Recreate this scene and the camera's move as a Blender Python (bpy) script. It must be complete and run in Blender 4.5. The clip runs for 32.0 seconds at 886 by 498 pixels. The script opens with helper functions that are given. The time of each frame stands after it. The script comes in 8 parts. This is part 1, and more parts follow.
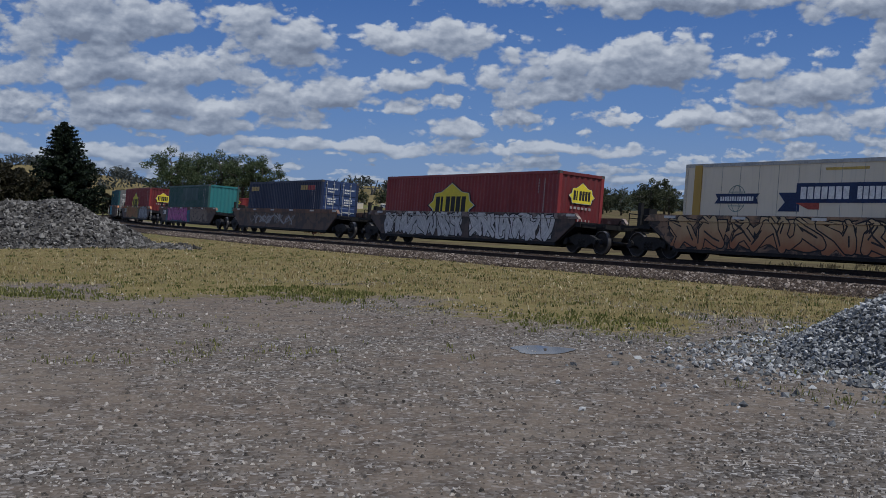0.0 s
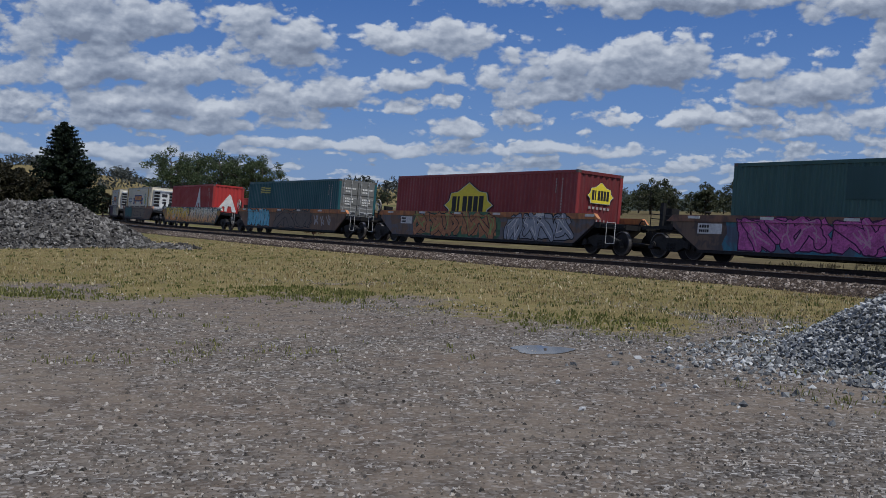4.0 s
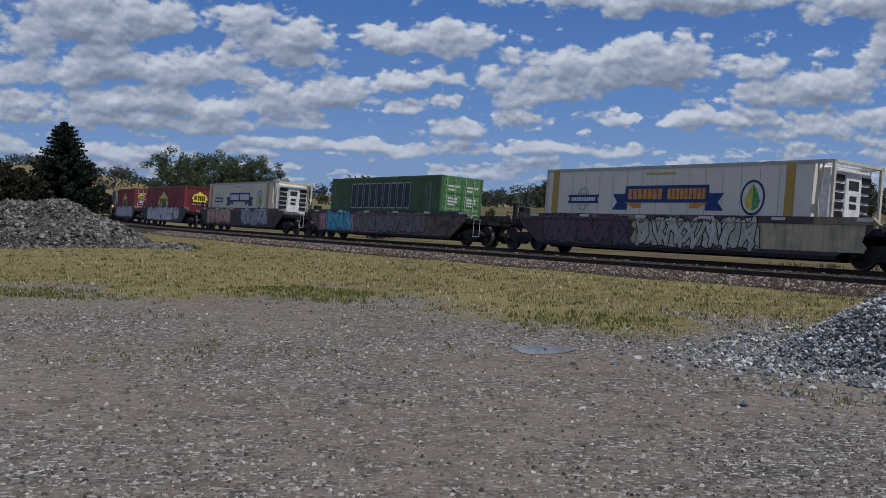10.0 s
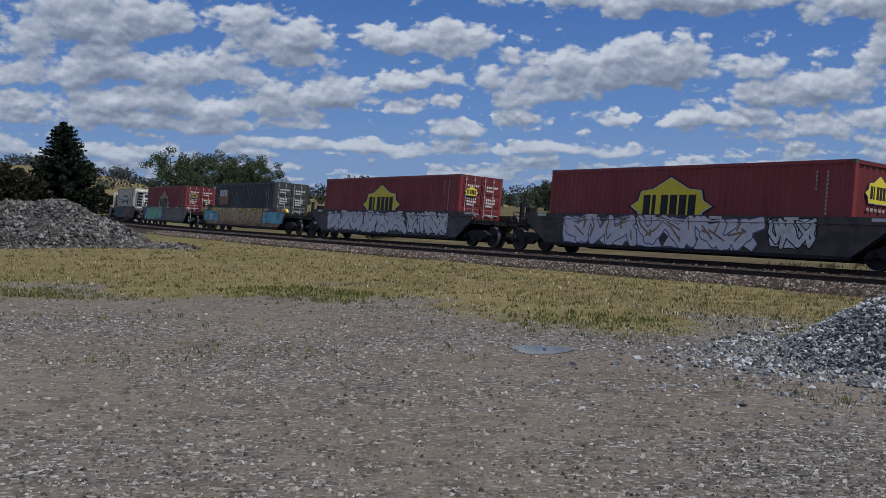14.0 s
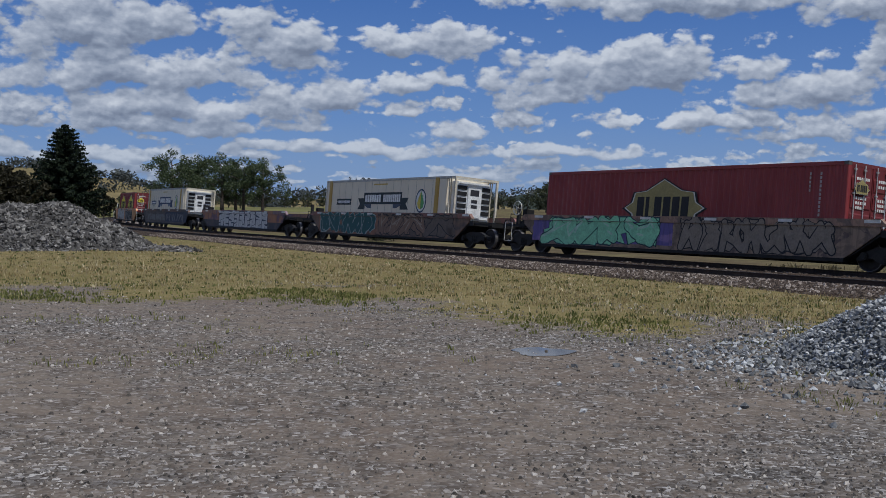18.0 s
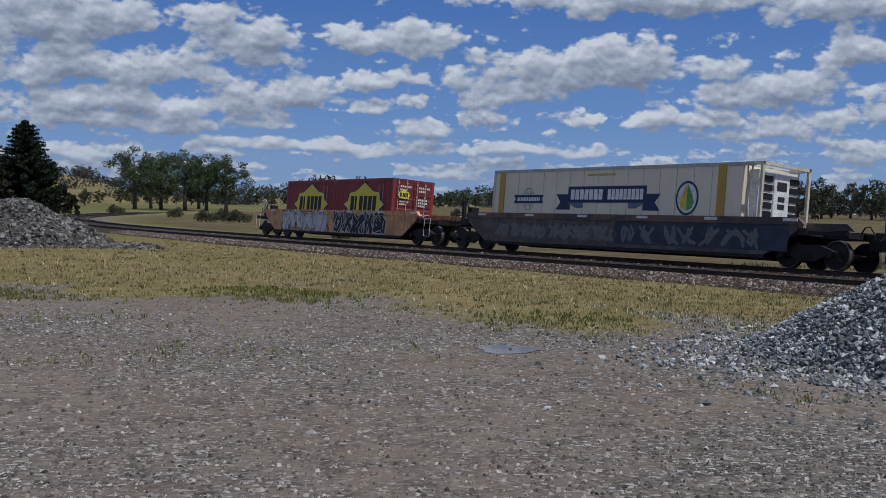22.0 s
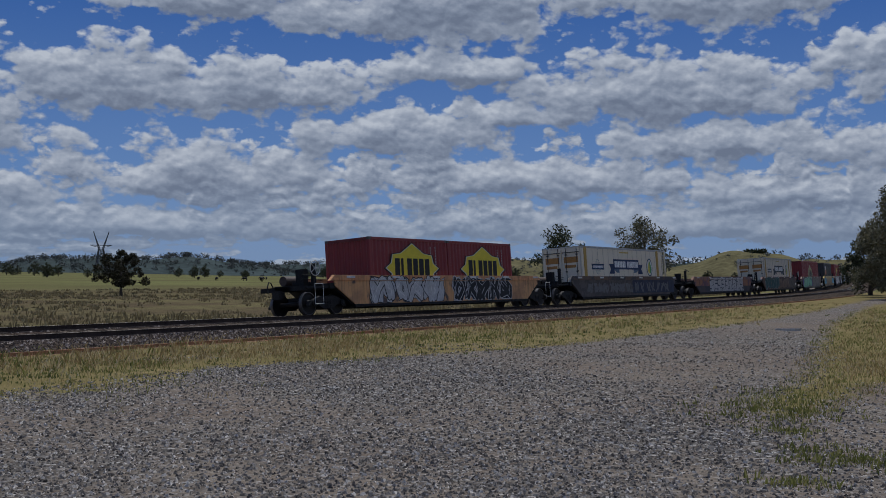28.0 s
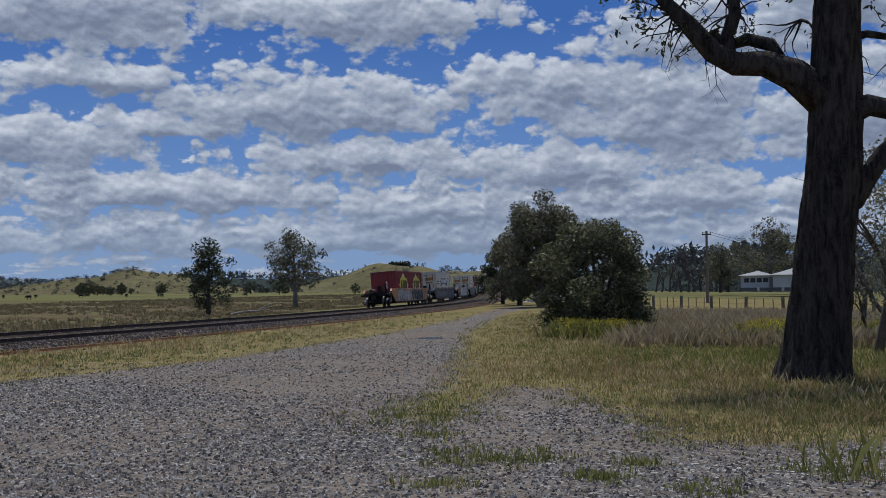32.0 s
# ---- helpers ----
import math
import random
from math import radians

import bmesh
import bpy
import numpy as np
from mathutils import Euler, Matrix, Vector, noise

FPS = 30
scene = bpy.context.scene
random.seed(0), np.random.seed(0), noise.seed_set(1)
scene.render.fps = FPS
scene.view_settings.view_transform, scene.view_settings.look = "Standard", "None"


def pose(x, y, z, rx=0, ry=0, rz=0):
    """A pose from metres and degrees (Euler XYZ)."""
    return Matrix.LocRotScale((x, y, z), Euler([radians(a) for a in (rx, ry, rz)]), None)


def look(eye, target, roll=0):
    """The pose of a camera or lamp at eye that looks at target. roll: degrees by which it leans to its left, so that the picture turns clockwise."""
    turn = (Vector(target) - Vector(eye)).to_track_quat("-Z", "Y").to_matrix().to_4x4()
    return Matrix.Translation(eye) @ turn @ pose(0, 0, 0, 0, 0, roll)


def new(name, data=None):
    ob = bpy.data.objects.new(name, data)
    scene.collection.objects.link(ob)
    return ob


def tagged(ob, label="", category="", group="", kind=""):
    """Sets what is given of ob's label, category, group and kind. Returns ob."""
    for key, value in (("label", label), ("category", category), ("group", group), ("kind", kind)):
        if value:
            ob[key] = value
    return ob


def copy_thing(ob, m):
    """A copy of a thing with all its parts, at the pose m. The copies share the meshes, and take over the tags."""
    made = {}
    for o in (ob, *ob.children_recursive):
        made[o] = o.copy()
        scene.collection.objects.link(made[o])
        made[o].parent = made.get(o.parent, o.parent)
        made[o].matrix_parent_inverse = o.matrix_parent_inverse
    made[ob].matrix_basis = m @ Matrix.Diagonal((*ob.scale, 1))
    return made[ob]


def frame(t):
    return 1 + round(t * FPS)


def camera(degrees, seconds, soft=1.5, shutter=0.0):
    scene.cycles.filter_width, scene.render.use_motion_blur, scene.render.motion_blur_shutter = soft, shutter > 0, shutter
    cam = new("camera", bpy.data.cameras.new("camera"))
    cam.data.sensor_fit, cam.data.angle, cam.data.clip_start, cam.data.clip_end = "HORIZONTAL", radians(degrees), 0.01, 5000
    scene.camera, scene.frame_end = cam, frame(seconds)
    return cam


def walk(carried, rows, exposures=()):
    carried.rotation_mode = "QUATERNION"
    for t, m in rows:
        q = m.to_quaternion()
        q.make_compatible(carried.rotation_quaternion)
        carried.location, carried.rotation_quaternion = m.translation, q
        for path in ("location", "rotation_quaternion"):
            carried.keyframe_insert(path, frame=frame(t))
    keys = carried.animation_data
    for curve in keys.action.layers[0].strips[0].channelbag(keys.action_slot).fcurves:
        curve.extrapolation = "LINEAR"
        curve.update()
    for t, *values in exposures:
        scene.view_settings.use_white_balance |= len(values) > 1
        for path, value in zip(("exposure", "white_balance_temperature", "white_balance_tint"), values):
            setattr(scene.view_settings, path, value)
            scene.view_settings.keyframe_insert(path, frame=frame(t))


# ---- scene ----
# ---- camera and its walk ----
cam = camera(44.86, 32.0, 0.6)
VIEW = [
    (0.0, 88.02, -0.82, 0.024), (3.5, 88.014, -0.811, 0.025), (6.0, 88.015, -0.820, 0.023), (6.5, 88.015, -0.820, 0.023),
    (7.0, 88.055, -0.803, -0.021), (7.5, 88.015, -0.820, 0.023), (11.0, 88.015, -0.820, 0.023), (11.5, 88.020, -0.833, 0.024),
    (12.0, 88.023, -0.835, -0.062), (12.5, 88.017, -0.878, -0.020), (13.0, 88.036, -0.789, 0.144), (13.5, 88.015, -0.805, -0.011),
    (14.0, 88.014, -0.797, -0.008), (14.5, 88.046, -0.761, 0.027), (16.5, 88.096, -0.774, 0.069), (17.0, 88.114, -0.728, 0.058),
    (19.0, 88.129, -0.731, 0.071), (19.5, 88.124, -0.703, 0.029), (20.0, 88.087, -0.714, -0.047), (20.5, 88.087, -0.717, -0.098),
    (21.0, 88.051, -0.744, -0.276), (21.5, 88.031, -0.831, -0.785), (22.0, 88.042, -0.877, -1.819), (22.5, 88.114, -0.946, -4.749),
]
VIEW += [
    (23.0, 88.241, -1.079, -9.853), (23.5, 88.395, -1.220, -16.379), (24.0, 88.605, -1.191, -25.382), (24.5, 88.820, -1.377, -34.938),
    (26.5, 90.614, -1.609, -85.227), (27.0, 90.947, -1.202, -92.983), (27.5, 91.260, -0.653, -103.752), (28.0, 91.453, -0.385, -109.886),
    (28.5, 91.591, -0.341, -110.804), (29.0, 91.629, -0.119, -113.909), (29.5, 91.677, 0.033, -119.684), (30.0, 91.731, 0.246, -124.540),
    (30.5, 91.765, 0.460, -128.328), (31.0, 91.899, 0.482, -128.373), (31.5, 92.038, 0.483, -128.422), (32.0, 92.158, 0.467, -128.417),
]
walk(cam, [(t, pose(0, 0, 1.70, a, b, c)) for t, a, b, c in VIEW],
     [(0.0, -0.15), (4.0, -0.04), (24.5, 0.0), (26.5, -0.08), (28.0, -0.24), (29.3, -0.24), (30.2, -0.14), (31.0, 0.0), (32.0, 0.03)])

# ---- sky and sun ----
SUN_DIR = Vector((0.36, -0.30, 0.88)).normalized()
sun_data = bpy.data.lights.new("sun", "SUN")
sun_data.energy, sun_data.angle, sun_data.color = 3.3, radians(0.6), (1.0, 0.95, 0.87)
sun = new("sun", sun_data)
sun.matrix_world = look(SUN_DIR * 200, (0, 0, 0))
scene.view_settings.exposure = 0.0
scene.view_settings.use_white_balance = True
scene.view_settings.white_balance_temperature = 5950

world = bpy.data.worlds.new("sky")
scene.world = world
world.use_nodes = True


class Nodes:
    """A short way to write a node tree."""

    def __init__(self, tree):
        self.tree = tree
        self.n, self.l = tree.nodes, tree.links

    def node(self, kind, inputs=(), operation=None, use_clamp=None, data_type=None, blend_type=None, clamp=None):
        nd = self.n.new(kind)
        if operation:
            nd.operation = operation
        if use_clamp:
            nd.use_clamp = True
        if data_type:
            nd.data_type = data_type
        if blend_type:
            nd.blend_type = blend_type
        if clamp:
            nd.clamp = True
        for key, v in dict(inputs).items():
            self.put(nd.inputs[key], v)
        return nd

    def put(self, socket, v):
        if isinstance(v, bpy.types.NodeSocket):
            self.l.new(v, socket)
        else:
            if isinstance(v, (tuple, list)) and len(v) == 3 and socket.type == "RGBA":
                v = (*v, 1.0)
            socket.default_value = v

    def math(self, op, a, b=0.0, c=None, clamp=False):
        ins = {0: a, 1: b}
        if c is not None:
            ins[2] = c
        return self.node("ShaderNodeMath", ins, operation=op, use_clamp=clamp).outputs[0]

    def vec(self, op, a, b=(0, 0, 0)):
        nd = self.node("ShaderNodeVectorMath", {0: a, 1: b}, operation=op)
        return nd.outputs["Value"] if op in ("LENGTH", "DOT_PRODUCT", "DISTANCE") else nd.outputs[0]

    def noise(self, vec, scale, detail=3.0, rough=0.5, dist=0.0):
        return self.node("ShaderNodeTexNoise", {"Vector": vec, "Scale": scale, "Detail": detail, "Roughness": rough, "Distortion": dist}).outputs[0]

    def ramp(self, fac, stops, interp="LINEAR"):
        nd = self.node("ShaderNodeValToRGB", {0: fac})
        nd.color_ramp.interpolation = interp
        while len(nd.color_ramp.elements) < len(stops):
            nd.color_ramp.elements.new(0.5)
        for el, (pos, col) in zip(nd.color_ramp.elements, stops):
            el.position = pos
            el.color = (*col, 1.0) if isinstance(col, tuple) else (col, col, col, 1.0)
        return nd.outputs[0]

    def mix(self, fac, a, b, blend="MIX"):
        nd = self.node("ShaderNodeMix", data_type="RGBA", blend_type=blend)
        self.put(nd.inputs[0], fac), self.put(nd.inputs[6], a), self.put(nd.inputs[7], b)
        return nd.outputs[2]

    def remap(self, v, a, b, c=0.0, d=1.0):
        return self.node("ShaderNodeMapRange", {0: v, 1: a, 2: b, 3: c, 4: d}, clamp=True).outputs[0]


# cumulus banks: azimuth, elevation, half width and half height in degrees
CLOUDS_NORTH = [
    (17.6, 9.5, 6.6, 1.7), (8.6, 9.0, 4.1, 1.6), (16.7, 7.3, 7.0, 1.4), (6.8, 6.2, 3.4, 1.2), (13.7, 5.5, 7.5, 1.0), (0.9, 9.2, 3.3, 1.1),
    (1.9, 5.6, 1.8, 0.45), (1.2, 7.0, 2.8, 0.5), (-4.7, 6.5, 4.0, 1.0), (-10.5, 7.8, 7.0, 1.5), (-12.0, 11.2, 10.0, 1.1), (-21.6, 10.8, 3.5, 1.3),
    (-23.0, 8.5, 2.2, 1.1), (-19.2, 6.6, 4.5, 1.2), (-1.5, 4.4, 2.3, 0.55), (-18.6, 4.3, 3.0, 0.5), (-14.4, 5.1, 4.2, 0.55), (16.0, 4.4, 9.0, 0.55),
    (5.5, 3.3, 6.6, 0.4), (-6.5, 3.3, 6.0, 0.35), (23.0, 6.3, 1.6, 0.8), (12.0, 12.3, 10.0, 1.2), (-24.0, 5.0, 4.0, 0.6), (20.0, 2.8, 9.0, 0.5),
]
CLOUDS_EAST_NEAR = [
    (-27.0, 10.9, 4.5, 1.4), (-30.0, 7.9, 6.5, 1.6), (-33.5, 9.2, 4.0, 1.0), (-28.5, 5.2, 4.0, 0.7), (-36.0, 4.6, 4.0, 0.55), (-41.0, 10.5, 3.2, 1.2),
    (-46.5, 6.8, 7.0, 1.5), (-45.0, 4.6, 5.0, 0.6), (-54.0, 8.0, 4.5, 1.8), (-33.0, 12.8, 7.0, 1.0), (-60.0, 6.0, 5.0, 1.1), (-50.0, 12.0, 3.5, 1.0), (-40.0, 3.2, 8.0, 0.4),
    (-66.0, 10.0, 6.0, 1.2), (-69.0, 7.2, 7.0, 1.1), (-79.0, 12.5, 6.5, 1.8), (-72.0, 4.8, 8.0, 1.0), (-83.0, 7.3, 7.0, 1.2), (-93.0, 10.0, 5.5, 1.8), (-82.0, 4.3, 9.0, 1.1), (-63.0, 3.2, 6.0, 0.6),
]
CLOUDS_EAST = [
    (-109.0, 14.6, 10.0, 2.4), (-124.4, 14.4, 7.0, 1.6), (-110.8, 11.1, 5.5, 1.0), (-121.3, 9.7, 8.0, 1.8), (-133.7, 10.6, 5.0, 1.6), (-141.0, 9.5, 6.0, 3.0),
    (-142.5, 13.2, 6.0, 1.6), (-107.0, 7.6, 5.0, 1.2), (-124.4, 7.0, 6.0, 1.1), (-134.5, 6.5, 7.0, 1.2), (-115.0, 5.2, 9.0, 1.1), (-129.0, 4.4, 10.0, 1.0),
    (-143.0, 5.0, 8.0, 1.2), (-97.0, 5.4, 8.0, 1.4), (-100.0, 9.8, 6.0, 1.5), (-98.0, 14.5, 6.0, 1.5), (-92.0, 2.6, 20.0, 0.8), (-122.0, 2.8, 24.0, 1.0),
    (-152.0, 9.0, 7.0, 3.0), (-150.0, 14.5, 6.0, 2.0), (-135.0, 16.5, 4.0, 0.8), (-100.0, 18.5, 12.0, 1.5), (-113.0, 8.6, 4.0, 0.8), (-147.0, 3.0, 8.0, 0.8),
]


def cloud_group():
    """A node group: how thick the cloud is at (azimuth, elevation) in degrees."""
    tree = bpy.data.node_groups.new("cloud_thickness", "ShaderNodeTree")
    tree.interface.new_socket("where", in_out="INPUT", socket_type="NodeSocketVector")
    tree.interface.new_socket("thick", in_out="OUTPUT", socket_type="NodeSocketFloat")
    g = Nodes(tree)
    where = g.node("NodeGroupInput").outputs[0]
    warp = g.node("ShaderNodeTexNoise", {"Vector": where, "Scale": 0.30, "Detail": 2.0, "Roughness": 0.5}).outputs[1]
    warped = g.vec("ADD", where, g.vec("MULTIPLY", g.vec("SUBTRACT", warp, (0.5, 0.5, 0.5)), (4.2, 1.1, 0)))
    total = None
    for a, e, w, hgt in CLOUDS_NORTH + CLOUDS_EAST_NEAR + CLOUDS_EAST:
        off = g.vec("SUBTRACT", warped, (a, e - 0.25 * hgt, 0))
        # round above, flat below
        ln = g.vec("LENGTH", g.vec("MAXIMUM", g.vec("MULTIPLY", off, (1 / w, 0.85 / hgt, 0)), g.vec("MULTIPLY", off, (1 / w, -1.6 / hgt, 0))))
        one = g.math("SUBTRACT", 1.0, ln)
        total = one if total is None else g.math("SMOOTH_MAX", total, one, 0.12)
    total = g.math("MAXIMUM", total, -0.8)
    xy = g.node("ShaderNodeSeparateXYZ", {0: where}).outputs
    east = g.remap(xy[0], -58.0, -78.0)
    # heaped heads: rounded cells at falling sizes
    roll = g.node("ShaderNodeTexNoise", {"Vector": where, "Scale": 0.9, "Detail": 2.0}).outputs[1]
    lump = g.vec("ADD", where, g.vec("MULTIPLY", g.vec("SUBTRACT", roll, (0.5, 0.5, 0.5)), (0.9, 0.4, 0)))

    def heads(scale, kx, ky, detail):
        nd = g.node("ShaderNodeTexVoronoi", {"Vector": g.vec("MULTIPLY", lump, (kx, ky, 1)), "Scale": scale, "Detail": detail, "Roughness": 0.5, "Lacunarity": 2.3})
        nd.voronoi_dimensions, nd.feature = "2D", "SMOOTH_F1"
        nd.inputs["Smoothness"].default_value = 0.4
        return g.math("SUBTRACT", 0.66, nd.outputs["Distance"])
    fine = g.noise(g.vec("MULTIPLY", where, (0.9, 1.5, 1)), 1.6, 5.0, 0.62)
    thick = g.math("ADD", g.math("MULTIPLY", total, 1.15), g.math("MULTIPLY", heads(0.40, 1.0, 1.7, 2.0), 1.2))
    thick = g.math("ADD", thick, g.math("MULTIPLY", g.math("SUBTRACT", fine, 0.5), 0.8))
    thick = g.math("ADD", thick, g.math("MULTIPLY", east, 0.22))
    # the far layer: small heaps crowding towards the skyline
    up = g.math("MULTIPLY", g.math("LOGARITHM", g.math("ADD", g.math("MAXIMUM", xy[1], 0.0), 1.3), 2.718), 5.2)
    rows = g.node("ShaderNodeCombineXYZ", {0: g.math("MULTIPLY", xy[0], 0.36), 1: up}).outputs[0]
    rows = g.vec("ADD", rows, g.vec("MULTIPLY", g.vec("SUBTRACT", roll, (0.5, 0.5, 0.5)), (0.8, 0.5, 0)))
    cell = g.node("ShaderNodeTexVoronoi", {"Vector": rows, "Scale": 0.8, "Detail": 2.0, "Roughness": 0.6})
    cell.voronoi_dimensions, cell.feature = "2D", "SMOOTH_F1"
    cell.inputs["Smoothness"].default_value = 0.4
    drift = g.noise(g.vec("MULTIPLY", where, (0.07, 0.35, 1)), 1.0, 3.0, 0.55)
    layer = g.math("ADD", g.math("MULTIPLY", g.math("SUBTRACT", 0.62, cell.outputs["Distance"]), 1.7), g.math("MULTIPLY", g.math("SUBTRACT", drift, 0.5), 2.6))
    layer = g.math("ADD", layer, g.math("MULTIPLY", g.math("SUBTRACT", fine, 0.5), 1.3))
    layer = g.math("ADD", layer, g.math("ADD", g.remap(xy[1], 5.0, 10.0, 0.10, -1.3), g.math("MULTIPLY", east, 0.35)))
    thick = g.math("SMOOTH_MAX", thick, layer, 0.15)
    # broken cumulus goes on overhead and behind, unseen, added to whiten the fill light
    round_about = g.math("MAXIMUM", g.remap(xy[1], 17.0, 24.0), g.math("MAXIMUM", g.remap(xy[0], 27.0, 38.0), g.remap(xy[0], -156.0, -166.0)))
    thick = g.math("ADD", thick, g.math("MULTIPLY", round_about, 0.95))
    for nd in tree.nodes:
        if nd.bl_idname == "ShaderNodeTexNoise":
            nd.noise_dimensions = "2D"
    g.l.new(thick, g.node("NodeGroupOutput").inputs[0])
    return tree


def build_sky():
    w = Nodes(world.node_tree)
    w.n.clear()
    sky = w.node("ShaderNodeTexSky")
    sky.sky_type, sky.sun_disc = "NISHITA", False
    sky.sun_elevation, sky.sun_rotation = math.asin(SUN_DIR.z), math.atan2(SUN_DIR.x, SUN_DIR.y)
    sky.air_density, sky.dust_density, sky.ozone_density = 1.0, 0.6, 2.0
    d = w.node("ShaderNodeTexCoord").outputs["Generated"]
    xyz = w.node("ShaderNodeSeparateXYZ", {0: d}).outputs
    az = w.math("MULTIPLY", w.math("ARCTAN2", w.math("MULTIPLY", xyz[0], -1.0), xyz[1]), 57.2958)
    el = w.math("MULTIPLY", w.math("ARCSINE", xyz[2]), 57.2958)
    here = w.node("ShaderNodeCombineXYZ", {0: az, 1: el}).outputs[0]
    grp = cloud_group()

    def thick(dx, dy):
        nd = w.node("ShaderNodeGroup")
        nd.node_tree = grp
        w.put(nd.inputs[0], w.vec("ADD", here, (dx, dy, 0)))
        return nd.outputs[0]

    t0, t1, t2 = thick(0, 0), thick(0.08, 0.26), thick(0.15, 0.85)
    cover = w.remap(t0, -0.14, 0.20)
    lit = w.math("ADD", w.math("MULTIPLY", w.math("SUBTRACT", t0, t1), 0.42), 0.30)
    lit = w.math("ADD", lit, w.math("MULTIPLY", w.remap(t2, -0.7, 1.0, 1.0, 0.0), 0.50))
    shade = w.ramp(lit, [(0.10, (0.175, 0.205, 0.270)), (0.36, (0.250, 0.285, 0.355)), (0.62, (0.360, 0.392, 0.455)), (0.95, (0.560, 0.580, 0.615))])
    blue = w.mix(w.remap(el, 0.0, 14.0), (0.17, 0.30, 0.55), (0.030, 0.108, 0.360))
    sky_light = w.mix(0.85, w.mix(1.0, sky.outputs[0], (0.06, 0.06, 0.06), "MULTIPLY"), blue)
    cloudy = w.mix(cover, sky_light, shade)
    hazy = w.mix(w.remap(el, 0.0, 5.0, 0.62, 0.0), cloudy, (0.235, 0.305, 0.41))
    bg = w.node("ShaderNodeBackground", {0: hazy, 1: 1.0})
    w.l.new(bg.outputs[0], w.node("ShaderNodeOutputWorld").inputs[0])


build_sky()

# ---- materials ----
def material(name, rough=0.6, metal=0.0, spec=0.5):
    m = bpy.data.materials.new(name)
    m.use_nodes = True
    w = Nodes(m.node_tree)
    bsdf = w.n["Principled BSDF"]
    bsdf.inputs["Roughness"].default_value = rough
    bsdf.inputs["Metallic"].default_value = metal
    bsdf.inputs["Specular IOR Level"].default_value = spec
    return m, w, bsdf


def bump(w, bsdf, height, strength=0.4, dist=0.02):
    w.put(bsdf.inputs["Normal"], w.node("ShaderNodeBump", {"Height": height, "Strength": strength, "Distance": dist}).outputs[0])


def obj_coord(w):
    return w.node("ShaderNodeTexCoord").outputs["Object"]


def world_pos(w):
    return w.node("ShaderNodeNewGeometry").outputs["Position"]


def paint(name, col, wear=0.25, rust=(0.10, 0.045, 0.025), rough=0.5, streak=True, grime=0.35):
    """Weathered paint on steel: vertical streaks, dull patches and rust spots."""
    m, w, b = material(name, rough)
    p = obj_coord(w)
    big = w.noise(w.vec("MULTIPLY", p, (0.5, 0.5, 0.25)), 1.6, 4.0, 0.6)
    c = w.mix(w.remap(big, 0.35, 0.7, 0.0, grime), col, tuple(v * 0.45 + 0.02 for v in col))
    if streak:
        st = w.noise(w.vec("MULTIPLY", p, (9.0, 9.0, 0.5)), 1.0, 3.0, 0.6)
        c = w.mix(w.remap(st, 0.52, 0.75, 0.0, 0.35), c, tuple(v * 0.6 + 0.05 for v in col))
    spot = w.noise(p, 7.0, 5.0, 0.7)
    c = w.mix(w.remap(spot, 0.72 - wear * 0.2, 0.80, 0.0, 0.9), c, rust)
    w.put(b.inputs["Base Color"], c)
    w.put(b.inputs["Roughness"], w.remap(big, 0.3, 0.7, rough - 0.1, rough + 0.2))
    bump(w, b, w.noise(p, 30.0, 3.0), 0.15, 0.01)
    return m


def plain(name, col, rough=0.6, metal=0.0, var=0.3, scale=6.0, spec=0.3):
    """A dull surface with soft blotches at two scales."""
    m, w, b = material(name, rough, metal, spec)
    p = obj_coord(w)
    f = w.math("MULTIPLY", w.math("ADD", w.noise(p, scale, 4.0, 0.6), w.noise(p, scale * 6, 3.0, 0.6)), 0.5)
    c = w.mix(w.remap(f, 0.38, 0.62), tuple(v * (1 - var) for v in col), tuple(min(1, v * (1 + var)) for v in col))
    w.put(b.inputs["Base Color"], c)
    bump(w, b, w.noise(p, scale * 9, 3.0), 0.25, 0.01)
    return m


MAT = {}


def mat(key, maker, *a, **k):
    if key not in MAT:
        MAT[key] = maker(key, *a, **k)
    return MAT[key]


def stone_mat(name, dark, mid, light, rnd=True):
    """Broken stone: each piece its own grey."""
    m, w, b = material(name, 0.95, 0.0, 0.08)
    r = w.node("ShaderNodeNewGeometry").outputs["Random Per Island"]
    c = w.ramp(r, [(0.0, dark), (0.65, mid), (1.0, light)])
    n = w.noise(world_pos(w), 35.0, 4.0, 0.7)
    c = w.mix(w.remap(n, 0.4, 0.7, 0.0, 0.5), c, tuple(min(1, v * 1.35) for v in mid))
    w.put(b.inputs["Base Color"], c)
    bump(w, b, w.noise(world_pos(w), 60.0, 3.0), 0.4, 0.01)
    return m


BLUESTONE = stone_mat("bluestone_rubble", (0.042, 0.044, 0.046), (0.210, 0.214, 0.214), (0.60, 0.60, 0.585))
FIELDSTONE = stone_mat("brown_grey_rubble", (0.030, 0.028, 0.027), (0.105, 0.099, 0.092), (0.29, 0.275, 0.255))
BALLAST = stone_mat("ballast_stone", (0.020, 0.016, 0.014), (0.110, 0.084, 0.067), (0.42, 0.36, 0.31))
PEBBLE = stone_mat("loose_pebble", (0.026, 0.024, 0.022), (0.160, 0.139, 0.118), (0.49, 0.45, 0.40))
RAIL_RUST = plain("rusty_rail_steel", (0.045, 0.030, 0.023), 0.75, 0.0, 0.4, 3.0)
RAIL_HEAD = plain("worn_rail_head", (0.20, 0.18, 0.16), 0.35, 0.8, 0.2, 3.0)
SLEEPER = plain("weathered_sleeper", (0.075, 0.063, 0.053), 0.9, 0.0, 0.4, 2.0)
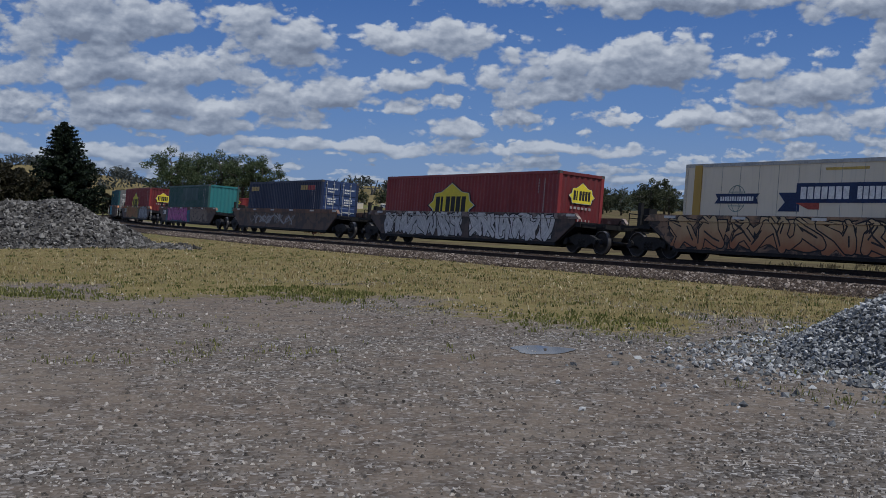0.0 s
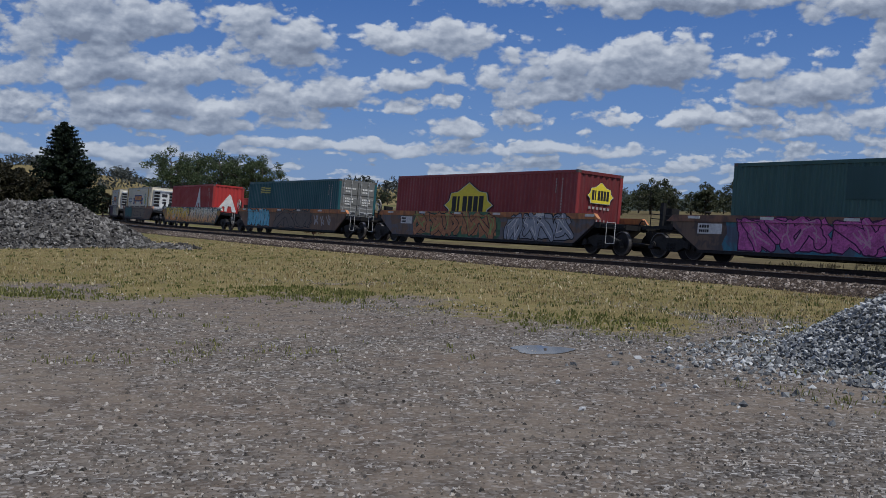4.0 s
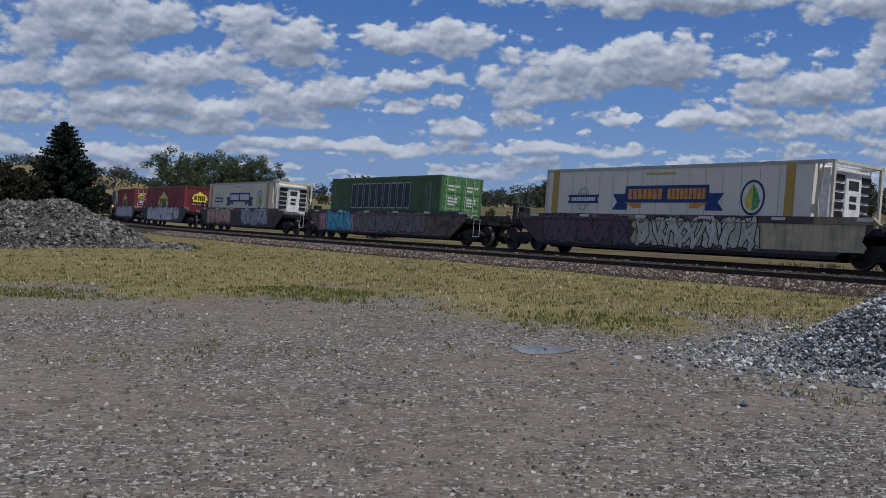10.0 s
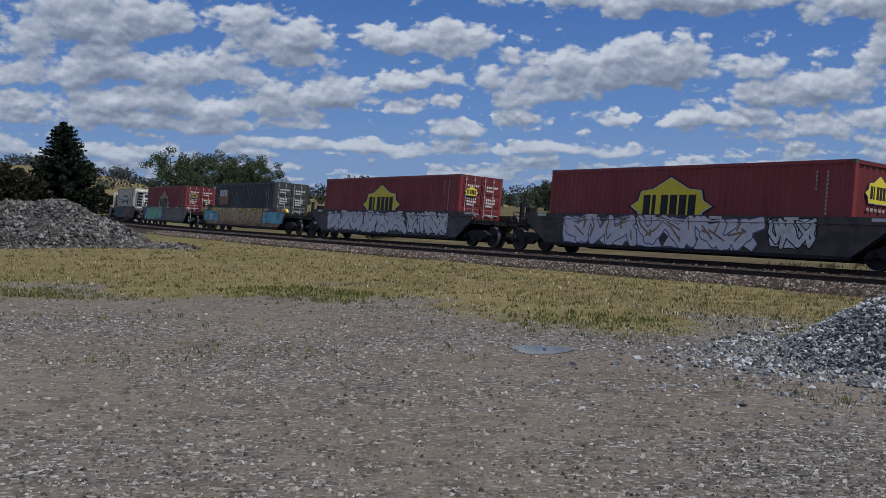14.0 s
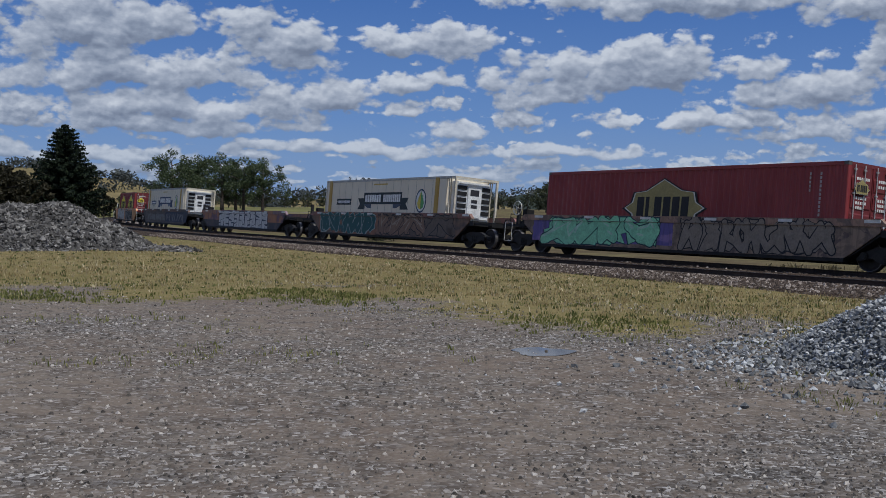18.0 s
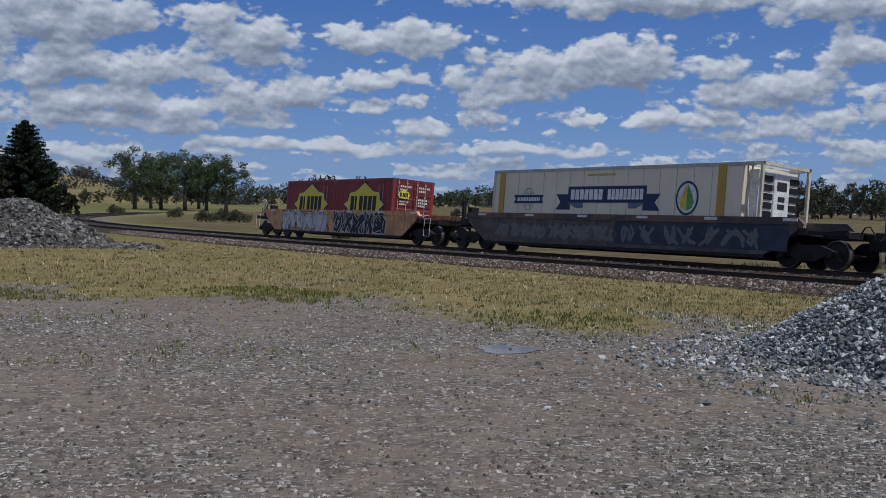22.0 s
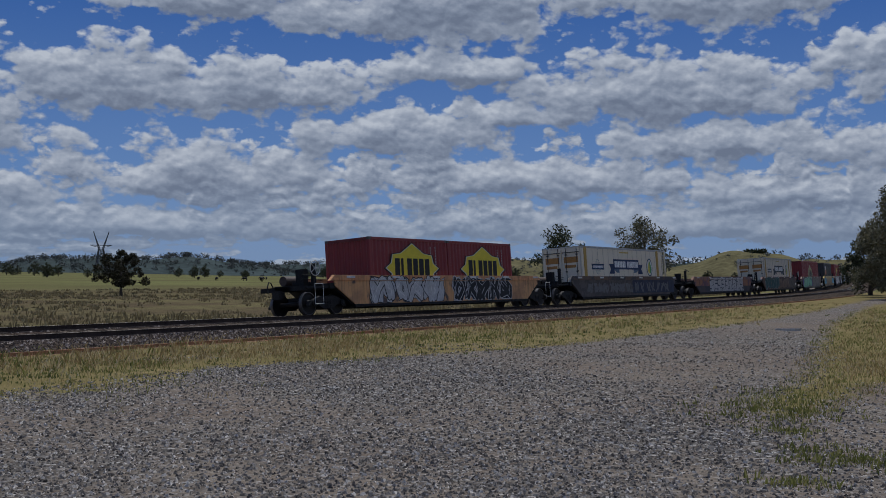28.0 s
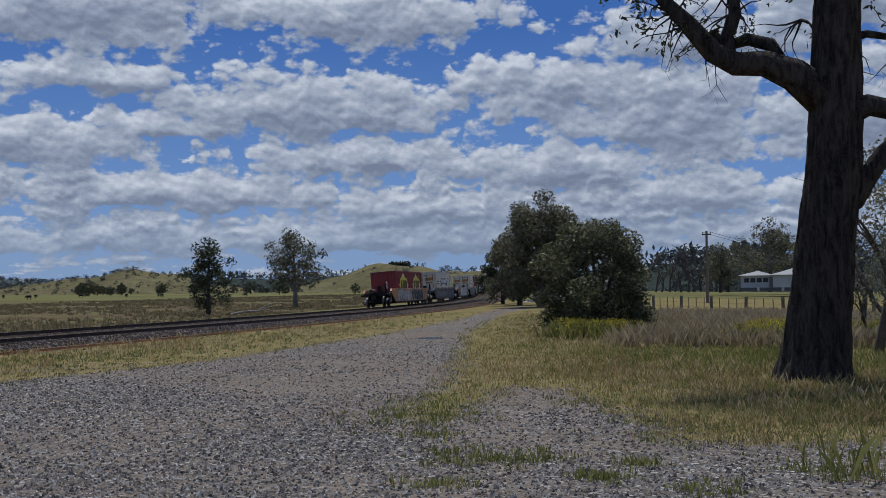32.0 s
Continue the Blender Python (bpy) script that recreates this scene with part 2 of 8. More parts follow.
BLACK = plain("black_grimy_steel", (0.013, 0.0125, 0.0125), 0.7, 0.0, 0.5, 2.0)
BOGIE = plain("greasy_bogie_steel", (0.016, 0.0145, 0.0135), 0.65, 0.0, 0.5, 3.0)
WHEEL = plain("worn_wheel_steel", (0.024, 0.020, 0.018), 0.5, 0.2, 0.4, 3.0)
TREAD = plain("bright_wheel_tread", (0.16, 0.15, 0.145), 0.45, 0.7, 0.15, 3.0)
WHITE = plain("dull_white_paint", (0.62, 0.61, 0.57), 0.6, 0.0, 0.18, 2.0)
HANDWHEEL = plain("pale_handwheel_paint", (0.55, 0.53, 0.47), 0.55, 0.0, 0.2, 4.0)

# ---- small mesh kit ----
class Kit:
    """Collects boxes, rods, strips and rings into one mesh."""

    def __init__(self):
        self.v, self.f, self.mi = [], [], []

    def add(self, verts, faces, m=0):
        k = len(self.v)
        self.v += [tuple(p) for p in verts]
        self.f += [tuple(k + i for i in f) for f in faces]
        self.mi += [m] * len(faces)
        return self

    def box(self, x0, x1, y0, y1, z0, z1, m=0):
        return self.add([(x0, y0, z0), (x1, y0, z0), (x1, y1, z0), (x0, y1, z0), (x0, y0, z1), (x1, y0, z1), (x1, y1, z1), (x0, y1, z1)],
                        [(0, 3, 2, 1), (4, 5, 6, 7), (0, 1, 5, 4), (1, 2, 6, 5), (2, 3, 7, 6), (3, 0, 4, 7)], m)

    def bevel_box(self, x0, x1, y0, y1, z0, z1, r=0.02, m=0):
        """A box with its four upright edges cut off."""
        ring = [(x0 + r, y0), (x1 - r, y0), (x1, y0 + r), (x1, y1 - r), (x1 - r, y1), (x0 + r, y1), (x0, y1 - r), (x0, y0 + r)]
        return self.prism(ring, z0, z1, m)

    def prism(self, ring, z0, z1, m=0):
        n = len(ring)
        v = [(x, y, z0) for x, y in ring] + [(x, y, z1) for x, y in ring]
        return self.add(v, [tuple(range(n))[::-1], tuple(range(n, 2 * n))] + [(i, (i + 1) % n, n + (i + 1) % n, n + i) for i in range(n)], m)

    def plate(self, ring, y0, y1, m=0):
        """An outline in x and z, given thickness from y0 to y1."""
        n = len(ring)
        v = [(x, y0, z) for x, z in ring] + [(x, y1, z) for x, z in ring]
        return self.add(v, [tuple(range(n)), tuple(range(n, 2 * n))[::-1]] + [(i, n + i, n + (i + 1) % n, (i + 1) % n) for i in range(n)], m)

    def rod(self, a, b, r0, r1=None, n=8, m=0, caps=True):
        a, b = Vector(a), Vector(b)
        r1 = r0 if r1 is None else r1
        d = (b - a).normalized()
        u = d.orthogonal().normalized()
        w = d.cross(u)
        v = [p + (u * math.cos(6.2832 * i / n) + w * math.sin(6.2832 * i / n)) * r for p, r in ((a, r0), (b, r1)) for i in range(n)]
        f = [(i, (i + 1) % n, n + (i + 1) % n, n + i) for i in range(n)]
        if caps:
            f += [tuple(range(n))[::-1], tuple(range(n, 2 * n))]
        return self.add(v, f, m)

    def tube(self, pts, radii, n=8, m=0):
        """A bent, tapered limb through the points."""
        v, f = [], []
        u = None
        for i, p in enumerate(pts):
            p = Vector(p)
            d = (Vector(pts[min(i + 1, len(pts) - 1)]) - Vector(pts[max(i - 1, 0)])).normalized()
            u = d.orthogonal().normalized() if u is None else (u - d * u.dot(d)).normalized()
            w = d.cross(u)
            v += [p + (u * math.cos(6.2832 * k / n) + w * math.sin(6.2832 * k / n)) * radii[i] for k in range(n)]
        for i in range(len(pts) - 1):
            f += [(i * n + k, i * n + (k + 1) % n, (i + 1) * n + (k + 1) % n, (i + 1) * n + k) for k in range(n)]
        f += [tuple(range(n))[::-1], tuple(range((len(pts) - 1) * n, len(pts) * n))]
        return self.add(v, f, m)

    def ring(self, c, axis, r, t, n=20, k=6, m=0):
        """A torus round the axis (0 x, 1 y, 2 z)."""
        v, f = [], []
        for i in range(n):
            a = 6.2832 * i / n
            for j in range(k):
                b = 6.2832 * j / k
                rr, q = r + t * math.cos(b), t * math.sin(b)
                p = {0: (q, rr * math.cos(a), rr * math.sin(a)), 1: (rr * math.cos(a), q, rr * math.sin(a)), 2: (rr * math.cos(a), rr * math.sin(a), q)}[axis]
                v.append((c[0] + p[0], c[1] + p[1], c[2] + p[2]))
        for i in range(n):
            for j in range(k):
                f.append((i * k + j, ((i + 1) % n) * k + j, ((i + 1) % n) * k + (j + 1) % k, i * k + (j + 1) % k))
        return self.add(v, f, m)

    def mesh(self, name, mats, smooth=False):
        me = bpy.data.meshes.new(name)
        me.from_pydata([tuple(p) for p in self.v], [], self.f)
        for m in mats if isinstance(mats, (list, tuple)) else [mats]:
            me.materials.append(m)
        if isinstance(mats, (list, tuple)) and len(mats) > 1:
            me.polygons.foreach_set("material_index", self.mi)
        if smooth:
            me.polygons.foreach_set("use_smooth", [True] * len(me.polygons))
        me.update()
        return me


def np_mesh(name, verts, faces, mats):
    """A mesh of triangles or quads from arrays."""
    verts, faces = np.asarray(verts, np.float32), np.asarray(faces, np.int32)
    me = bpy.data.meshes.new(name)
    me.vertices.add(len(verts)), me.vertices.foreach_set("co", verts.ravel())
    n = faces.shape[1]
    me.loops.add(faces.size), me.loops.foreach_set("vertex_index", faces.ravel())
    me.polygons.add(len(faces)), me.polygons.foreach_set("loop_start", np.arange(0, faces.size, n, dtype=np.int32))
    me.update(calc_edges=True)
    me.shade_flat()
    for m in mats if isinstance(mats, (list, tuple)) else [mats]:
        me.materials.append(m)
    return me


def part(name, kit, mats, parent, label="", at=None, smooth=False):
    """One mesh object under a thing or a part."""
    me = kit.mesh(name, mats, smooth) if isinstance(kit, Kit) else kit
    ob = new(name, me)
    ob.parent = parent
    if at is not None:
        ob.matrix_basis = at if isinstance(at, Matrix) else Matrix.Translation(at)
    if name in ("lettering", "lower_lettering", "lettering_edge", "caption", "data_lettering", "number_block", "mark", "unit_mark", "globe_mark", "panel_seam"):
        tagged(ob, kind="stuff")
    return tagged(ob, label)


def thing(name, label, category, group="", kind="", data=None, at=None):
    ob = new(name, data)
    if at is not None:
        ob.matrix_basis = at
    return tagged(ob, label, category, group, kind)


# ---- the line of the railway ----
def rail_line():
    s = np.arange(-470.0, 580.0, 0.5)
    x = np.clip(s, -150, 230) / 100
    h = -0.9686 + 0.0920 * x + 0.0099 * x**2 + 0.0446 * x**3 - 0.0203 * x**4
    h += np.where(s < -150, (np.clip(s, -260, 0) + 150) / 250, 0) - np.where(s > 230, (s - 230) / 1500, 0)
    hm = (h[1:] + h[:-1]) / 2
    px = np.concatenate([[0], np.cumsum(np.cos(hm) * 0.5)])
    py = np.concatenate([[0], np.cumsum(np.sin(hm) * 0.5)])
    i = int(np.argmin(abs(s)))
    g = np.clip(s, -250, 250) / 100
    return s, px - px[i] + 24.785, py - py[i] + 16.110, h, 0.0131 * g + 0.1417 * g**2


RS, RX, RY, RH, RG = rail_line()
CANT = radians(4.5)
RAIL_Z = 0.041      # height of the track's middle between the rail heads
GAP = 3.75          # from track to track


def on_line(s, off=0.0):
    """A point beside the line (off to the left of the way the train goes), its heading and the line's rise."""
    x, y, h, g = (np.interp(s, RS, a) for a in (RX, RY, RH, RG))
    return x - math.sin(h) * off, y + math.cos(h) * off, h, g


def beside(px, py):
    """How far points lie from the train's track, positive on the near side, and where along it."""
    px, py = np.asarray(px, float), np.asarray(py, float)
    k = slice(0, None, 6)
    best, at = np.full(px.shape, 1e9), np.zeros(px.shape)
    sx, sy, ss, sh = RX[k], RY[k], RS[k], RH[k]
    for i in range(0, px.size, 4000):
        dx, dy = px[i:i + 4000, None] - sx[None], py[i:i + 4000, None] - sy[None]
        j = np.argmin(dx**2 + dy**2, axis=1)
        r = np.arange(len(j))
        best[i:i + 4000] = dx[r, j] * np.sin(sh[j]) - dy[r, j] * np.cos(sh[j])
        at[i:i + 4000] = ss[j]
    return best, at


# ---- the ground ----
LOT = np.array([(-40, 24), (-14, 21.5), (-8.5, 20.6), (-5.7, 20.4), (-3.5, 22.3), (0.2, 19.4), (1.95, 17.1), (4.9, 15.1), (9, 13.6), (15.3, 8.0),
                (14.2, 4.6), (16.3, 1.2), (21.0, -4.5), (22.0, -7.8), (25.1, -13.1), (29, -17.9), (35.1, -25.4), (50, -41.6), (74, -66), (72, -68),
                (52.5, -46.4), (32, -26.6), (21.4, -17.4), (15.1, -12.1), (13.6, -10.3), (11.6, -8.5), (11.0, -8.6), (12.4, -10.6), (13.9, -12.4), (12.9, -12.7), (11.2, -11.75), (8.6, -10.0), (7.7, -9.2),
                (6.9, -9.8), (6.0, -11.1), (3, -14), (-6, -18), (-40, -18)], float)


def lot_edge(px, py):
    """Signed distance to the edge of the gravelled yard, negative inside."""
    px, py = np.asarray(px, float), np.asarray(py, float)
    d, inside = np.full(px.shape, 1e9), np.zeros(px.shape, bool)
    for a, b in zip(LOT, np.roll(LOT, -1, 0)):
        e = b - a
        t = np.clip(((px - a[0]) * e[0] + (py - a[1]) * e[1]) / (e @ e), 0, 1)
        d = np.minimum(d, np.hypot(px - a[0] - e[0] * t, py - a[1] - e[1] * t))
        cross = ((a[1] > py) != (b[1] > py)) & (px < e[0] * (py - a[1]) / (e[1] if e[1] else 1e-9) + a[0])
        inside ^= cross
    return np.where(inside, -d, d)


def smooth(x, a, b):
    t = np.clip((x - a) / (b - a), 0, 1)
    return t * t * (3 - 2 * t)


def wavy(x, y, f, seed=0.0):
    return (np.sin(x * f + 1.3 * seed) + np.sin(y * f * 1.13 + 2.1 * seed + 1) + np.sin((x + y) * f * 0.71 + seed) + np.sin((x - 1.7 * y) * f * 0.53 + 3 * seed)) / 4


def lie(px, py):
    """Height of the ground."""
    px, py = np.asarray(px, float), np.asarray(py, float)
    d, s = beside(px.ravel(), py.ravel())
    d, s = d.reshape(px.shape), s.reshape(px.shape)
    g = np.interp(s, RS, RG)
    z = np.where(d > 0, -0.20 * (1 - smooth(d, 6.5, 17)), -0.20 - 0.25 * smooth(-d, 3, 9))
    r = np.hypot(px, py)
    z = z + g * (1 - smooth(np.abs(d), 25, 90)) * smooth(r, 30, 80)
    z = z + wavy(px, py, 0.9, 1) * 0.025 * smooth(r, 4, 9) + wavy(px, py, 0.11, 2) * 0.10 * smooth(np.abs(d), 8, 40)
    # paddocks rise gently to the north
    z = z + smooth(py * 0.9 + px * 0.25, 140, 500) * 4.0
    return z


def lie1(x, y):
    return float(lie(np.array([x]), np.array([y]))[0])


def gravelly(x, y):
    """Where stones lie thick on the yard."""
    u, v = x + 1.7 * wavy(x, y, 0.31, 8), y + 1.7 * wavy(x, y, 0.37, 6)
    p = wavy(u, v, 1.5, 3) + wavy(u * 0.6, v, 0.5, 5) + 0.35 * smooth(x, 6, 12) - 0.12 * smooth(y, 6, 12)
    return np.clip(0.55 + 0.55 * p, 0.25, 1.0)


def bare_ground(x, y):
    """Where the verge is worn through to the gravel."""
    return wavy(x + 0.8 * wavy(x, y, 0.7, 3), y, 0.95, 17) * 1.3


def ground_material():
    m, w, b = material("yard_gravel_and_dry_grass", 1.0, 0.0, 0.0)
    p = world_pos(w)
    grass = w.node("ShaderNodeAttribute")
    grass.attribute_name = "grass"
    stony = w.node("ShaderNodeAttribute")
    stony.attribute_name = "stony"
    n1, n2, n3 = w.noise(p, 0.35, 5.0, 0.6), w.noise(p, 2.6, 5.0, 0.65), w.noise(p, 22.0, 4.0, 0.7)
    vor = w.node("ShaderNodeTexVoronoi", {"Vector": p, "Scale": 26.0, "Randomness": 1.0})
    cell = w.node("ShaderNodeSeparateColor", {0: vor.outputs["Color"]}).outputs[0]
    dirt = w.mix(w.remap(n1, 0.35, 0.65), (0.165, 0.126, 0.096), (0.195, 0.160, 0.126))
    dirt = w.mix(w.remap(n2, 0.50, 0.70, 0.0, 0.75), dirt, (0.105, 0.076, 0.057))
    dirt = w.mix(w.remap(n3, 0.50, 0.72, 0.0, 0.55), dirt, (0.20, 0.172, 0.142))
    pebb = w.ramp(cell, [(0.0, (0.027, 0.025, 0.024)), (0.45, (0.096, 0.091, 0.085)), (0.85, (0.195, 0.186, 0.175)), (1.0, (0.50, 0.48, 0.45))])
    much = w.math("ADD", w.remap(n2, 0.42, 0.58, 0.0, 0.35), w.math("MULTIPLY", stony.outputs["Fac"], 0.52), clamp=True)
    near = w.mix(much, dirt, pebb)
    g1 = w.mix(w.remap(n1, 0.4, 0.62), (0.178, 0.140, 0.062), (0.245, 0.190, 0.094))
    g1 = w.mix(w.remap(n2, 0.42, 0.66), g1, (0.150, 0.132, 0.056))
    g1 = w.mix(w.remap(n3, 0.5, 0.75, 0.0, 0.5), g1, (0.115, 0.102, 0.047))
    edge = w.math("ADD", grass.outputs["Fac"], w.math("MULTIPLY", w.math("SUBTRACT", w.math("ADD", w.math("MULTIPLY", n2, 0.6), w.math("MULTIPLY", w.noise(p, 0.9, 4.0, 0.65), 0.4)), 0.5), 2.2))
    c = w.mix(w.remap(edge, 0.38, 0.62), near, g1)
    far = w.node("ShaderNodeAttribute")
    far.attribute_name = "paddock"
    f1 = w.noise(p, 0.012, 4.0, 0.6)
    f2 = w.noise(p, 0.12, 4.0, 0.6)
    field = w.mix(w.remap(f1, 0.4, 0.6), (0.120, 0.112, 0.052), (0.165, 0.170, 0.068))
    field = w.mix(w.remap(f2, 0.45, 0.7, 0.0, 0.7), field, (0.135, 0.112, 0.060))
    f3 = w.noise(p, 0.9, 4.0, 0.7)
    field = w.mix(w.remap(f3, 0.45, 0.7, 0.0, 0.6), field, (0.085, 0.085, 0.040))
    reed = w.node("ShaderNodeAttribute")
    reed.attribute_name = "reeds"
    marsh = w.mix(w.remap(f2, 0.42, 0.62), (0.110, 0.085, 0.052), (0.150, 0.130, 0.064))
    marsh = w.mix(w.remap(f3, 0.45, 0.68, 0.0, 0.8), marsh, (0.066, 0.054, 0.034))
    field = w.mix(reed.outputs["Fac"], field, marsh)
    c = w.mix(far.outputs["Fac"], c, field)
    w.put(b.inputs["Base Color"], c)
    hgt = w.math("ADD", w.math("MULTIPLY", vor.outputs["Distance"], -0.5), w.math("MULTIPLY", n3, 0.5))
    bump(w, b, hgt, 0.8, 0.03)
    return m


def build_ground():
    rings = np.concatenate([[0.0], 1.2 * (4600 / 1.2) ** (np.arange(230) / 229)])
    seg = 540
    ang = np.linspace(0, 2 * math.pi, seg, endpoint=False)
    px, py = np.outer(rings[1:], np.cos(ang)).ravel(), np.outer(rings[1:], np.sin(ang)).ravel()
    px, py = np.concatenate([[0.0], px]), np.concatenate([[0.0], py])
    z = lie(px, py)
    verts = np.stack([px, py, z], 1)
    nr = len(rings) - 1
    i = np.arange(nr - 1)[:, None] * seg + 1
    j = np.arange(seg)[None]
    k = (j + 1) % seg
    quads = np.stack([i + j, i + seg + j, i + seg + k, i + k], -1).reshape(-1, 4)
    me = np_mesh("ground", verts, quads, ground_material())
    # close the middle, under the camera
    bm = bmesh.new()
    bm.from_mesh(me)
    bm.verts.ensure_lookup_table()
    for a in range(seg):
        bm.faces.new((bm.verts[0], bm.verts[1 + a], bm.verts[1 + (a + 1) % seg]))
    bm.to_mesh(me)
    bm.free()
    d, s = beside(px, py)
    e = lot_edge(px, py)
    r = np.hypot(px, py)
    tongue = np.exp(-(((px - 8.1) / 0.55) ** 2 + ((py + 7.0) / 0.6) ** 2)) * 0.8
    crisp = (px > 5) & (py < -3)
    grass = np.clip(np.where(crisp, smooth(e, -0.8, 0.9), smooth(e, -3.6, 2.2)) + tongue * 0.45, 0, 1) * smooth(d, 5.2, 6.6)
    grass = grass * (1 - 0.8 * smooth(bare_ground(px, py), 0.15, 0.45) * (1 - smooth(e, 2.0, 4.0)) * ~crisp)
    grass = np.where(d < 0, smooth(-d, 2.2, 4.5), grass)
    stony = gravelly(px, py)
    pad = np.where(d < -2, smooth(-d, 2.6, 5.0), 0) + np.where(d > 0, smooth(e, 32, 60), 0)
    reeds = np.where(d < 0, smooth(-d, 5, 9) * (1 - smooth(-d + wavy(px, py, 0.05, 3) * 20, 75, 125) * smooth(s, -20, 20)), 0)
    for nm, val in (("reeds", reeds), ("grass", grass), ("stony", np.clip(stony, 0, 1)), ("paddock", np.clip(pad, 0, 1))):
        at = me.attributes.new(nm, "FLOAT", "POINT")
        at.data.foreach_set("value", val.astype(np.float32))
    me.polygons.foreach_set("use_smooth", [True] * len(me.polygons))
    thing("ground", "gravel yard with dry grass verges and paddocks", "ground", kind="structure", data=me)


build_ground()


# ---- the double track ----
def swept(profile, off, s0, s1, step, mats, lift=0.0, cant=True):
    """A profile in (across, up) run along the line."""
    ss = np.arange(s0, s1 + step / 2, step)
    v, n = [], len(profile)
    for s in ss:
        x, y, h, g = on_line(s, off)
        c, q = (math.cos(CANT), math.sin(CANT)) if cant else (1.0, 0.0)
        for a, u in profile:
            aa, uu = a * c + u * q, -a * q + u * c
            v.append((x - math.sin(h) * aa, y + math.cos(h) * aa, RAIL_Z + g + lift + uu))
    f = []
    for i in range(len(ss) - 1):
        for k in range(n - 1):
            f.append((i * n + k, (i + 1) * n + k, (i + 1) * n + k + 1, i * n + k + 1))
    return Kit().add(v, f)


def build_track():
    rail_prof = [(-0.07, -0.17), (-0.07, -0.155), (-0.012, -0.14), (-0.012, -0.04), (-0.035, -0.03), (-0.035, -0.004), (-0.028, 0.0),
                 (0.028, 0.0), (0.035, -0.004), (0.035, -0.03), (0.012, -0.04), (0.012, -0.14), (0.07, -0.155), (0.07, -0.17)]
    ball_prof = [(-3.5, -0.72), (-2.9, -0.42), (-2.5, -0.34), (-1.75, -0.20), (-1.3, -0.19), (0, -0.20), (1.3, -0.19), (1.75, -0.20), (2.3, -0.42)]
    bm, bw, bb = material("ballast_bed", 1.0, 0.0, 0.05)
    p = world_pos(bw)
    vor = bw.node("ShaderNodeTexVoronoi", {"Vector": p, "Scale": 13.0})
    cell = bw.node("ShaderNodeSeparateColor", {0: vor.outputs["Color"]}).outputs[0]
    c = bw.ramp(cell, [(0.0, (0.014, 0.011, 0.009)), (0.6, (0.052, 0.039, 0.030)), (1.0, (0.16, 0.128, 0.10))])
    c = bw.mix(bw.remap(bw.noise(p, 0.8, 4.0, 0.6), 0.42, 0.65, 0.0, 0.5), c, (0.060, 0.040, 0.030))
    bw.put(bb.inputs["Base Color"], c)
    bump(bw, bb, bw.math("MULTIPLY", vor.outputs["Distance"], -1.0), 1.0, 0.06)
    sleeper_me = Kit().bevel_box(-0.115, 0.115, -1.25, 1.25, -0.30, -0.172, 0.015).mesh("sleeper", SLEEPER)
    for off, tone in ((0.0, "far"), (-GAP, "near")):
        bed = thing("ballast", "brown crushed stone ballast under the rails", "ballast", kind="structure", data=swept(ball_prof, off, -460, 560, 2.0, bm).mesh("ballast", bm))
        track = thing("railway_track", "rusty steel rails on worn sleepers, canted through a bend", "railway track", "two main line tracks")
        for side in (-0.7525, 0.7525):
            prof = [(a + side, u) for a, u in rail_prof]
            k = swept(prof, off, -460, 560, 2.0, None)
            n = len(prof) - 1
            k.mi = [1 if 5 <= i % n <= 7 else 0 for i in range(len(k.f))]
            part("rail", k, [RAIL_RUST, RAIL_HEAD], track)
        for i in range(150):
            s = -42 + i * 0.66
            x, y, h, g = on_line(s, off)
            o = part("sleeper", sleeper_me, None, track)
            o.matrix_basis = pose(x, y, RAIL_Z + g, math.degrees(-CANT), 0, math.degrees(h))


build_track()

# ---- the freight train ----
PITCH = 21.556
NEAR, H_BOX, SILL_OUT = -1.30, 2.896, 0.040
MESH = {}


def cached(key, make):
    if key not in MESH:
        MESH[key] = make()
    return MESH[key]


def flat(name, col, rough=0.55, var=0.22):
    return mat(name, plain, col, rough, 0.0, var, 3.0)


# -- containers --
def corrugated(length, height, flip=1):
    """A pressed steel wall in x and z; its outer face looks to -y."""
    period, depth = 0.278, 0.036
    n = int(length / period)
    period = length / n
    xs = []
    for i in range(n):
        a = -length / 2 + i * period
        xs += [(a, 0), (a + period * 0.26, 0), (a + period * 0.5, depth), (a + period * 0.76, depth)]
    xs.append((length / 2, 0))
    v = [(x, y, 0) for x, y in xs] + [(x, y, height) for x, y in xs]
    m = len(xs)
    return Kit().add(v, [(i, i + 1, m + i + 1, m + i) for i in range(m - 1)])


def bars(kit, x0, x1, z0, z1, n, y, fill=0.72):
    """Plain bars in a row where lettering stands."""
    w = (x1 - x0) / n
    for i in range(n):
        a = x0 + i * w + w * (1 - fill) / 2
        kit.plate([(a, z0), (a + w * fill, z0), (a + w * fill, z1), (a, z1)], y - 0.004, y)
    return kit


def star(w, h):
    """The outline of the pointed yellow sign on the red boxes."""
    return [(-0.5 * w, -0.15 * h), (-0.40 * w, -0.02 * h), (-0.37 * w, 0.20 * h), (-0.22 * w, 0.24 * h), (0.0, 0.5 * h), (0.22 * w, 0.24 * h), (0.37 * w, 0.20 * h),
            (0.40 * w, -0.02 * h), (0.5 * w, -0.15 * h), (0.40 * w, -0.28 * h), (0.37 * w, -0.5 * h), (-0.37 * w, -0.5 * h), (-0.40 * w, -0.28 * h)]


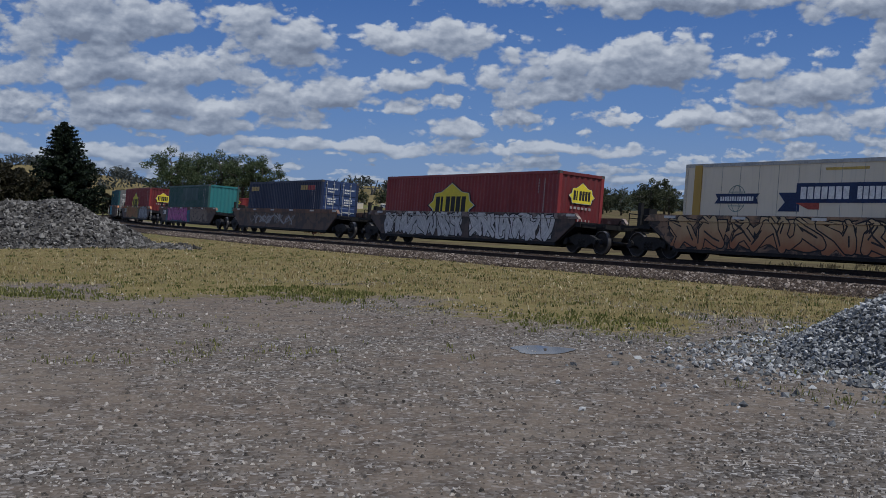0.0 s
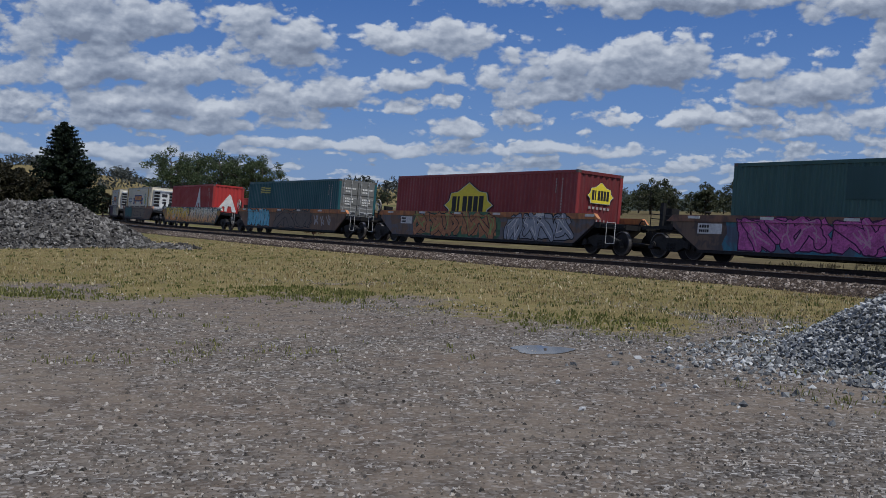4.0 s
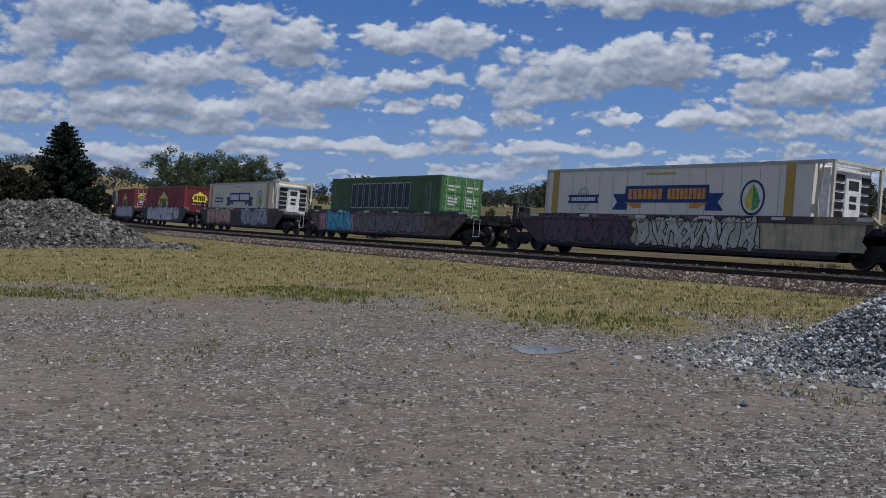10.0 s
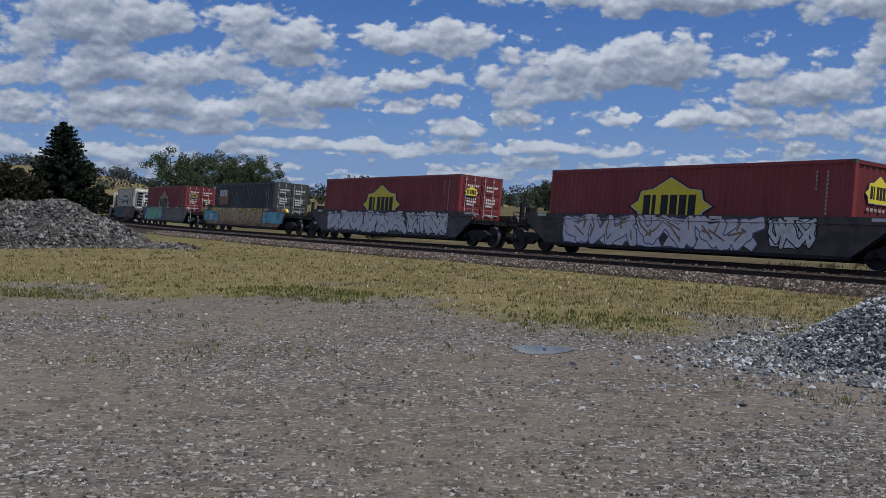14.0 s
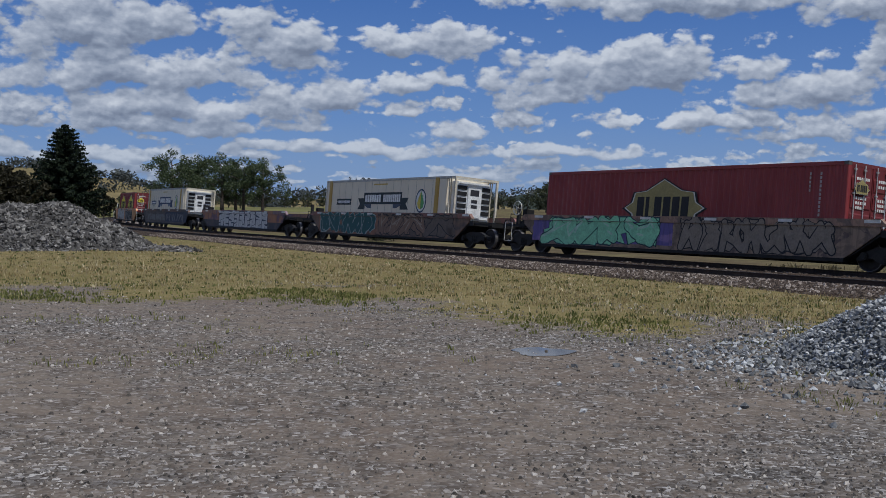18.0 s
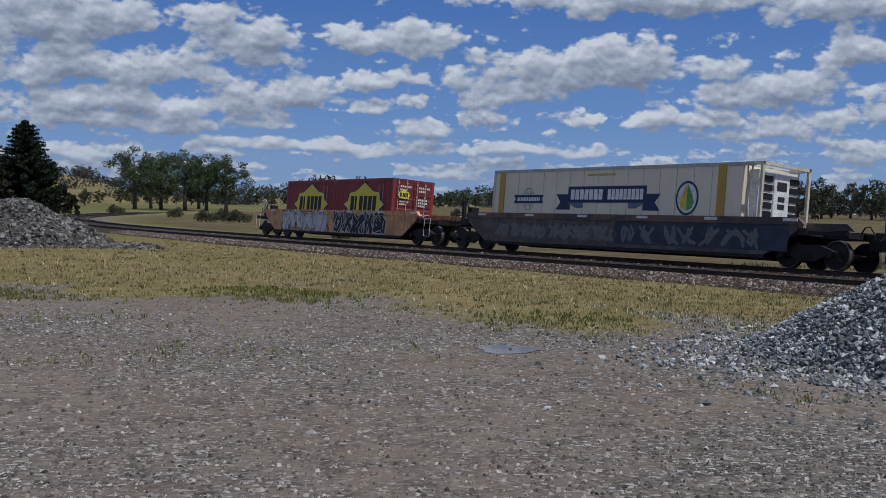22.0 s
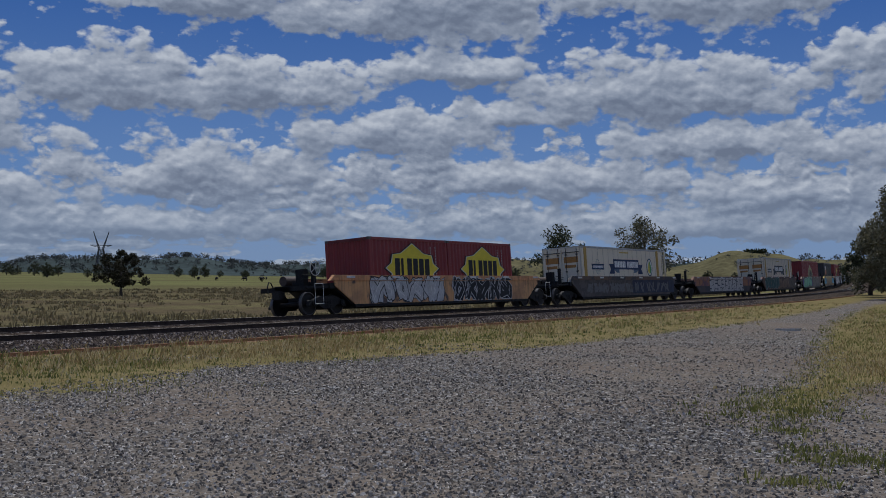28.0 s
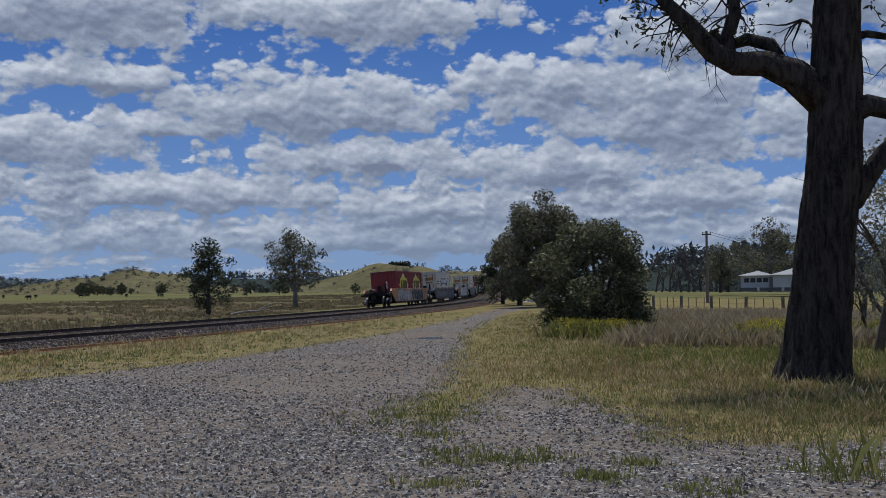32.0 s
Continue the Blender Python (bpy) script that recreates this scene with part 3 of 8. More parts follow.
def sign(parent, name, x, z, w, h, board, edge, ink, y, at=None, letters=6):
    """A star-shaped sign with a dark border, its name set as plain bars."""
    o = part(name, Kit().plate([(px * 1.10, pz * 1.10) for px, pz in star(w, h)], -0.002, 0.0), edge, parent, "dark-edged yellow star sign", at or Matrix.Translation((x, y, z)))
    part("board", Kit().plate([(px * 1.04, pz * 1.04) for px, pz in star(w, h)], -0.005, -0.003), flat("pale_sign_edge", (0.62, 0.60, 0.52)), o)
    part("panel", Kit().plate(star(w, h), -0.008, -0.006), board, o)
    for i in range(letters):
        a = -0.345 * w + i * 0.69 * w / letters
        b = a + 0.69 * w / letters * (0.40 if i == 1 else 0.80)
        part("letter_block", cached(("sign_letter", w, h, i, ink.name), lambda: Kit().plate([(a, -0.36 * h), (b, -0.36 * h), (b + 0.004 * w, 0.11 * h), (a + 0.004 * w, 0.11 * h)], -0.012, -0.009).mesh("letter_block", ink)), None, o)
    return o


def container(length, paint_mat, end_mat, front, label, height=H_BOX, group="shipping containers"):
    """A steel box: origin at the middle of its base, front towards +x. front: 'plain' or 'doors'."""
    L, W, H = length, 2.438, height
    ob = thing("shipping_container", label, "container", group)
    wall = cached(("wall", L, H), lambda: corrugated(L - 0.34, H - 0.27))
    endw = cached(("end", H), lambda: corrugated(W - 0.30, H - 0.27))
    part("side_panel", cached(("wallm", L, H, paint_mat.name), lambda: wall.mesh("side_panel", paint_mat)), None, ob, at=(0, -W / 2 + 0.02, 0.16))
    part("side_panel", cached(("wallm", L, H, paint_mat.name), None), None, ob, at=Matrix.Translation((0, W / 2 - 0.02, 0.16)) @ Matrix.Rotation(math.pi, 4, "Z"))
    part("rear_panel", cached(("endm", H, paint_mat.name), lambda: endw.mesh("rear_panel", paint_mat)), None, ob, at=Matrix.Translation((-L / 2 + 0.03, 0, 0.16)) @ Matrix.Rotation(-math.pi / 2, 4, "Z"))

    def frame_kit():
        return Kit().box(-L / 2 + 0.17, L / 2 - 0.17, -0.035, 0.035, 0, 0.12)

    def post_kit():
        return Kit().bevel_box(-0.085, 0.085, -0.085, 0.085, 0.11, H - 0.11, 0.02)

    for y in (-1, 1):
        for nm, z in (("bottom_rail", 0.03), ("top_rail", H - 0.125)):
            part(nm, cached(("rails", L, H, paint_mat.name), lambda: frame_kit().mesh("side_rail", paint_mat)), None, ob, at=(0, y * (W / 2 - 0.035), z))
    part("roof", cached(("roof", L, paint_mat.name), lambda: Kit().box(-L / 2 + 0.03, L / 2 - 0.03, -W / 2 + 0.03, W / 2 - 0.03, -0.03, 0.0).mesh("roof", paint_mat)), None, ob, at=(0, 0, H - 0.02))
    part("floor", cached(("cfloor", L), lambda: Kit().box(-L / 2 + 0.03, L / 2 - 0.03, -W / 2 + 0.08, W / 2 - 0.08, 0.06, 0.14).mesh("floor", BLACK)), None, ob)
    for sx in (-1, 1):
        for sy in (-1, 1):
            x, y = sx * (L / 2 - 0.085), sy * (W / 2 - 0.085)
            part("corner_post", cached(("post", H, paint_mat.name), lambda: post_kit().mesh("corner_post", paint_mat)), None, ob, at=(x, y, 0))
            for z in (0.0, H - 0.118):
                part("corner_casting", cached(("cast",), lambda: Kit().bevel_box(-0.089, 0.089, -0.084, 0.084, 0, 0.118, 0.012).mesh("corner_casting", flat("casting_grey", (0.10, 0.085, 0.075)))), None, ob, at=(x, y, z))
        for z in (0.02, H - 0.135):
            part("end_beam", cached(("beam", end_mat.name), lambda: Kit().box(-0.06, 0.06, -W / 2 + 0.17, W / 2 - 0.17, 0, 0.125).mesh("end_beam", end_mat)), None, ob, at=(sx * (L / 2 - 0.065), 0, z))
    if front == "plain":
        part("front_panel", cached(("endf", H, end_mat.name), lambda: endw.mesh("front_panel", end_mat)), None, ob, at=Matrix.Translation((L / 2 - 0.03, 0, 0.16)) @ Matrix.Rotation(math.pi / 2, 4, "Z"))
    else:
        def leaf():
            k = Kit().box(-0.05, -0.01, -0.53, 0.53, 0.17, H - 0.13)
            for i in range(4):
                z = 0.30 + i * (H - 0.62) / 4
                k.add([(-0.01, -0.48, z), (-0.01, 0.48, z), (0.012, 0.48, z + 0.05), (0.012, -0.48, z + 0.05), (0.012, -0.48, z + 0.40), (0.012, 0.48, z + 0.40), (-0.01, 0.48, z + 0.45), (-0.01, -0.48, z + 0.45)],
                      [(0, 1, 2, 3), (3, 2, 5, 4), (4, 5, 6, 7)])
            return k.mesh("door", end_mat)

        def lock():
            k = Kit().rod((0.035, 0, 0.12), (0.035, 0, H - 0.08), 0.017, n=6)
            for z in (0.25, 0.95, 1.9, H - 0.25):
                k.box(0.005, 0.055, -0.05, 0.05, z, z + 0.05)
            return k.box(0.04, 0.06, -0.02, 0.34, 1.05, 1.09).mesh("lock_bar", flat("galvanised_bar", (0.42, 0.42, 0.41)))
        for y in (-0.545, 0.545):
            dr = part("door", cached(("leaf", H, end_mat.name), leaf), None, ob, at=(L / 2, y, 0))
            for q in (-0.36, 0.12):
                part("lock_bar", cached(("lock", H), lock), None, dr, "galvanised lock rod", at=(0, q, 0))
            tagged(part("code_marking", cached(("marks",), lambda: mark_kit().mesh("code_marking", WHITE)), None, dr, "white code marks", at=(0, 0, 0)), kind="stuff")
    # small code marks on the side
    k = Kit()
    for i in range(11):
        k.plate([(L / 2 - 1.02, H - 0.42 - i * 0.13), (L / 2 - 0.95, H - 0.42 - i * 0.13), (L / 2 - 0.95, H - 0.33 - i * 0.13), (L / 2 - 1.02, H - 0.33 - i * 0.13)], -W / 2 + 0.012, -W / 2 + 0.016)
    for i in range(5):
        k.plate([(L / 2 - 1.42, H - 0.42 - i * 0.13), (L / 2 - 1.36, H - 0.42 - i * 0.13), (L / 2 - 1.36, H - 0.33 - i * 0.13), (L / 2 - 1.42, H - 0.33 - i * 0.13)], -W / 2 + 0.012, -W / 2 + 0.016)
    tagged(part("code_marking", k, flat("faded_code", (0.36, 0.32, 0.30)), ob, "faded white code marks"), kind="stuff")
    return ob


def mark_kit():
    """Rows of small plain bars at the size of the weights and codes."""
    k = Kit()
    for z, n in ((2.35, 6), (2.18, 4), (1.75, 5), (1.6, 5), (1.45, 4), (1.0, 5)):
        for i in range(n):
            y = -0.25 + i * 0.11
            k.add([(0.016, y, z), (0.016, y + 0.08, z), (0.016, y + 0.08, z + 0.09), (0.016, y, z + 0.09)], [(0, 1, 2, 3)])
    return k


def reefer(label, ribbon, flash, leaf_on=True, round_mark=True, body=(0.74, 0.66, 0.51)):
    """A refrigerated box with its cooling unit recessed in the front end behind a pipe frame."""
    L, W, H = 14.2, 2.5, H_BOX + 0.02
    ob = thing("refrigerated_container", label, "container", "refrigerated containers")
    skin = mat("reefer_skin_%d" % int(body[0] * 100), paint, body, 0.05, (0.25, 0.16, 0.09), 0.45, True, 0.18)
    x1 = 6.30
    part("body", cached(("rbody", skin.name), lambda: Kit().bevel_box(-L / 2 + 0.04, x1, -W / 2 + 0.02, W / 2 - 0.02, 0.1, H - 0.06, 0.02).mesh("body", skin)), None, ob)
    part("roof", cached(("rroof", skin.name), lambda: Kit().box(-L / 2 + 0.02, x1 + 0.02, -W / 2, W / 2, H - 0.06, H - 0.01).mesh("roof", flat("roof_grey", (0.50, 0.50, 0.48)))), None, ob)
    part("base_rail", cached(("rbase",), lambda: Kit().box(-L / 2, L / 2, -W / 2, W / 2, 0.0, 0.12).mesh("base_rail", flat("scuffed_base", (0.34, 0.33, 0.31)))), None, ob)
    part("top_rail", cached(("rtop",), lambda: Kit().box(-L / 2, x1 + 0.5, -W / 2 - 0.005, -W / 2 + 0.04, H - 0.12, H).box(-L / 2, x1 + 0.5, W / 2 - 0.04, W / 2 + 0.005, H - 0.12, H).mesh("top_rail", flat("rail_alloy", (0.40, 0.40, 0.38)))), None, ob)
    amber = mat("amber_post", paint, (0.48, 0.30, 0.05), 0.3)
    for x in (-L / 2 + 0.62, 5.45):
        part("lift_post", cached(("rpost",), lambda: Kit().box(-0.17, 0.17, -W / 2 - 0.012, -W / 2 + 0.05, 0.02, H - 0.05).mesh("lift_post", amber)), None, ob, "yellow lifting post", at=(x, 0, 0))
    seams = Kit()
    for i in range(14):
        x = -5.4 + i * 0.80
        seams.box(x, x + 0.012, -W / 2 + 0.012, -W / 2 + 0.022, 0.13, H - 0.13)
    part("panel_seam", cached(("seam",), lambda: seams.mesh("panel_seam", flat("seam_grey", (0.33, 0.32, 0.29)))), None, ob)
    Y = -W / 2 + 0.016
    navy, red, pale, dark = ribbon, flash, flat("ribbon_white", (0.72, 0.72, 0.70)), flat("ribbon_dark", (0.02, 0.025, 0.05))
    # the name ribbon, its words as plain bars
    rib = part("ribbon", Kit().plate([(-2.25, 1.55), (2.0, 1.55), (2.0, 2.18), (-2.25, 2.18)], Y - 0.010, Y - 0.006), navy, ob, "dark name ribbon")
    part("ribbon_tail", Kit().plate([(-2.95, 1.27), (-2.1, 1.27), (-2.1, 1.88), (-2.95, 1.88), (-2.68, 1.57)], Y - 0.004, Y), navy, rib)
    part("ribbon_tail", Kit().plate([(2.7, 1.27), (2.43, 1.57), (2.7, 1.88), (1.85, 1.88), (1.85, 1.27)], Y - 0.004, Y), navy, rib)
    part("ribbon_fold", Kit().plate([(-2.25, 1.55), (-1.35, 1.55), (-1.35, 1.34), (-1.75, 1.34)], Y - 0.0058, Y - 0.0042), red, rib)
    part("ribbon_fold", Kit().plate([(2.0, 1.55), (1.5, 1.34), (1.1, 1.34), (1.1, 1.55)], Y - 0.0058, Y - 0.0042), red, rib)
    ink = flash if flash.name.startswith("flash_orange") else pale
    for xa, xb, count in ((-2.10, -0.26, 7), (-0.02, 1.87, 9)):
        for i in range(count):
            a = xa + i * (xb - xa) / count
            part("letter_block", cached(("ribbon_letter", a, ink.name), lambda: bars(Kit(), a, a + (xb - xa) / count, 1.67, 2.06, 1, Y - 0.012, 0.80).mesh("letter_block", ink)), None, rib)
    band = part("slogan_band", Kit().plate([(-5.65, 1.52), (-3.75, 1.52), (-3.85, 1.72), (-3.72, 1.86), (-5.65, 1.86), (-5.52, 1.69)], Y - 0.006, Y - 0.003), navy, ob)
    part("lettering", bars(Kit(), -5.42, -3.95, 1.61, 1.76, 14, Y - 0.007, 0.7), pale, band)
    if round_mark:
        k = Kit()
        for r in (0.40, 0.22):
            n = 24
            a = [(-4.7 + r * math.cos(6.2832 * i / n), 1.69 + 0.46 * math.sin(6.2832 * i / n)) for i in range(n)]
            b = [(-4.7 + (r - 0.025) * math.cos(6.2832 * i / n), 1.69 + 0.435 * math.sin(6.2832 * i / n)) for i in range(n)]
            for i in range(n):
                j = (i + 1) % n
                k.add([(*q[:1], Y - 0.002, q[1]) for q in (a[i], a[j], b[j], b[i])], [(0, 1, 2, 3)])
        k.plate([(-5.05, 1.9), (-4.35, 1.9), (-4.35, 1.925), (-5.05, 1.925)], Y - 0.0025, Y)
        k.plate([(-5.05, 1.43), (-4.35, 1.43), (-4.35, 1.455), (-5.05, 1.455)], Y - 0.0025, Y)
        part("globe_mark", k, flat("globe_grey_green", (0.16, 0.24, 0.22)), ob)
    if leaf_on:
        n = 28
        ell = lambda rx, rz, cx=3.95, cz=1.72: [(cx + rx * math.cos(6.2832 * i / n), cz + rz * math.sin(6.2832 * i / n)) for i in range(n)]
        mk = part("leaf_mark", Kit().plate(ell(0.52, 0.60), Y - 0.004, Y - 0.001), flat("mark_navy", (0.02, 0.05, 0.10)), ob, "oval leaf emblem")
        part("field", Kit().plate(ell(0.44, 0.52), Y - 0.007, Y - 0.005), flat("mark_white", (0.65, 0.66, 0.62)), mk)
        drop = [(3.95, 2.22), (3.72, 1.85), (3.62, 1.6), (3.70, 1.38), (3.95, 1.28)]
        part("leaf_half", Kit().plate(drop, Y - 0.010, Y - 0.008), flat("mark_yellow", (0.62, 0.50, 0.08)), mk)
        part("leaf_half", Kit().plate([(2 * 3.95 - x, z) for x, z in drop][::-1], Y - 0.010, Y - 0.008), flat("mark_green", (0.10, 0.30, 0.10)), mk)
        part("caption", bars(Kit(), 3.2, 4.75, 0.93, 1.06, 12, Y - 0.002, 0.72), dark, mk)
    part("notice", Kit().plate([(-1.2, 2.58), (0.35, 2.58), (0.35, 2.66), (-1.2, 2.66)], Y - 0.004, Y), flat("notice_amber", (0.50, 0.36, 0.10)), ob)
    # cooling unit
    unit = part("cooling_unit", Kit().bevel_box(x1, x1 + 0.55, -0.98, 0.98, 0.95, H - 0.22, 0.10), flat("unit_white", (0.70, 0.70, 0.68)), ob, "white cooling unit with dark louvres")
    part("unit_base", Kit().bevel_box(x1, x1 + 0.42, -1.05, 1.05, 0.15, 0.95, 0.06), flat("unit_white", (0.70, 0.70, 0.68)), unit)
    part("unit_door", Kit().bevel_box(x1 + 0.55, x1 + 0.60, -0.36, 0.42, 1.0, H - 0.32, 0.02), flat("unit_white", (0.70, 0.70, 0.68)), unit)
    for y0, y1 in ((-0.93, -0.42), (0.48, 0.93)):
        for i in range(5):
            z = 1.15 + i * 0.29
            part("louvre", Kit().box(x1 + 0.545, x1 + 0.585, y0, y1, z, z + 0.20), flat("louvre_black", (0.015, 0.015, 0.016)), unit)
    part("unit_mark", Kit().box(x1 + 0.601, x1 + 0.606, -0.22, 0.28, 2.05, 2.35).box(x1 + 0.601, x1 + 0.606, -0.15, 0.2, 1.45, 1.62).box(x1 + 0.601, x1 + 0.606, -0.15, 0.2, 1.70, 1.87), flat("mark_black", (0.03, 0.03, 0.035)), unit)
    fr = Kit()
    for y in (-W / 2 + 0.06, W / 2 - 0.06):
        fr.box(L / 2 - 0.10, L / 2, y - 0.05, y + 0.05, 0.0, H)
        fr.box(x1, L / 2, y - 0.05, y + 0.05, H - 0.10, H)
        fr.rod((x1 + 0.05, y, 0.15), (x1 + 0.35, y, H - 0.1), 0.03, n=6)
        fr.rod((x1 + 0.35, y, 0.15), (x1 + 0.15, y, H - 0.1), 0.03, n=6)
        for i in range(4):
            fr.rod((x1 + 0.10 + i * 0.03, y, 0.5 + i * 0.55), (x1 + 0.33 - i * 0.03, y, 0.5 + i * 0.55), 0.02, n=6)
    fr.box(L / 2 - 0.10, L / 2, -W / 2, W / 2, H - 0.10, H).box(L / 2 - 0.10, L / 2, -W / 2, W / 2, 0.0, 0.10)
    part("end_frame", cached(("rframe",), lambda: fr.mesh("end_frame", flat("frame_cream", (0.55, 0.50, 0.40)))), None, ob, "open pipe frame")
    # rear doors
    for y in (-0.6, 0.6):
        dr = part("door", cached(("rdoor", skin.name), lambda: Kit().bevel_box(-0.05, 0.0, -0.575, 0.575, 0.16, H - 0.14, 0.01).mesh("door", skin)), None, ob, at=(-L / 2 + 0.04, y, 0))
        k = Kit()
        for q in (-0.4, 0.3):
            k.rod((-0.08, q, 0.1), (-0.08, q, H - 0.08), 0.018, n=6)
            for z in (0.5, 1.4, 2.4):
                k.box(-0.11, -0.05, q - 0.06, q + 0.06, z, z + 0.06)
        k.box(-0.09, -0.05, -0.55, 0.55, 0.4, 0.44).box(-0.09, -0.05, -0.55, 0.55, 2.55, 2.59)
        part("lock_bar", cached(("rlock",), lambda: k.mesh("lock_bar", flat("lock_dark", (0.06, 0.055, 0.05)))), None, dr, "dark lock rods")
        part("lettering", cached(("rdl", y), lambda: Kit().box(-0.056, -0.052, -0.45, 0.45, 1.95, 2.3).box(-0.056, -0.052, -0.3, 0.4, 1.65, 1.82).mesh("lettering", flat("faded_amber", (0.40, 0.20, 0.06)))), None, dr)
    for y in (-W / 2, W / 2 - 0.10):
        part("end_post", cached(("rendp",), lambda: Kit().box(-L / 2, -L / 2 + 0.12, 0, 0.10, 0, H).mesh("end_post", flat("frame_cream", (0.55, 0.50, 0.40)))), None, ob, at=(0, y, 0))
    return ob


# -- wagons --
def wheel_kit(s):
    """A dished wheel with flange, worn tread and hub on the axle's end s."""
    prof = [(0.66, 0.02, 0), (0.66, 0.485, 0), (0.69, 0.46, 1), (0.82, 0.46, 1), (0.823, 0.435, 0), (0.79, 0.36, 0), (0.80, 0.16, 0), (0.86, 0.12, 0), (0.86, 0.02, 0)]
    n, m = 28, len(prof)
    v = [(r * math.cos(6.2832 * i / n), s * y, r * math.sin(6.2832 * i / n)) for i in range(n) for y, r, _ in prof]
    k = Kit()
    for j in range(m - 1):
        f = [(i * m + j, ((i + 1) % n) * m + j, ((i + 1) % n) * m + j + 1, i * m + j + 1) for i in range(n)]
        k.f += f if s > 0 else [q[::-1] for q in f]
        k.mi += [prof[j][2]] * n
    k.v = v
    return k


WHEELSETS = {}


def bogie(parent, x):
    """A two-axle truck: bolster, two cast side frames with springs, two wheelsets."""
    b = part("bogie", cached(("bolster",), lambda: Kit().bevel_box(-0.22, 0.22, -1.0, 1.0, 0.42, 0.74, 0.06).rod((0, 0, 0.7), (0, 0, 0.98), 0.25, n=14).mesh("bogie", BOGIE)), None, parent, at=(x, 0, 0))

    def frame_mesh():
        k = Kit()
        k.plate([(-1.15, 0.40), (-0.98, 0.56), (-0.45, 0.74), (0.45, 0.74), (0.98, 0.56), (1.15, 0.40), (1.15, 0.30), (0.95, 0.33), (0.62, 0.40), (0.30, 0.24), (-0.30, 0.24), (-0.62, 0.40), (-0.95, 0.33), (-1.15, 0.30)], -0.09, 0.09)
        for xx in (-0.875, 0.875):
            k.rod((xx, -0.16, 0.46), (xx, 0.10, 0.46), 0.13, n=12)
            k.rod((xx, -0.19, 0.46), (xx, -0.16, 0.46), 0.09, n=10)
        return k.mesh("side_frame", BOGIE)

    def spring_mesh():
        turns, steps = 5, 9
        pts = [(0.06 * math.cos(6.2832 * i / steps), 0.06 * math.sin(6.2832 * i / steps), 0.26 + 0.29 * i / (turns * steps)) for i in range(turns * steps + 1)]
        return Kit().tube(pts, [0.016] * len(pts), 5).mesh("spring", BOGIE)
    for s in (-1, 1):
        sf = part("side_frame", cached(("sframe",), frame_mesh), None, b, at=Matrix.Translation((0, s * 1.0, 0)) @ (Matrix.Identity(4) if s < 0 else Matrix.Rotation(math.pi, 4, "Z")))
        for sx in (-0.16, 0.0, 0.16):
            part("spring", cached(("spring",), spring_mesh), None, b, at=(sx, s * 1.06, 0))
        w = part("wheelset", cached(("axle",), lambda: Kit().rod((0, -0.85, 0), (0, 0.85, 0), 0.085, n=10).mesh("wheelset", WHEEL)), None, parent, "axle with two worn steel wheels", at=(x + s * 0.875, 0, 0.46))
        for e in (-1, 1):
            part("wheel", cached(("wheel", e), lambda: wheel_kit(e).mesh("wheel", [WHEEL, TREAD])), None, w, "steel wheel with bright worn tread")
        WHEELSETS.setdefault(round(x + s * 0.875, 4), []).append(w)
    return b


def side_mesh(m):
    top = 1.34
    k = Kit().plate([(-7.35, 0.36), (7.40, 0.36), (7.62, 0.48), (8.62, 1.16), (8.62, top), (-8.66, top), (-8.66, 1.16), (-7.55, 0.48)], 0.0, 0.05)
    for i in range(9):
        x = -6.6 + i * 1.65
        k.box(x - 0.04, x + 0.04, 0.05, 0.14, 0.42, 1.32)
    return k.mesh("side", m)


def sill_mesh(m):
    """The rolled top member of a side, cut down at its ends."""
    k = Kit().plate([(-8.95, 1.34), (8.90, 1.34), (8.62, 1.57), (-8.66, 1.57)], -0.035, 0.13)
    for i in range(8):
        x = -6.2 + i * 1.75
        k.box(x - 0.30, x + 0.30, -0.04, -0.034, 1.42, 1.43)
    return k.mesh("top_sill", m)


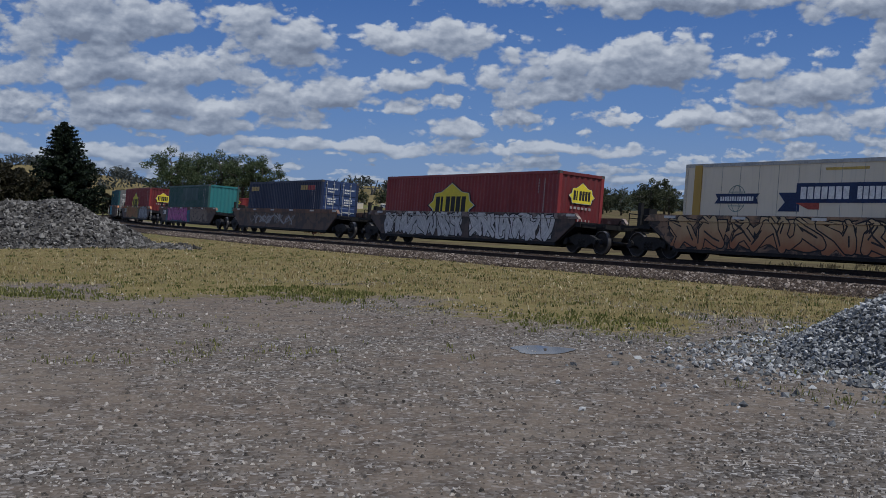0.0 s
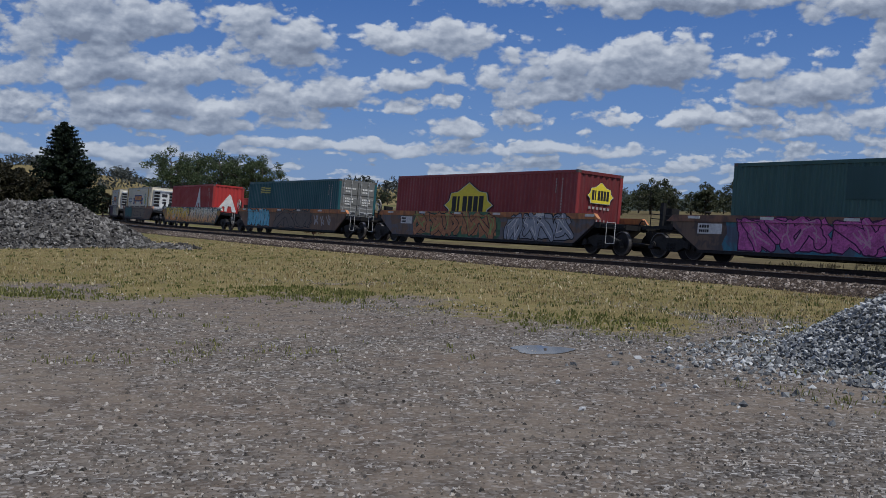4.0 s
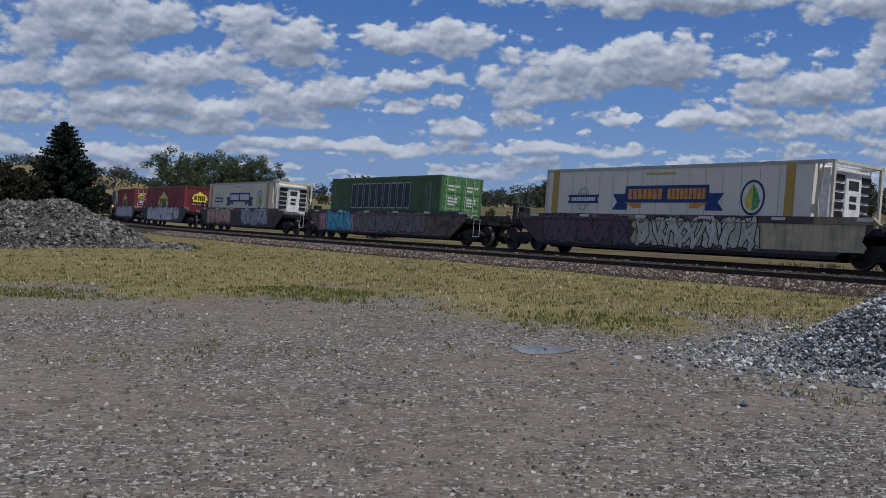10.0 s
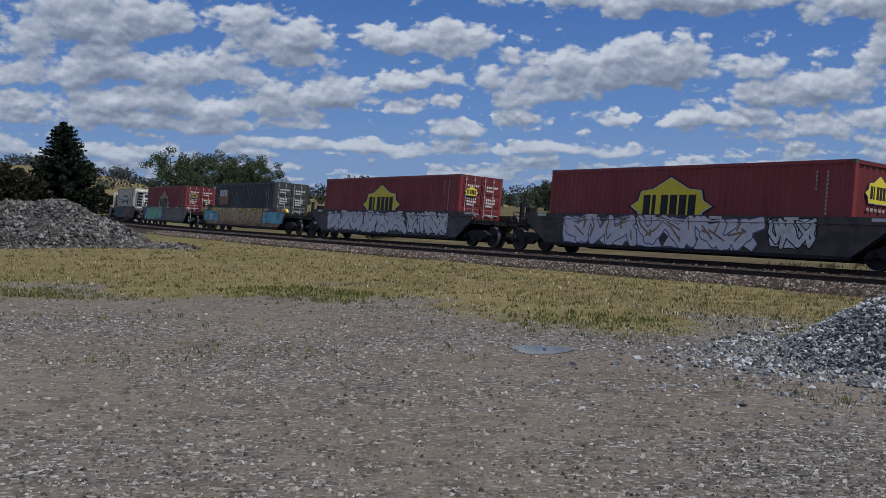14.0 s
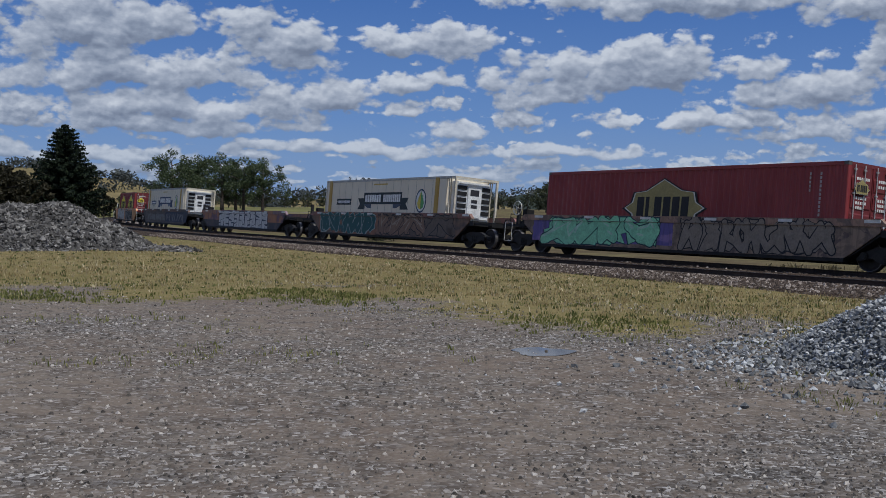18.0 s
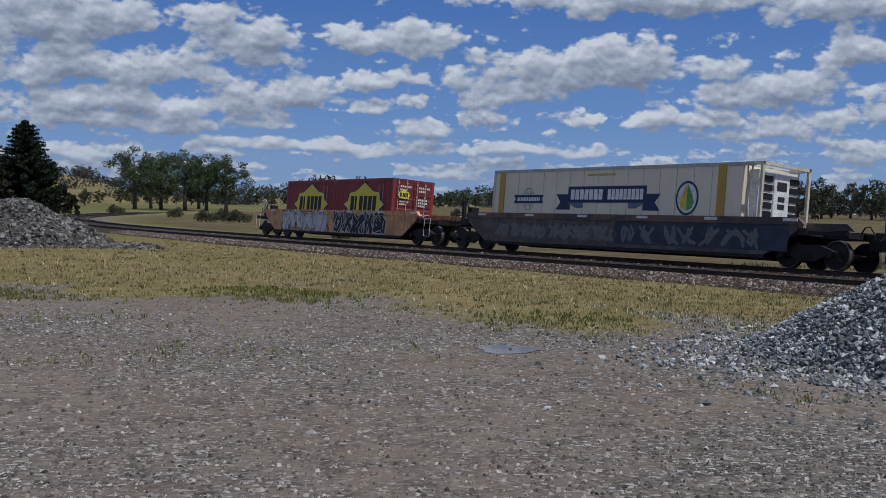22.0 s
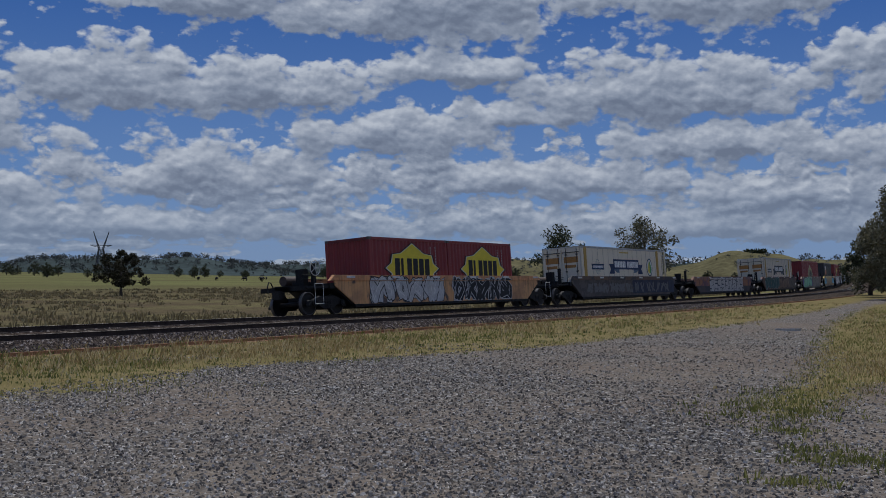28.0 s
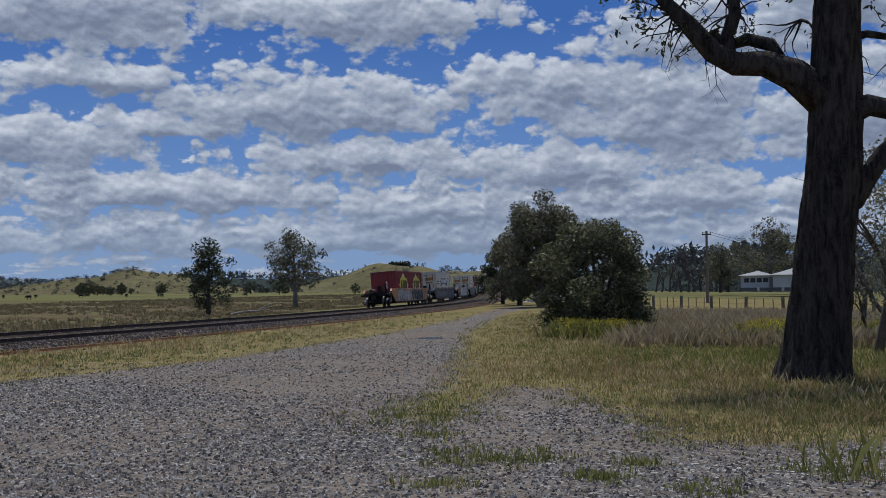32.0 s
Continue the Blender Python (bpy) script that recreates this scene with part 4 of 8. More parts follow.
def wagon(label, side_m, sill_m, brake=False, plate=None):
    """A well wagon: deep side girders between two bogies, deck over each bogie."""
    ob = thing("well_wagon", label, "wagon", "well wagons of the train")
    sk = ("side", side_m.name)
    part("side", cached(sk, lambda: side_mesh(side_m)), None, ob, at=(0, NEAR, 0))
    part("side", cached(sk, None), None, ob, at=Matrix.Translation((0, -NEAR, 0)) @ Matrix.Rotation(math.pi, 4, "Z"))
    part("top_sill", cached(("sill", sill_m.name), lambda: sill_mesh(sill_m)), None, ob, at=(0, NEAR, 0))
    part("top_sill", cached(("sill", sill_m.name), None), None, ob, at=Matrix.Translation((0, -NEAR, 0)) @ Matrix.Rotation(math.pi, 4, "Z"))
    bs = lambda: Kit().box(-7.4, 7.45, -0.03, 0.16, 0.25, 0.36).mesh("bottom_sill", BLACK)
    part("bottom_sill", cached(("bsill",), bs), None, ob, at=(0, NEAR, 0))
    part("bottom_sill", cached(("bsill",), bs), None, ob, at=(0, -NEAR - 0.13, 0))
    fl = Kit()
    for i in range(11):
        x = -7.2 + i * 1.42
        fl.box(x, x + 0.24, NEAR + 0.05, -NEAR - 0.05, 0.27, 0.44)
    fl.box(-7.2, 7.2, -0.25, 0.25, 0.29, 0.41)
    part("well_floor", cached(("wfloor",), lambda: fl.mesh("well_floor", BLACK)), None, ob)
    for s in (-1, 1):
        k = Kit().plate([(7.45, 0.36), (7.75, 0.50), (8.72, 1.14), (8.72, 1.22), (7.45, 1.05)], NEAR + 0.06, -NEAR - 0.06)
        k.box(8.60, 10.35, -0.42, 0.42, 0.98, 1.20).box(8.65, 8.95, NEAR + 0.02, -NEAR - 0.02, 1.02, 1.24).box(10.15, 10.35, -1.15, 1.15, 0.98, 1.16)
        k.plate([(8.9, 1.17), (10.3, 1.12), (10.3, 1.04), (8.9, 1.06)], NEAR + 0.08, NEAR + 0.16).plate([(8.9, 1.17), (10.3, 1.12), (10.3, 1.04), (8.9, 1.06)], -NEAR - 0.16, -NEAR - 0.08)
        part("end_deck", cached(("deck",), lambda: k.mesh("end_deck", BLACK)), None, ob, "dark end deck over the bogie", at=Matrix.Identity(4) if s > 0 else Matrix.Rotation(math.pi, 4, "Z"))
        c = Kit().box(10.35, 10.74, -0.11, 0.11, 0.70, 0.95).box(10.55, 10.76, -0.19, 0.19, 0.66, 1.0)
        part("coupler", cached(("coup",), lambda: c.mesh("coupler", BOGIE)), None, ob, at=Matrix.Identity(4) if s > 0 else Matrix.Rotation(math.pi, 4, "Z"))
        pts = [(10.3, -0.5, 1.12), (10.45, -0.5, 1.35), (10.6, -0.48, 1.38), (10.72, -0.45, 1.2), (10.76, -0.40, 0.95)]
        part("hose", cached(("hose",), lambda: Kit().tube(pts, [0.025] * 5, 6).mesh("hose", BLACK)), None, ob, at=Matrix.Identity(4) if s > 0 else Matrix.Rotation(math.pi, 4, "Z"))
        bogie(ob, s * 8.88)
        g = Kit()
        for x in (8.35, 8.85):
            g.rod((x, NEAR - 0.05, 0.42), (x, NEAR - 0.05, 1.22), 0.011, n=6)
        g.rod((8.35, NEAR - 0.05, 0.42), (8.85, NEAR - 0.05, 0.42), 0.011, n=6).rod((8.35, NEAR - 0.05, 1.22), (8.85, NEAR - 0.05, 1.22), 0.011, n=6)
        if brake:
            part("step_iron", cached(("step",), lambda: g.mesh("step_iron", WHITE)), None, ob, "pale step iron", at=(1.1, 0, 0) if s > 0 else (-18.3, 0, 0))
    # brake gear on the rear deck
    hw = part("brake_stand", cached(("bstand",), lambda: Kit().box(-9.62, -9.46, -1.02, -0.88, 1.15, 2.02).box(-9.9, -9.3, -0.75, -0.15, 1.18, 1.32).box(-9.75, -9.45, -0.6, -0.2, 1.3, 1.85).mesh("brake_stand", BLACK)), None, ob)
    wk = Kit().ring((0, 0, 0), 1, 0.30, 0.022, 22, 6).rod((0, -0.04, 0), (0, 0.04, 0), 0.05, n=8)
    for i in range(5):
        a = i * 1.2566
        wk.rod((0, 0, 0), (0.30 * math.cos(a), 0, 0.30 * math.sin(a)), 0.014, n=5)
    if brake:
        part("handwheel", cached(("hwheel",), lambda: wk.mesh("handwheel", HANDWHEEL)), None, hw, "pale spoked handwheel", at=(-9.54, -1.06, 1.86))
    part("air_tank", cached(("tank",), lambda: Kit().rod((-9.9, 0.35, 1.42), (-8.75, 0.35, 1.42), 0.20, n=14).mesh("air_tank", flat("tank_brown", (0.07, 0.05, 0.04)))), None, ob)
    part("grab_rail", cached(("grab",), lambda: Kit().rod((-10.2, -0.9, 1.15), (-10.2, -0.9, 1.62), 0.018, n=6).rod((-10.2, -0.9, 1.62), (-8.95, -0.9, 1.52), 0.018, n=6).rod((-10.2, -0.9, 1.45), (-8.95, -0.9, 1.38), 0.018, n=6).mesh("grab_rail", BLACK)), None, ob)
    # reflector plates along the sill
    for i in range(6):
        part("reflector", cached(("refl",), lambda: Kit().plate([(0, 1.44), (0.55, 1.44), (0.55, 1.535), (0, 1.535)], NEAR - 0.056, NEAR - 0.037).mesh("reflector", WHITE)), None, ob, at=(-7.9 + i * 3.2, 0, 0))
    if plate:
        d = part("data_plate", Kit().plate([(plate - 0.55, 0.92), (plate + 0.55, 0.92), (plate + 0.55, 1.28), (plate - 0.55, 1.28)], NEAR - 0.006, NEAR - 0.002), WHITE, ob, "white data plate")
        part("data_lettering", bars(bars(Kit(), plate - 0.48, plate - 0.02, 1.13, 1.23, 4, NEAR - 0.008), plate - 0.48, plate - 0.02, 0.97, 1.07, 5, NEAR - 0.008), BLACK, d)
    return ob


# -- spray paint on the sides --
def capsule(a, b, r, n=7):
    """The outline of a thick stroke."""
    d = math.atan2(b[1] - a[1], b[0] - a[0])
    pts = [(b[0] + r * math.cos(d - 1.5708 + math.pi * i / n), b[1] + r * math.sin(d - 1.5708 + math.pi * i / n)) for i in range(n + 1)]
    return pts + [(a[0] + r * math.cos(d + 1.5708 + math.pi * i / n), a[1] + r * math.sin(d + 1.5708 + math.pi * i / n)) for i in range(n + 1)]


def tag(ob, x0, x1, z0, z1, fill, line, glint=None, back=None, n=5, fat=0.15, seed=1, style="fat"):
    """A row of sprayed letter forms: backing cloud, outline, fill and glints as thin layers of paint on side and sill."""
    rnd = random.Random(seed)
    layers = [Kit(), Kit(), Kit(), Kit()]
    w = (x1 - x0) / n
    z1 = max(z1, 1.50) if style != "thin" else z1
    hgt = z1 - z0

    def sheet(layer, ring, lift):
        lift += rnd.random() * 0.0009
        for low, high, y in ((0.37, 1.333, NEAR), (1.345, 1.562, NEAR - SILL_OUT)):
            if max(p[1] for p in ring) < low + 0.02 or min(p[1] for p in ring) > high - 0.02:
                continue
            k = len(layers[layer].v)
            layers[layer].v += [(min(max(px, x0 - 0.3), x1 + 0.3), y - lift, min(max(pz, low), high)) for px, pz in ring]
            layers[layer].f.append(tuple(range(k, k + len(ring))))
            layers[layer].mi.append(0)
    if back:
        for i in range(n * 2):
            cx, cz, rx, rz = x0 + (i + 0.5) * w / 2, (z0 + z1) / 2 + rnd.uniform(-0.1, 0.1), w * rnd.uniform(0.55, 0.8), hgt * rnd.uniform(0.48, 0.62)
            sheet(0, [(cx + rx * math.cos(q * 0.5236) * rnd.uniform(0.9, 1.1), cz + rz * math.sin(q * 0.5236) * rnd.uniform(0.9, 1.1)) for q in range(12)], 0.0020)
    for i in range(n):
        cx, cz = x0 + (i + 0.5) * w, (z0 + z1) / 2
        lean, dz = rnd.uniform(-0.3, 0.3), rnd.uniform(-0.04, 0.04) * hgt
        if style == "fat":
            # the body of the letter: a lopsided block with notches and spurs
            ring = []
            for q in range(16):
                a = 6.2832 * (q + rnd.uniform(-0.3, 0.3)) / 16
                c, s = math.cos(a), math.sin(a)
                m = max(abs(c), abs(s))
                notch = rnd.choice((1.0, 1.0, 1.06, 0.92, 0.66))
                ring.append((cx + c / m * w * 0.50 * notch + lean * s / m * 0.5 * hgt * 0.5, cz + dz + s / m * hgt * 0.47 * notch))
            mx, mz = sum(p[0] for p in ring) / 16, sum(p[1] for p in ring) / 16
            sheet(1, [(mx + (p[0] - mx) * (1 + 0.11 / w), mz + (p[1] - mz) * 1.10) for p in ring], 0.0020)
            sheet(2, ring, 0.0032)
        if style == "block":
            # upright slabs with straight edges, split by dark straight cuts
            g, sk = 0.035, rnd.uniform(-0.12, 0.12)
            xa, xb = x0 + i * w + g, x0 + (i + 1) * w - g
            za, zb = z0 + rnd.uniform(0.0, 0.05) * hgt, z1 - rnd.uniform(0.0, 0.05) * hgt
            out = [(xa - g, za - 0.04), (xb + g + sk, za - 0.04), (xb + g - sk, zb + 0.04), (xa - g, zb + 0.04)]
            sheet(1, out, 0.0020)
            sheet(2, [(xa + rnd.uniform(0, 0.06), za), (xb + sk, za), (xb - sk, (za + zb) / 2), (xb - sk * 0.5, zb), (xa, zb)], 0.0032)
            for q in range(3):
                side, zc = rnd.choice((0, 1)), za + (zb - za) * (0.2 + 0.3 * q + rnd.uniform(-0.06, 0.06))
                xs, xe = (xa - 0.02, xa + (xb - xa) * rnd.uniform(0.4, 0.75)) if side else (xb + 0.02, xb - (xb - xa) * rnd.uniform(0.4, 0.75))
                t = rnd.uniform(0.025, 0.075)
                dz = rnd.uniform(-0.12, 0.12)
                sheet(1, sorted([(xs, zc - t), (xe, zc + dz - t * 0.4), (xe, zc + dz + t * 0.4), (xs, zc + t)], key=lambda p: math.atan2(p[1] - zc - dz / 2, p[0] - (xs + xe) / 2)), 0.0046)
            xm = xa + (xb - xa) * rnd.uniform(0.3, 0.7)
            sheet(1, [(xm - 0.02, za), (xm + 0.03, za), (xm + sk + 0.03, za + (zb - za) * 0.4), (xm + sk, za + (zb - za) * 0.4)], 0.0046)
            if glint:
                sheet(3, [(xa + 0.05, zb - 0.10), (xb - sk - 0.10, zb - 0.08), (xb - sk - 0.10, zb - 0.05), (xa + 0.05, zb - 0.06)], 0.0060)
            continue
        pts = [(rnd.choice((0.05, 0.5, 0.95)) + rnd.uniform(-0.2, 0.2), (0.04 if q % 2 else 0.96) + rnd.uniform(-0.12, 0.12)) for q in range(5)]
        pts.insert(2, (rnd.uniform(0.2, 0.8), 0.5))
        glyph = list(zip(pts, pts[1:]))
        pad = fat * 0.75

        def spot(p):
            q = p[1] - 0.5
            return (x0 + i * w + pad * 0.6 + (p[0] + lean * q) * (w - pad * 1.0), z0 + pad + p[1] * (hgt - 2 * pad) + dz)
        for a, b in glyph:
            a, b = spot(a), spot(b)
            bend = (rnd.uniform(-0.22, 0.22), rnd.uniform(-0.10, 0.10))
            mid = ((a[0] + b[0]) / 2 + bend[0], (a[1] + b[1]) / 2 + bend[1])
            for p, q in ((a, mid), (mid, b)):
                if style == "fat":
                    sheet(1, capsule(p, q, fat * 0.8 + 0.045), 0.0046)
                    sheet(2, capsule(p, q, fat * 0.8), 0.0060)
                    if glint and rnd.random() < 0.5:
                        s = fat * 0.45
                        sheet(3, capsule((p[0] - s, p[1] + s), (q[0] - s, q[1] + s), fat * 0.16, 4), 0.0078)
                else:
                    sheet(2, capsule(p, q, fat * 0.24, 4), 0.0060)
    made = None
    for k, m, nm in zip(layers, (back, line, fill, glint), ("spray_cloud", "spray_outline", "spray_lettering", "spray_glint")):
        if k.f and m:
            made = tagged(part(nm, k, m, ob, "sprayed graffiti"), kind="stuff")
    return made


def fade(name, low, high, z0=0.5, z1=1.45):
    """Spray paint that blends from one colour below to another above."""
    m, w, b = material(name, 0.55)
    p = obj_coord(w)
    z = w.node("ShaderNodeSeparateXYZ", {0: p}).outputs[2]
    f = w.math("ADD", w.remap(z, z0, z1), w.math("MULTIPLY", w.math("SUBTRACT", w.noise(p, 1.6, 4.0, 0.6), 0.5), 1.1), clamp=True)
    c = w.mix(f, low, high)
    c = w.mix(w.remap(w.noise(w.vec("MULTIPLY", p, (6, 6, 0.6)), 1.0, 4.0, 0.65), 0.5, 0.75, 0.0, 0.18), c, (0.10, 0.085, 0.07))
    w.put(b.inputs["Base Color"], c)
    return m


def splash(ob, x0, x1, z0, z1, m, lift=0.0016, seed=3, ragged=0.12):
    """A painted-over stretch of side with a ragged edge."""
    rnd = random.Random(seed)
    top = [(x0 + (x1 - x0) * i / 10, z1) for i in range(11)]
    right = [(x1 + rnd.uniform(-ragged, ragged), z1 - (z1 - z0) * i / 5) for i in range(1, 5)]
    bottom = [(x1 - (x1 - x0) * i / 10, z0) for i in range(11)]
    left = [(x0 + rnd.uniform(-ragged, ragged), z0 + (z1 - z0) * i / 5) for i in range(1, 5)]
    ring = top + right + bottom + left
    k = Kit().add([(x, NEAR - lift, z) for x, z in ring[::-1]], [tuple(range(len(ring)))])
    return part("painted_stretch", k, m, ob, "patch of spray paint")


def stains(name, base, blotch, scale=1.2, cut=0.5, third=None):
    """Grimy steel with big drifting blotches of a second colour."""
    m, w, b = material(name, 0.7)
    p = obj_coord(w)
    n1 = w.noise(w.vec("MULTIPLY", p, (1, 1, 1.6)), scale, 5.0, 0.6, 0.6)
    c = w.mix(w.remap(n1, cut - 0.04, cut + 0.04), base, blotch)
    if third:
        n2 = w.noise(w.vec("ADD", w.vec("MULTIPLY", p, (1, 1, 1.4)), (7.3, 0, 3.1)), scale * 1.4, 4.0, 0.6, 0.8)
        c = w.mix(w.remap(n2, cut + 0.02, cut + 0.08), c, third)
    n3 = w.noise(w.vec("MULTIPLY", p, (6, 6, 0.6)), 1.0, 4.0, 0.65)
    c = w.mix(w.remap(n3, 0.45, 0.72, 0.0, 0.55), c, (0.04, 0.034, 0.03))
    w.put(b.inputs["Base Color"], c)
    bump(w, b, w.noise(p, 14.0, 4.0), 0.2, 0.01)
    return m


def grime(name, a, b2=None, third=None, scale=1.2, cut=0.52):
    lift = lambda c: tuple(min(0.8, v * q) for v, q in zip(c, (1.7, 1.5, 1.35))) if c else None
    a, b2, third = lift(a), lift(b2), lift(third)
    return mat(name, stains, a, b2 or tuple(v * 0.55 for v in a), scale, cut, third)

# -- the wagons in order, first to last --
SILVER = flat("silver_spray", (0.50, 0.49, 0.47), 0.45)
CHALK = flat("white_spray", (0.64, 0.62, 0.59), 0.6)
INK = flat("black_spray", (0.018, 0.018, 0.02), 0.6)
TRAIN = []          # (place in the train, thing, metres from the wagon's middle, height)


def deck_box(k, ob, dx=0.0, z=0.464):
    TRAIN.append((k, ob, dx, z))
    return ob


def colour(name, c, **k):
    return mat(name, paint, c, **k)


RED_BOX = colour("oxide_red_paint", (0.25, 0.026, 0.027), wear=0.12)
# same red for the ends, darkened to hold back the sun on them
RED_END = colour("oxide_red_end", (0.15, 0.016, 0.018), wear=0.1)
YELLOW = flat("sign_yellow", (0.74, 0.60, 0.04), 0.5, 0.1)
DULL_YELLOW = flat("faded_sign", (0.30, 0.25, 0.10), 0.6, 0.2)
NAVY_RIBBON, ORANGE_FLASH, RED_FLASH = flat("ribbon_navy", (0.018, 0.035, 0.095)), flat("flash_orange", (0.62, 0.26, 0.07)), flat("flash_red", (0.34, 0.07, 0.05))
BLUE_RIBBON = flat("ribbon_blue", (0.015, 0.045, 0.15))


def red_box(k, length, doors=False, faded=False, shift=0.0, height=H_BOX, name_end=True):
    lab = "dark red corrugated steel container with a yellow star sign"
    ob = container(length, RED_BOX, RED_END, "doors" if doors else "plain", lab, height)
    y = -1.215
    w, h, drop = (3.95, 1.58, 0.45) if length > 10 else (4.05, 1.67, 0.25)
    sign(ob, "star_sign", shift, height - drop - h * 0.5, w, h, DULL_YELLOW if faded else YELLOW, INK, INK, y)
    if name_end and not doors:
        sign(ob, "star_sign", 0, 0, 1.35, 0.85, YELLOW, INK, INK, 0, Matrix.Translation((length / 2 - 0.01, 0.05, height - 0.85)) @ Matrix.Rotation(math.pi / 2, 4, "Z"))
        kk = Kit()
        for i in range(6):
            kk.box(length / 2 - 0.014, length / 2 - 0.006, -0.55 + i * 0.2, -0.43 + i * 0.2, 1.36, 1.46)
        for i in range(4):
            kk.box(length / 2 - 0.014, length / 2 - 0.006, -0.1 + i * 0.2, -0.04 + i * 0.2, 0.5, 0.95)
        tagged(part("code_marking", kk, flat("faded_code", (0.36, 0.32, 0.30)), ob), kind="stuff")
    if doors:
        sign(ob, "star_sign", 0, 0, 0.72, 0.45, DULL_YELLOW if faded else YELLOW, INK, INK, 0, Matrix.Translation((length / 2 + 0.075, -0.6, height - 0.75)) @ Matrix.Rotation(math.pi / 2, 4, "Z"))
    return deck_box(k, ob)


def wag(k, label, side, sill, brake=False, plate=None):
    ob = wagon(label, side, sill, brake, plate)
    TRAIN.append((k, ob, 0.0, 0.0))
    return ob


def consist():
    brown_sill = grime("brown_sill", (0.13, 0.075, 0.05), (0.075, 0.05, 0.04))
    orange_sill = grime("orange_sill", (0.30, 0.13, 0.045), (0.20, 0.09, 0.04))
    dark_sill = grime("dark_sill", (0.05, 0.045, 0.042), (0.03, 0.028, 0.026))
    # 1
    w = wag(1, "well wagon with black and tan camouflage-like graffiti", grime("camouflage_side", (0.035, 0.03, 0.028), (0.15, 0.105, 0.07), (0.012, 0.012, 0.014), 1.6, 0.5), grime("tan_sill", (0.20, 0.14, 0.09), (0.07, 0.06, 0.05), None, 1.2))
    tag(w, -7.6, 1.4, 0.40, 1.34, fade("tan_spray", (0.34, 0.13, 0.05), (0.52, 0.38, 0.20)), INK, flat("black_fill", (0.03, 0.026, 0.025)), None, 7, 0.19, 3)
    splash(w, 1.6, 7.3, 0.37, 1.335, grime("lilac_patch", (0.17, 0.14, 0.20), (0.10, 0.09, 0.16)), seed=1)
    tag(w, 2.2, 6.5, 0.42, 1.3, SILVER, INK, CHALK, None, 4, 0.14, 5)
    deck_box(1, reefer("cream refrigerated container with navy ribbon and globe mark", NAVY_RIBBON, RED_FLASH))
    # 2
    w = wag(2, "well wagon with silver graffiti letters on dark steel", grime("dark_brown_side", (0.065, 0.05, 0.045), (0.03, 0.028, 0.028)), grime("silver_sill", (0.17, 0.15, 0.14), (0.07, 0.05, 0.045), None, 1.5))
    tag(w, -7.0, 0.3, 0.40, 1.33, SILVER, INK, CHALK, None, 7, 0.15, 11)
    tag(w, 1.0, 7.2, 0.40, 1.33, CHALK, INK, SILVER, None, 6, 0.16, 12)
    red_box(2, 14.63, shift=-0.9)
    # 3
    w = wag(3, "brown well wagon with thin white graffiti outlines", grime("grey_brown_side", (0.095, 0.069, 0.051), (0.05, 0.043, 0.04)), brown_sill)
    tag(w, -5.2, 2.4, 0.5, 1.3, flat("grey_spray", (0.22, 0.21, 0.20)), INK, None, None, 6, 0.14, 21, "thin")
    tag(w, -5.0, 2.2, 0.45, 1.3, flat("chalky_spray", (0.35, 0.33, 0.31)), INK, None, None, 5, 0.2, 22, "thin")
    box = container(12.19, colour("navy_paint", (0.012, 0.022, 0.065), wear=0.08), colour("navy_end", (0.020, 0.045, 0.13), wear=0.2), "doors", "navy blue corrugated container with door end forward")
    part("mark", bars(Kit(), -5.7, -4.2, 2.28, 2.58, 5, -1.212, 0.8), flat("amber_mark", (0.45, 0.32, 0.12)), box)
    part("mark", bars(Kit(), 2.9, 4.0, 2.30, 2.58, 3, -1.212, 0.8), flat("amber_mark", (0.45, 0.32, 0.12)), box)
    part("mark", bars(Kit(), 4.05, 5.1, 2.30, 2.58, 3, -1.212, 0.8), flat("red_mark", (0.42, 0.06, 0.06)), box)
    deck_box(3, box)
    # 4
    w = wag(4, "brown well wagon with a magenta graffiti piece", grime("grey_brown_side", (0.095, 0.069, 0.051)), brown_sill, plate=-6.9)
    splash(w, -6.2, 1.6, 0.37, 1.335, grime("cyan_patch", (0.03, 0.13, 0.19), (0.05, 0.08, 0.13)), seed=4)
    tag(w, -5.6, 0.6, 0.42, 1.32, flat("magenta_spray", (0.46, 0.10, 0.30), 0.5, 0.4), flat("plum_line", (0.05, 0.012, 0.05)), flat("pink_spray", (0.5, 0.25, 0.35)), None, 5, 0.18, 31)
    tag(w, 1.6, 6.6, 0.42, 1.30, flat("taupe_spray", (0.24, 0.18, 0.135)), INK, None, None, 4, 0.17, 32)
    box = container(12.19, colour("grey_green_paint", (0.030, 0.095, 0.085), wear=0.12), colour("teal_end", (0.03, 0.20, 0.20), wear=0.05), "plain", "grey-green corrugated container with a bright teal end")
    part("painted_patch", Kit().plate([(-1.6, 1.65), (3.2, 1.65), (3.2, 2.65), (-1.6, 2.65)], -1.214, -1.210), colour("deep_green_patch", (0.012, 0.062, 0.062), wear=0.02), box, "darker overpainted patch")
    deck_box(4, box)
    # 5
    w = wag(5, "well wagon with grey-blue and orange graffiti and a data plate", grime("slate_side", (0.085, 0.085, 0.095), (0.11, 0.075, 0.05)), orange_sill, True, -6.0)
    tag(w, -5.0, 2.0, 0.40, 1.33, flat("rust_spray", (0.40, 0.17, 0.07), 0.5, 0.4), INK, flat("lime_spray", (0.25, 0.36, 0.10)), grime("green_cloud", (0.05, 0.13, 0.07)), 5, 0.17, 41)
    tag(w, 2.6, 7.2, 0.42, 1.30, flat("slate_spray", (0.30, 0.31, 0.34)), INK, CHALK, None, 4, 0.15, 42)
    red_box(5, 14.63, shift=-0.6)
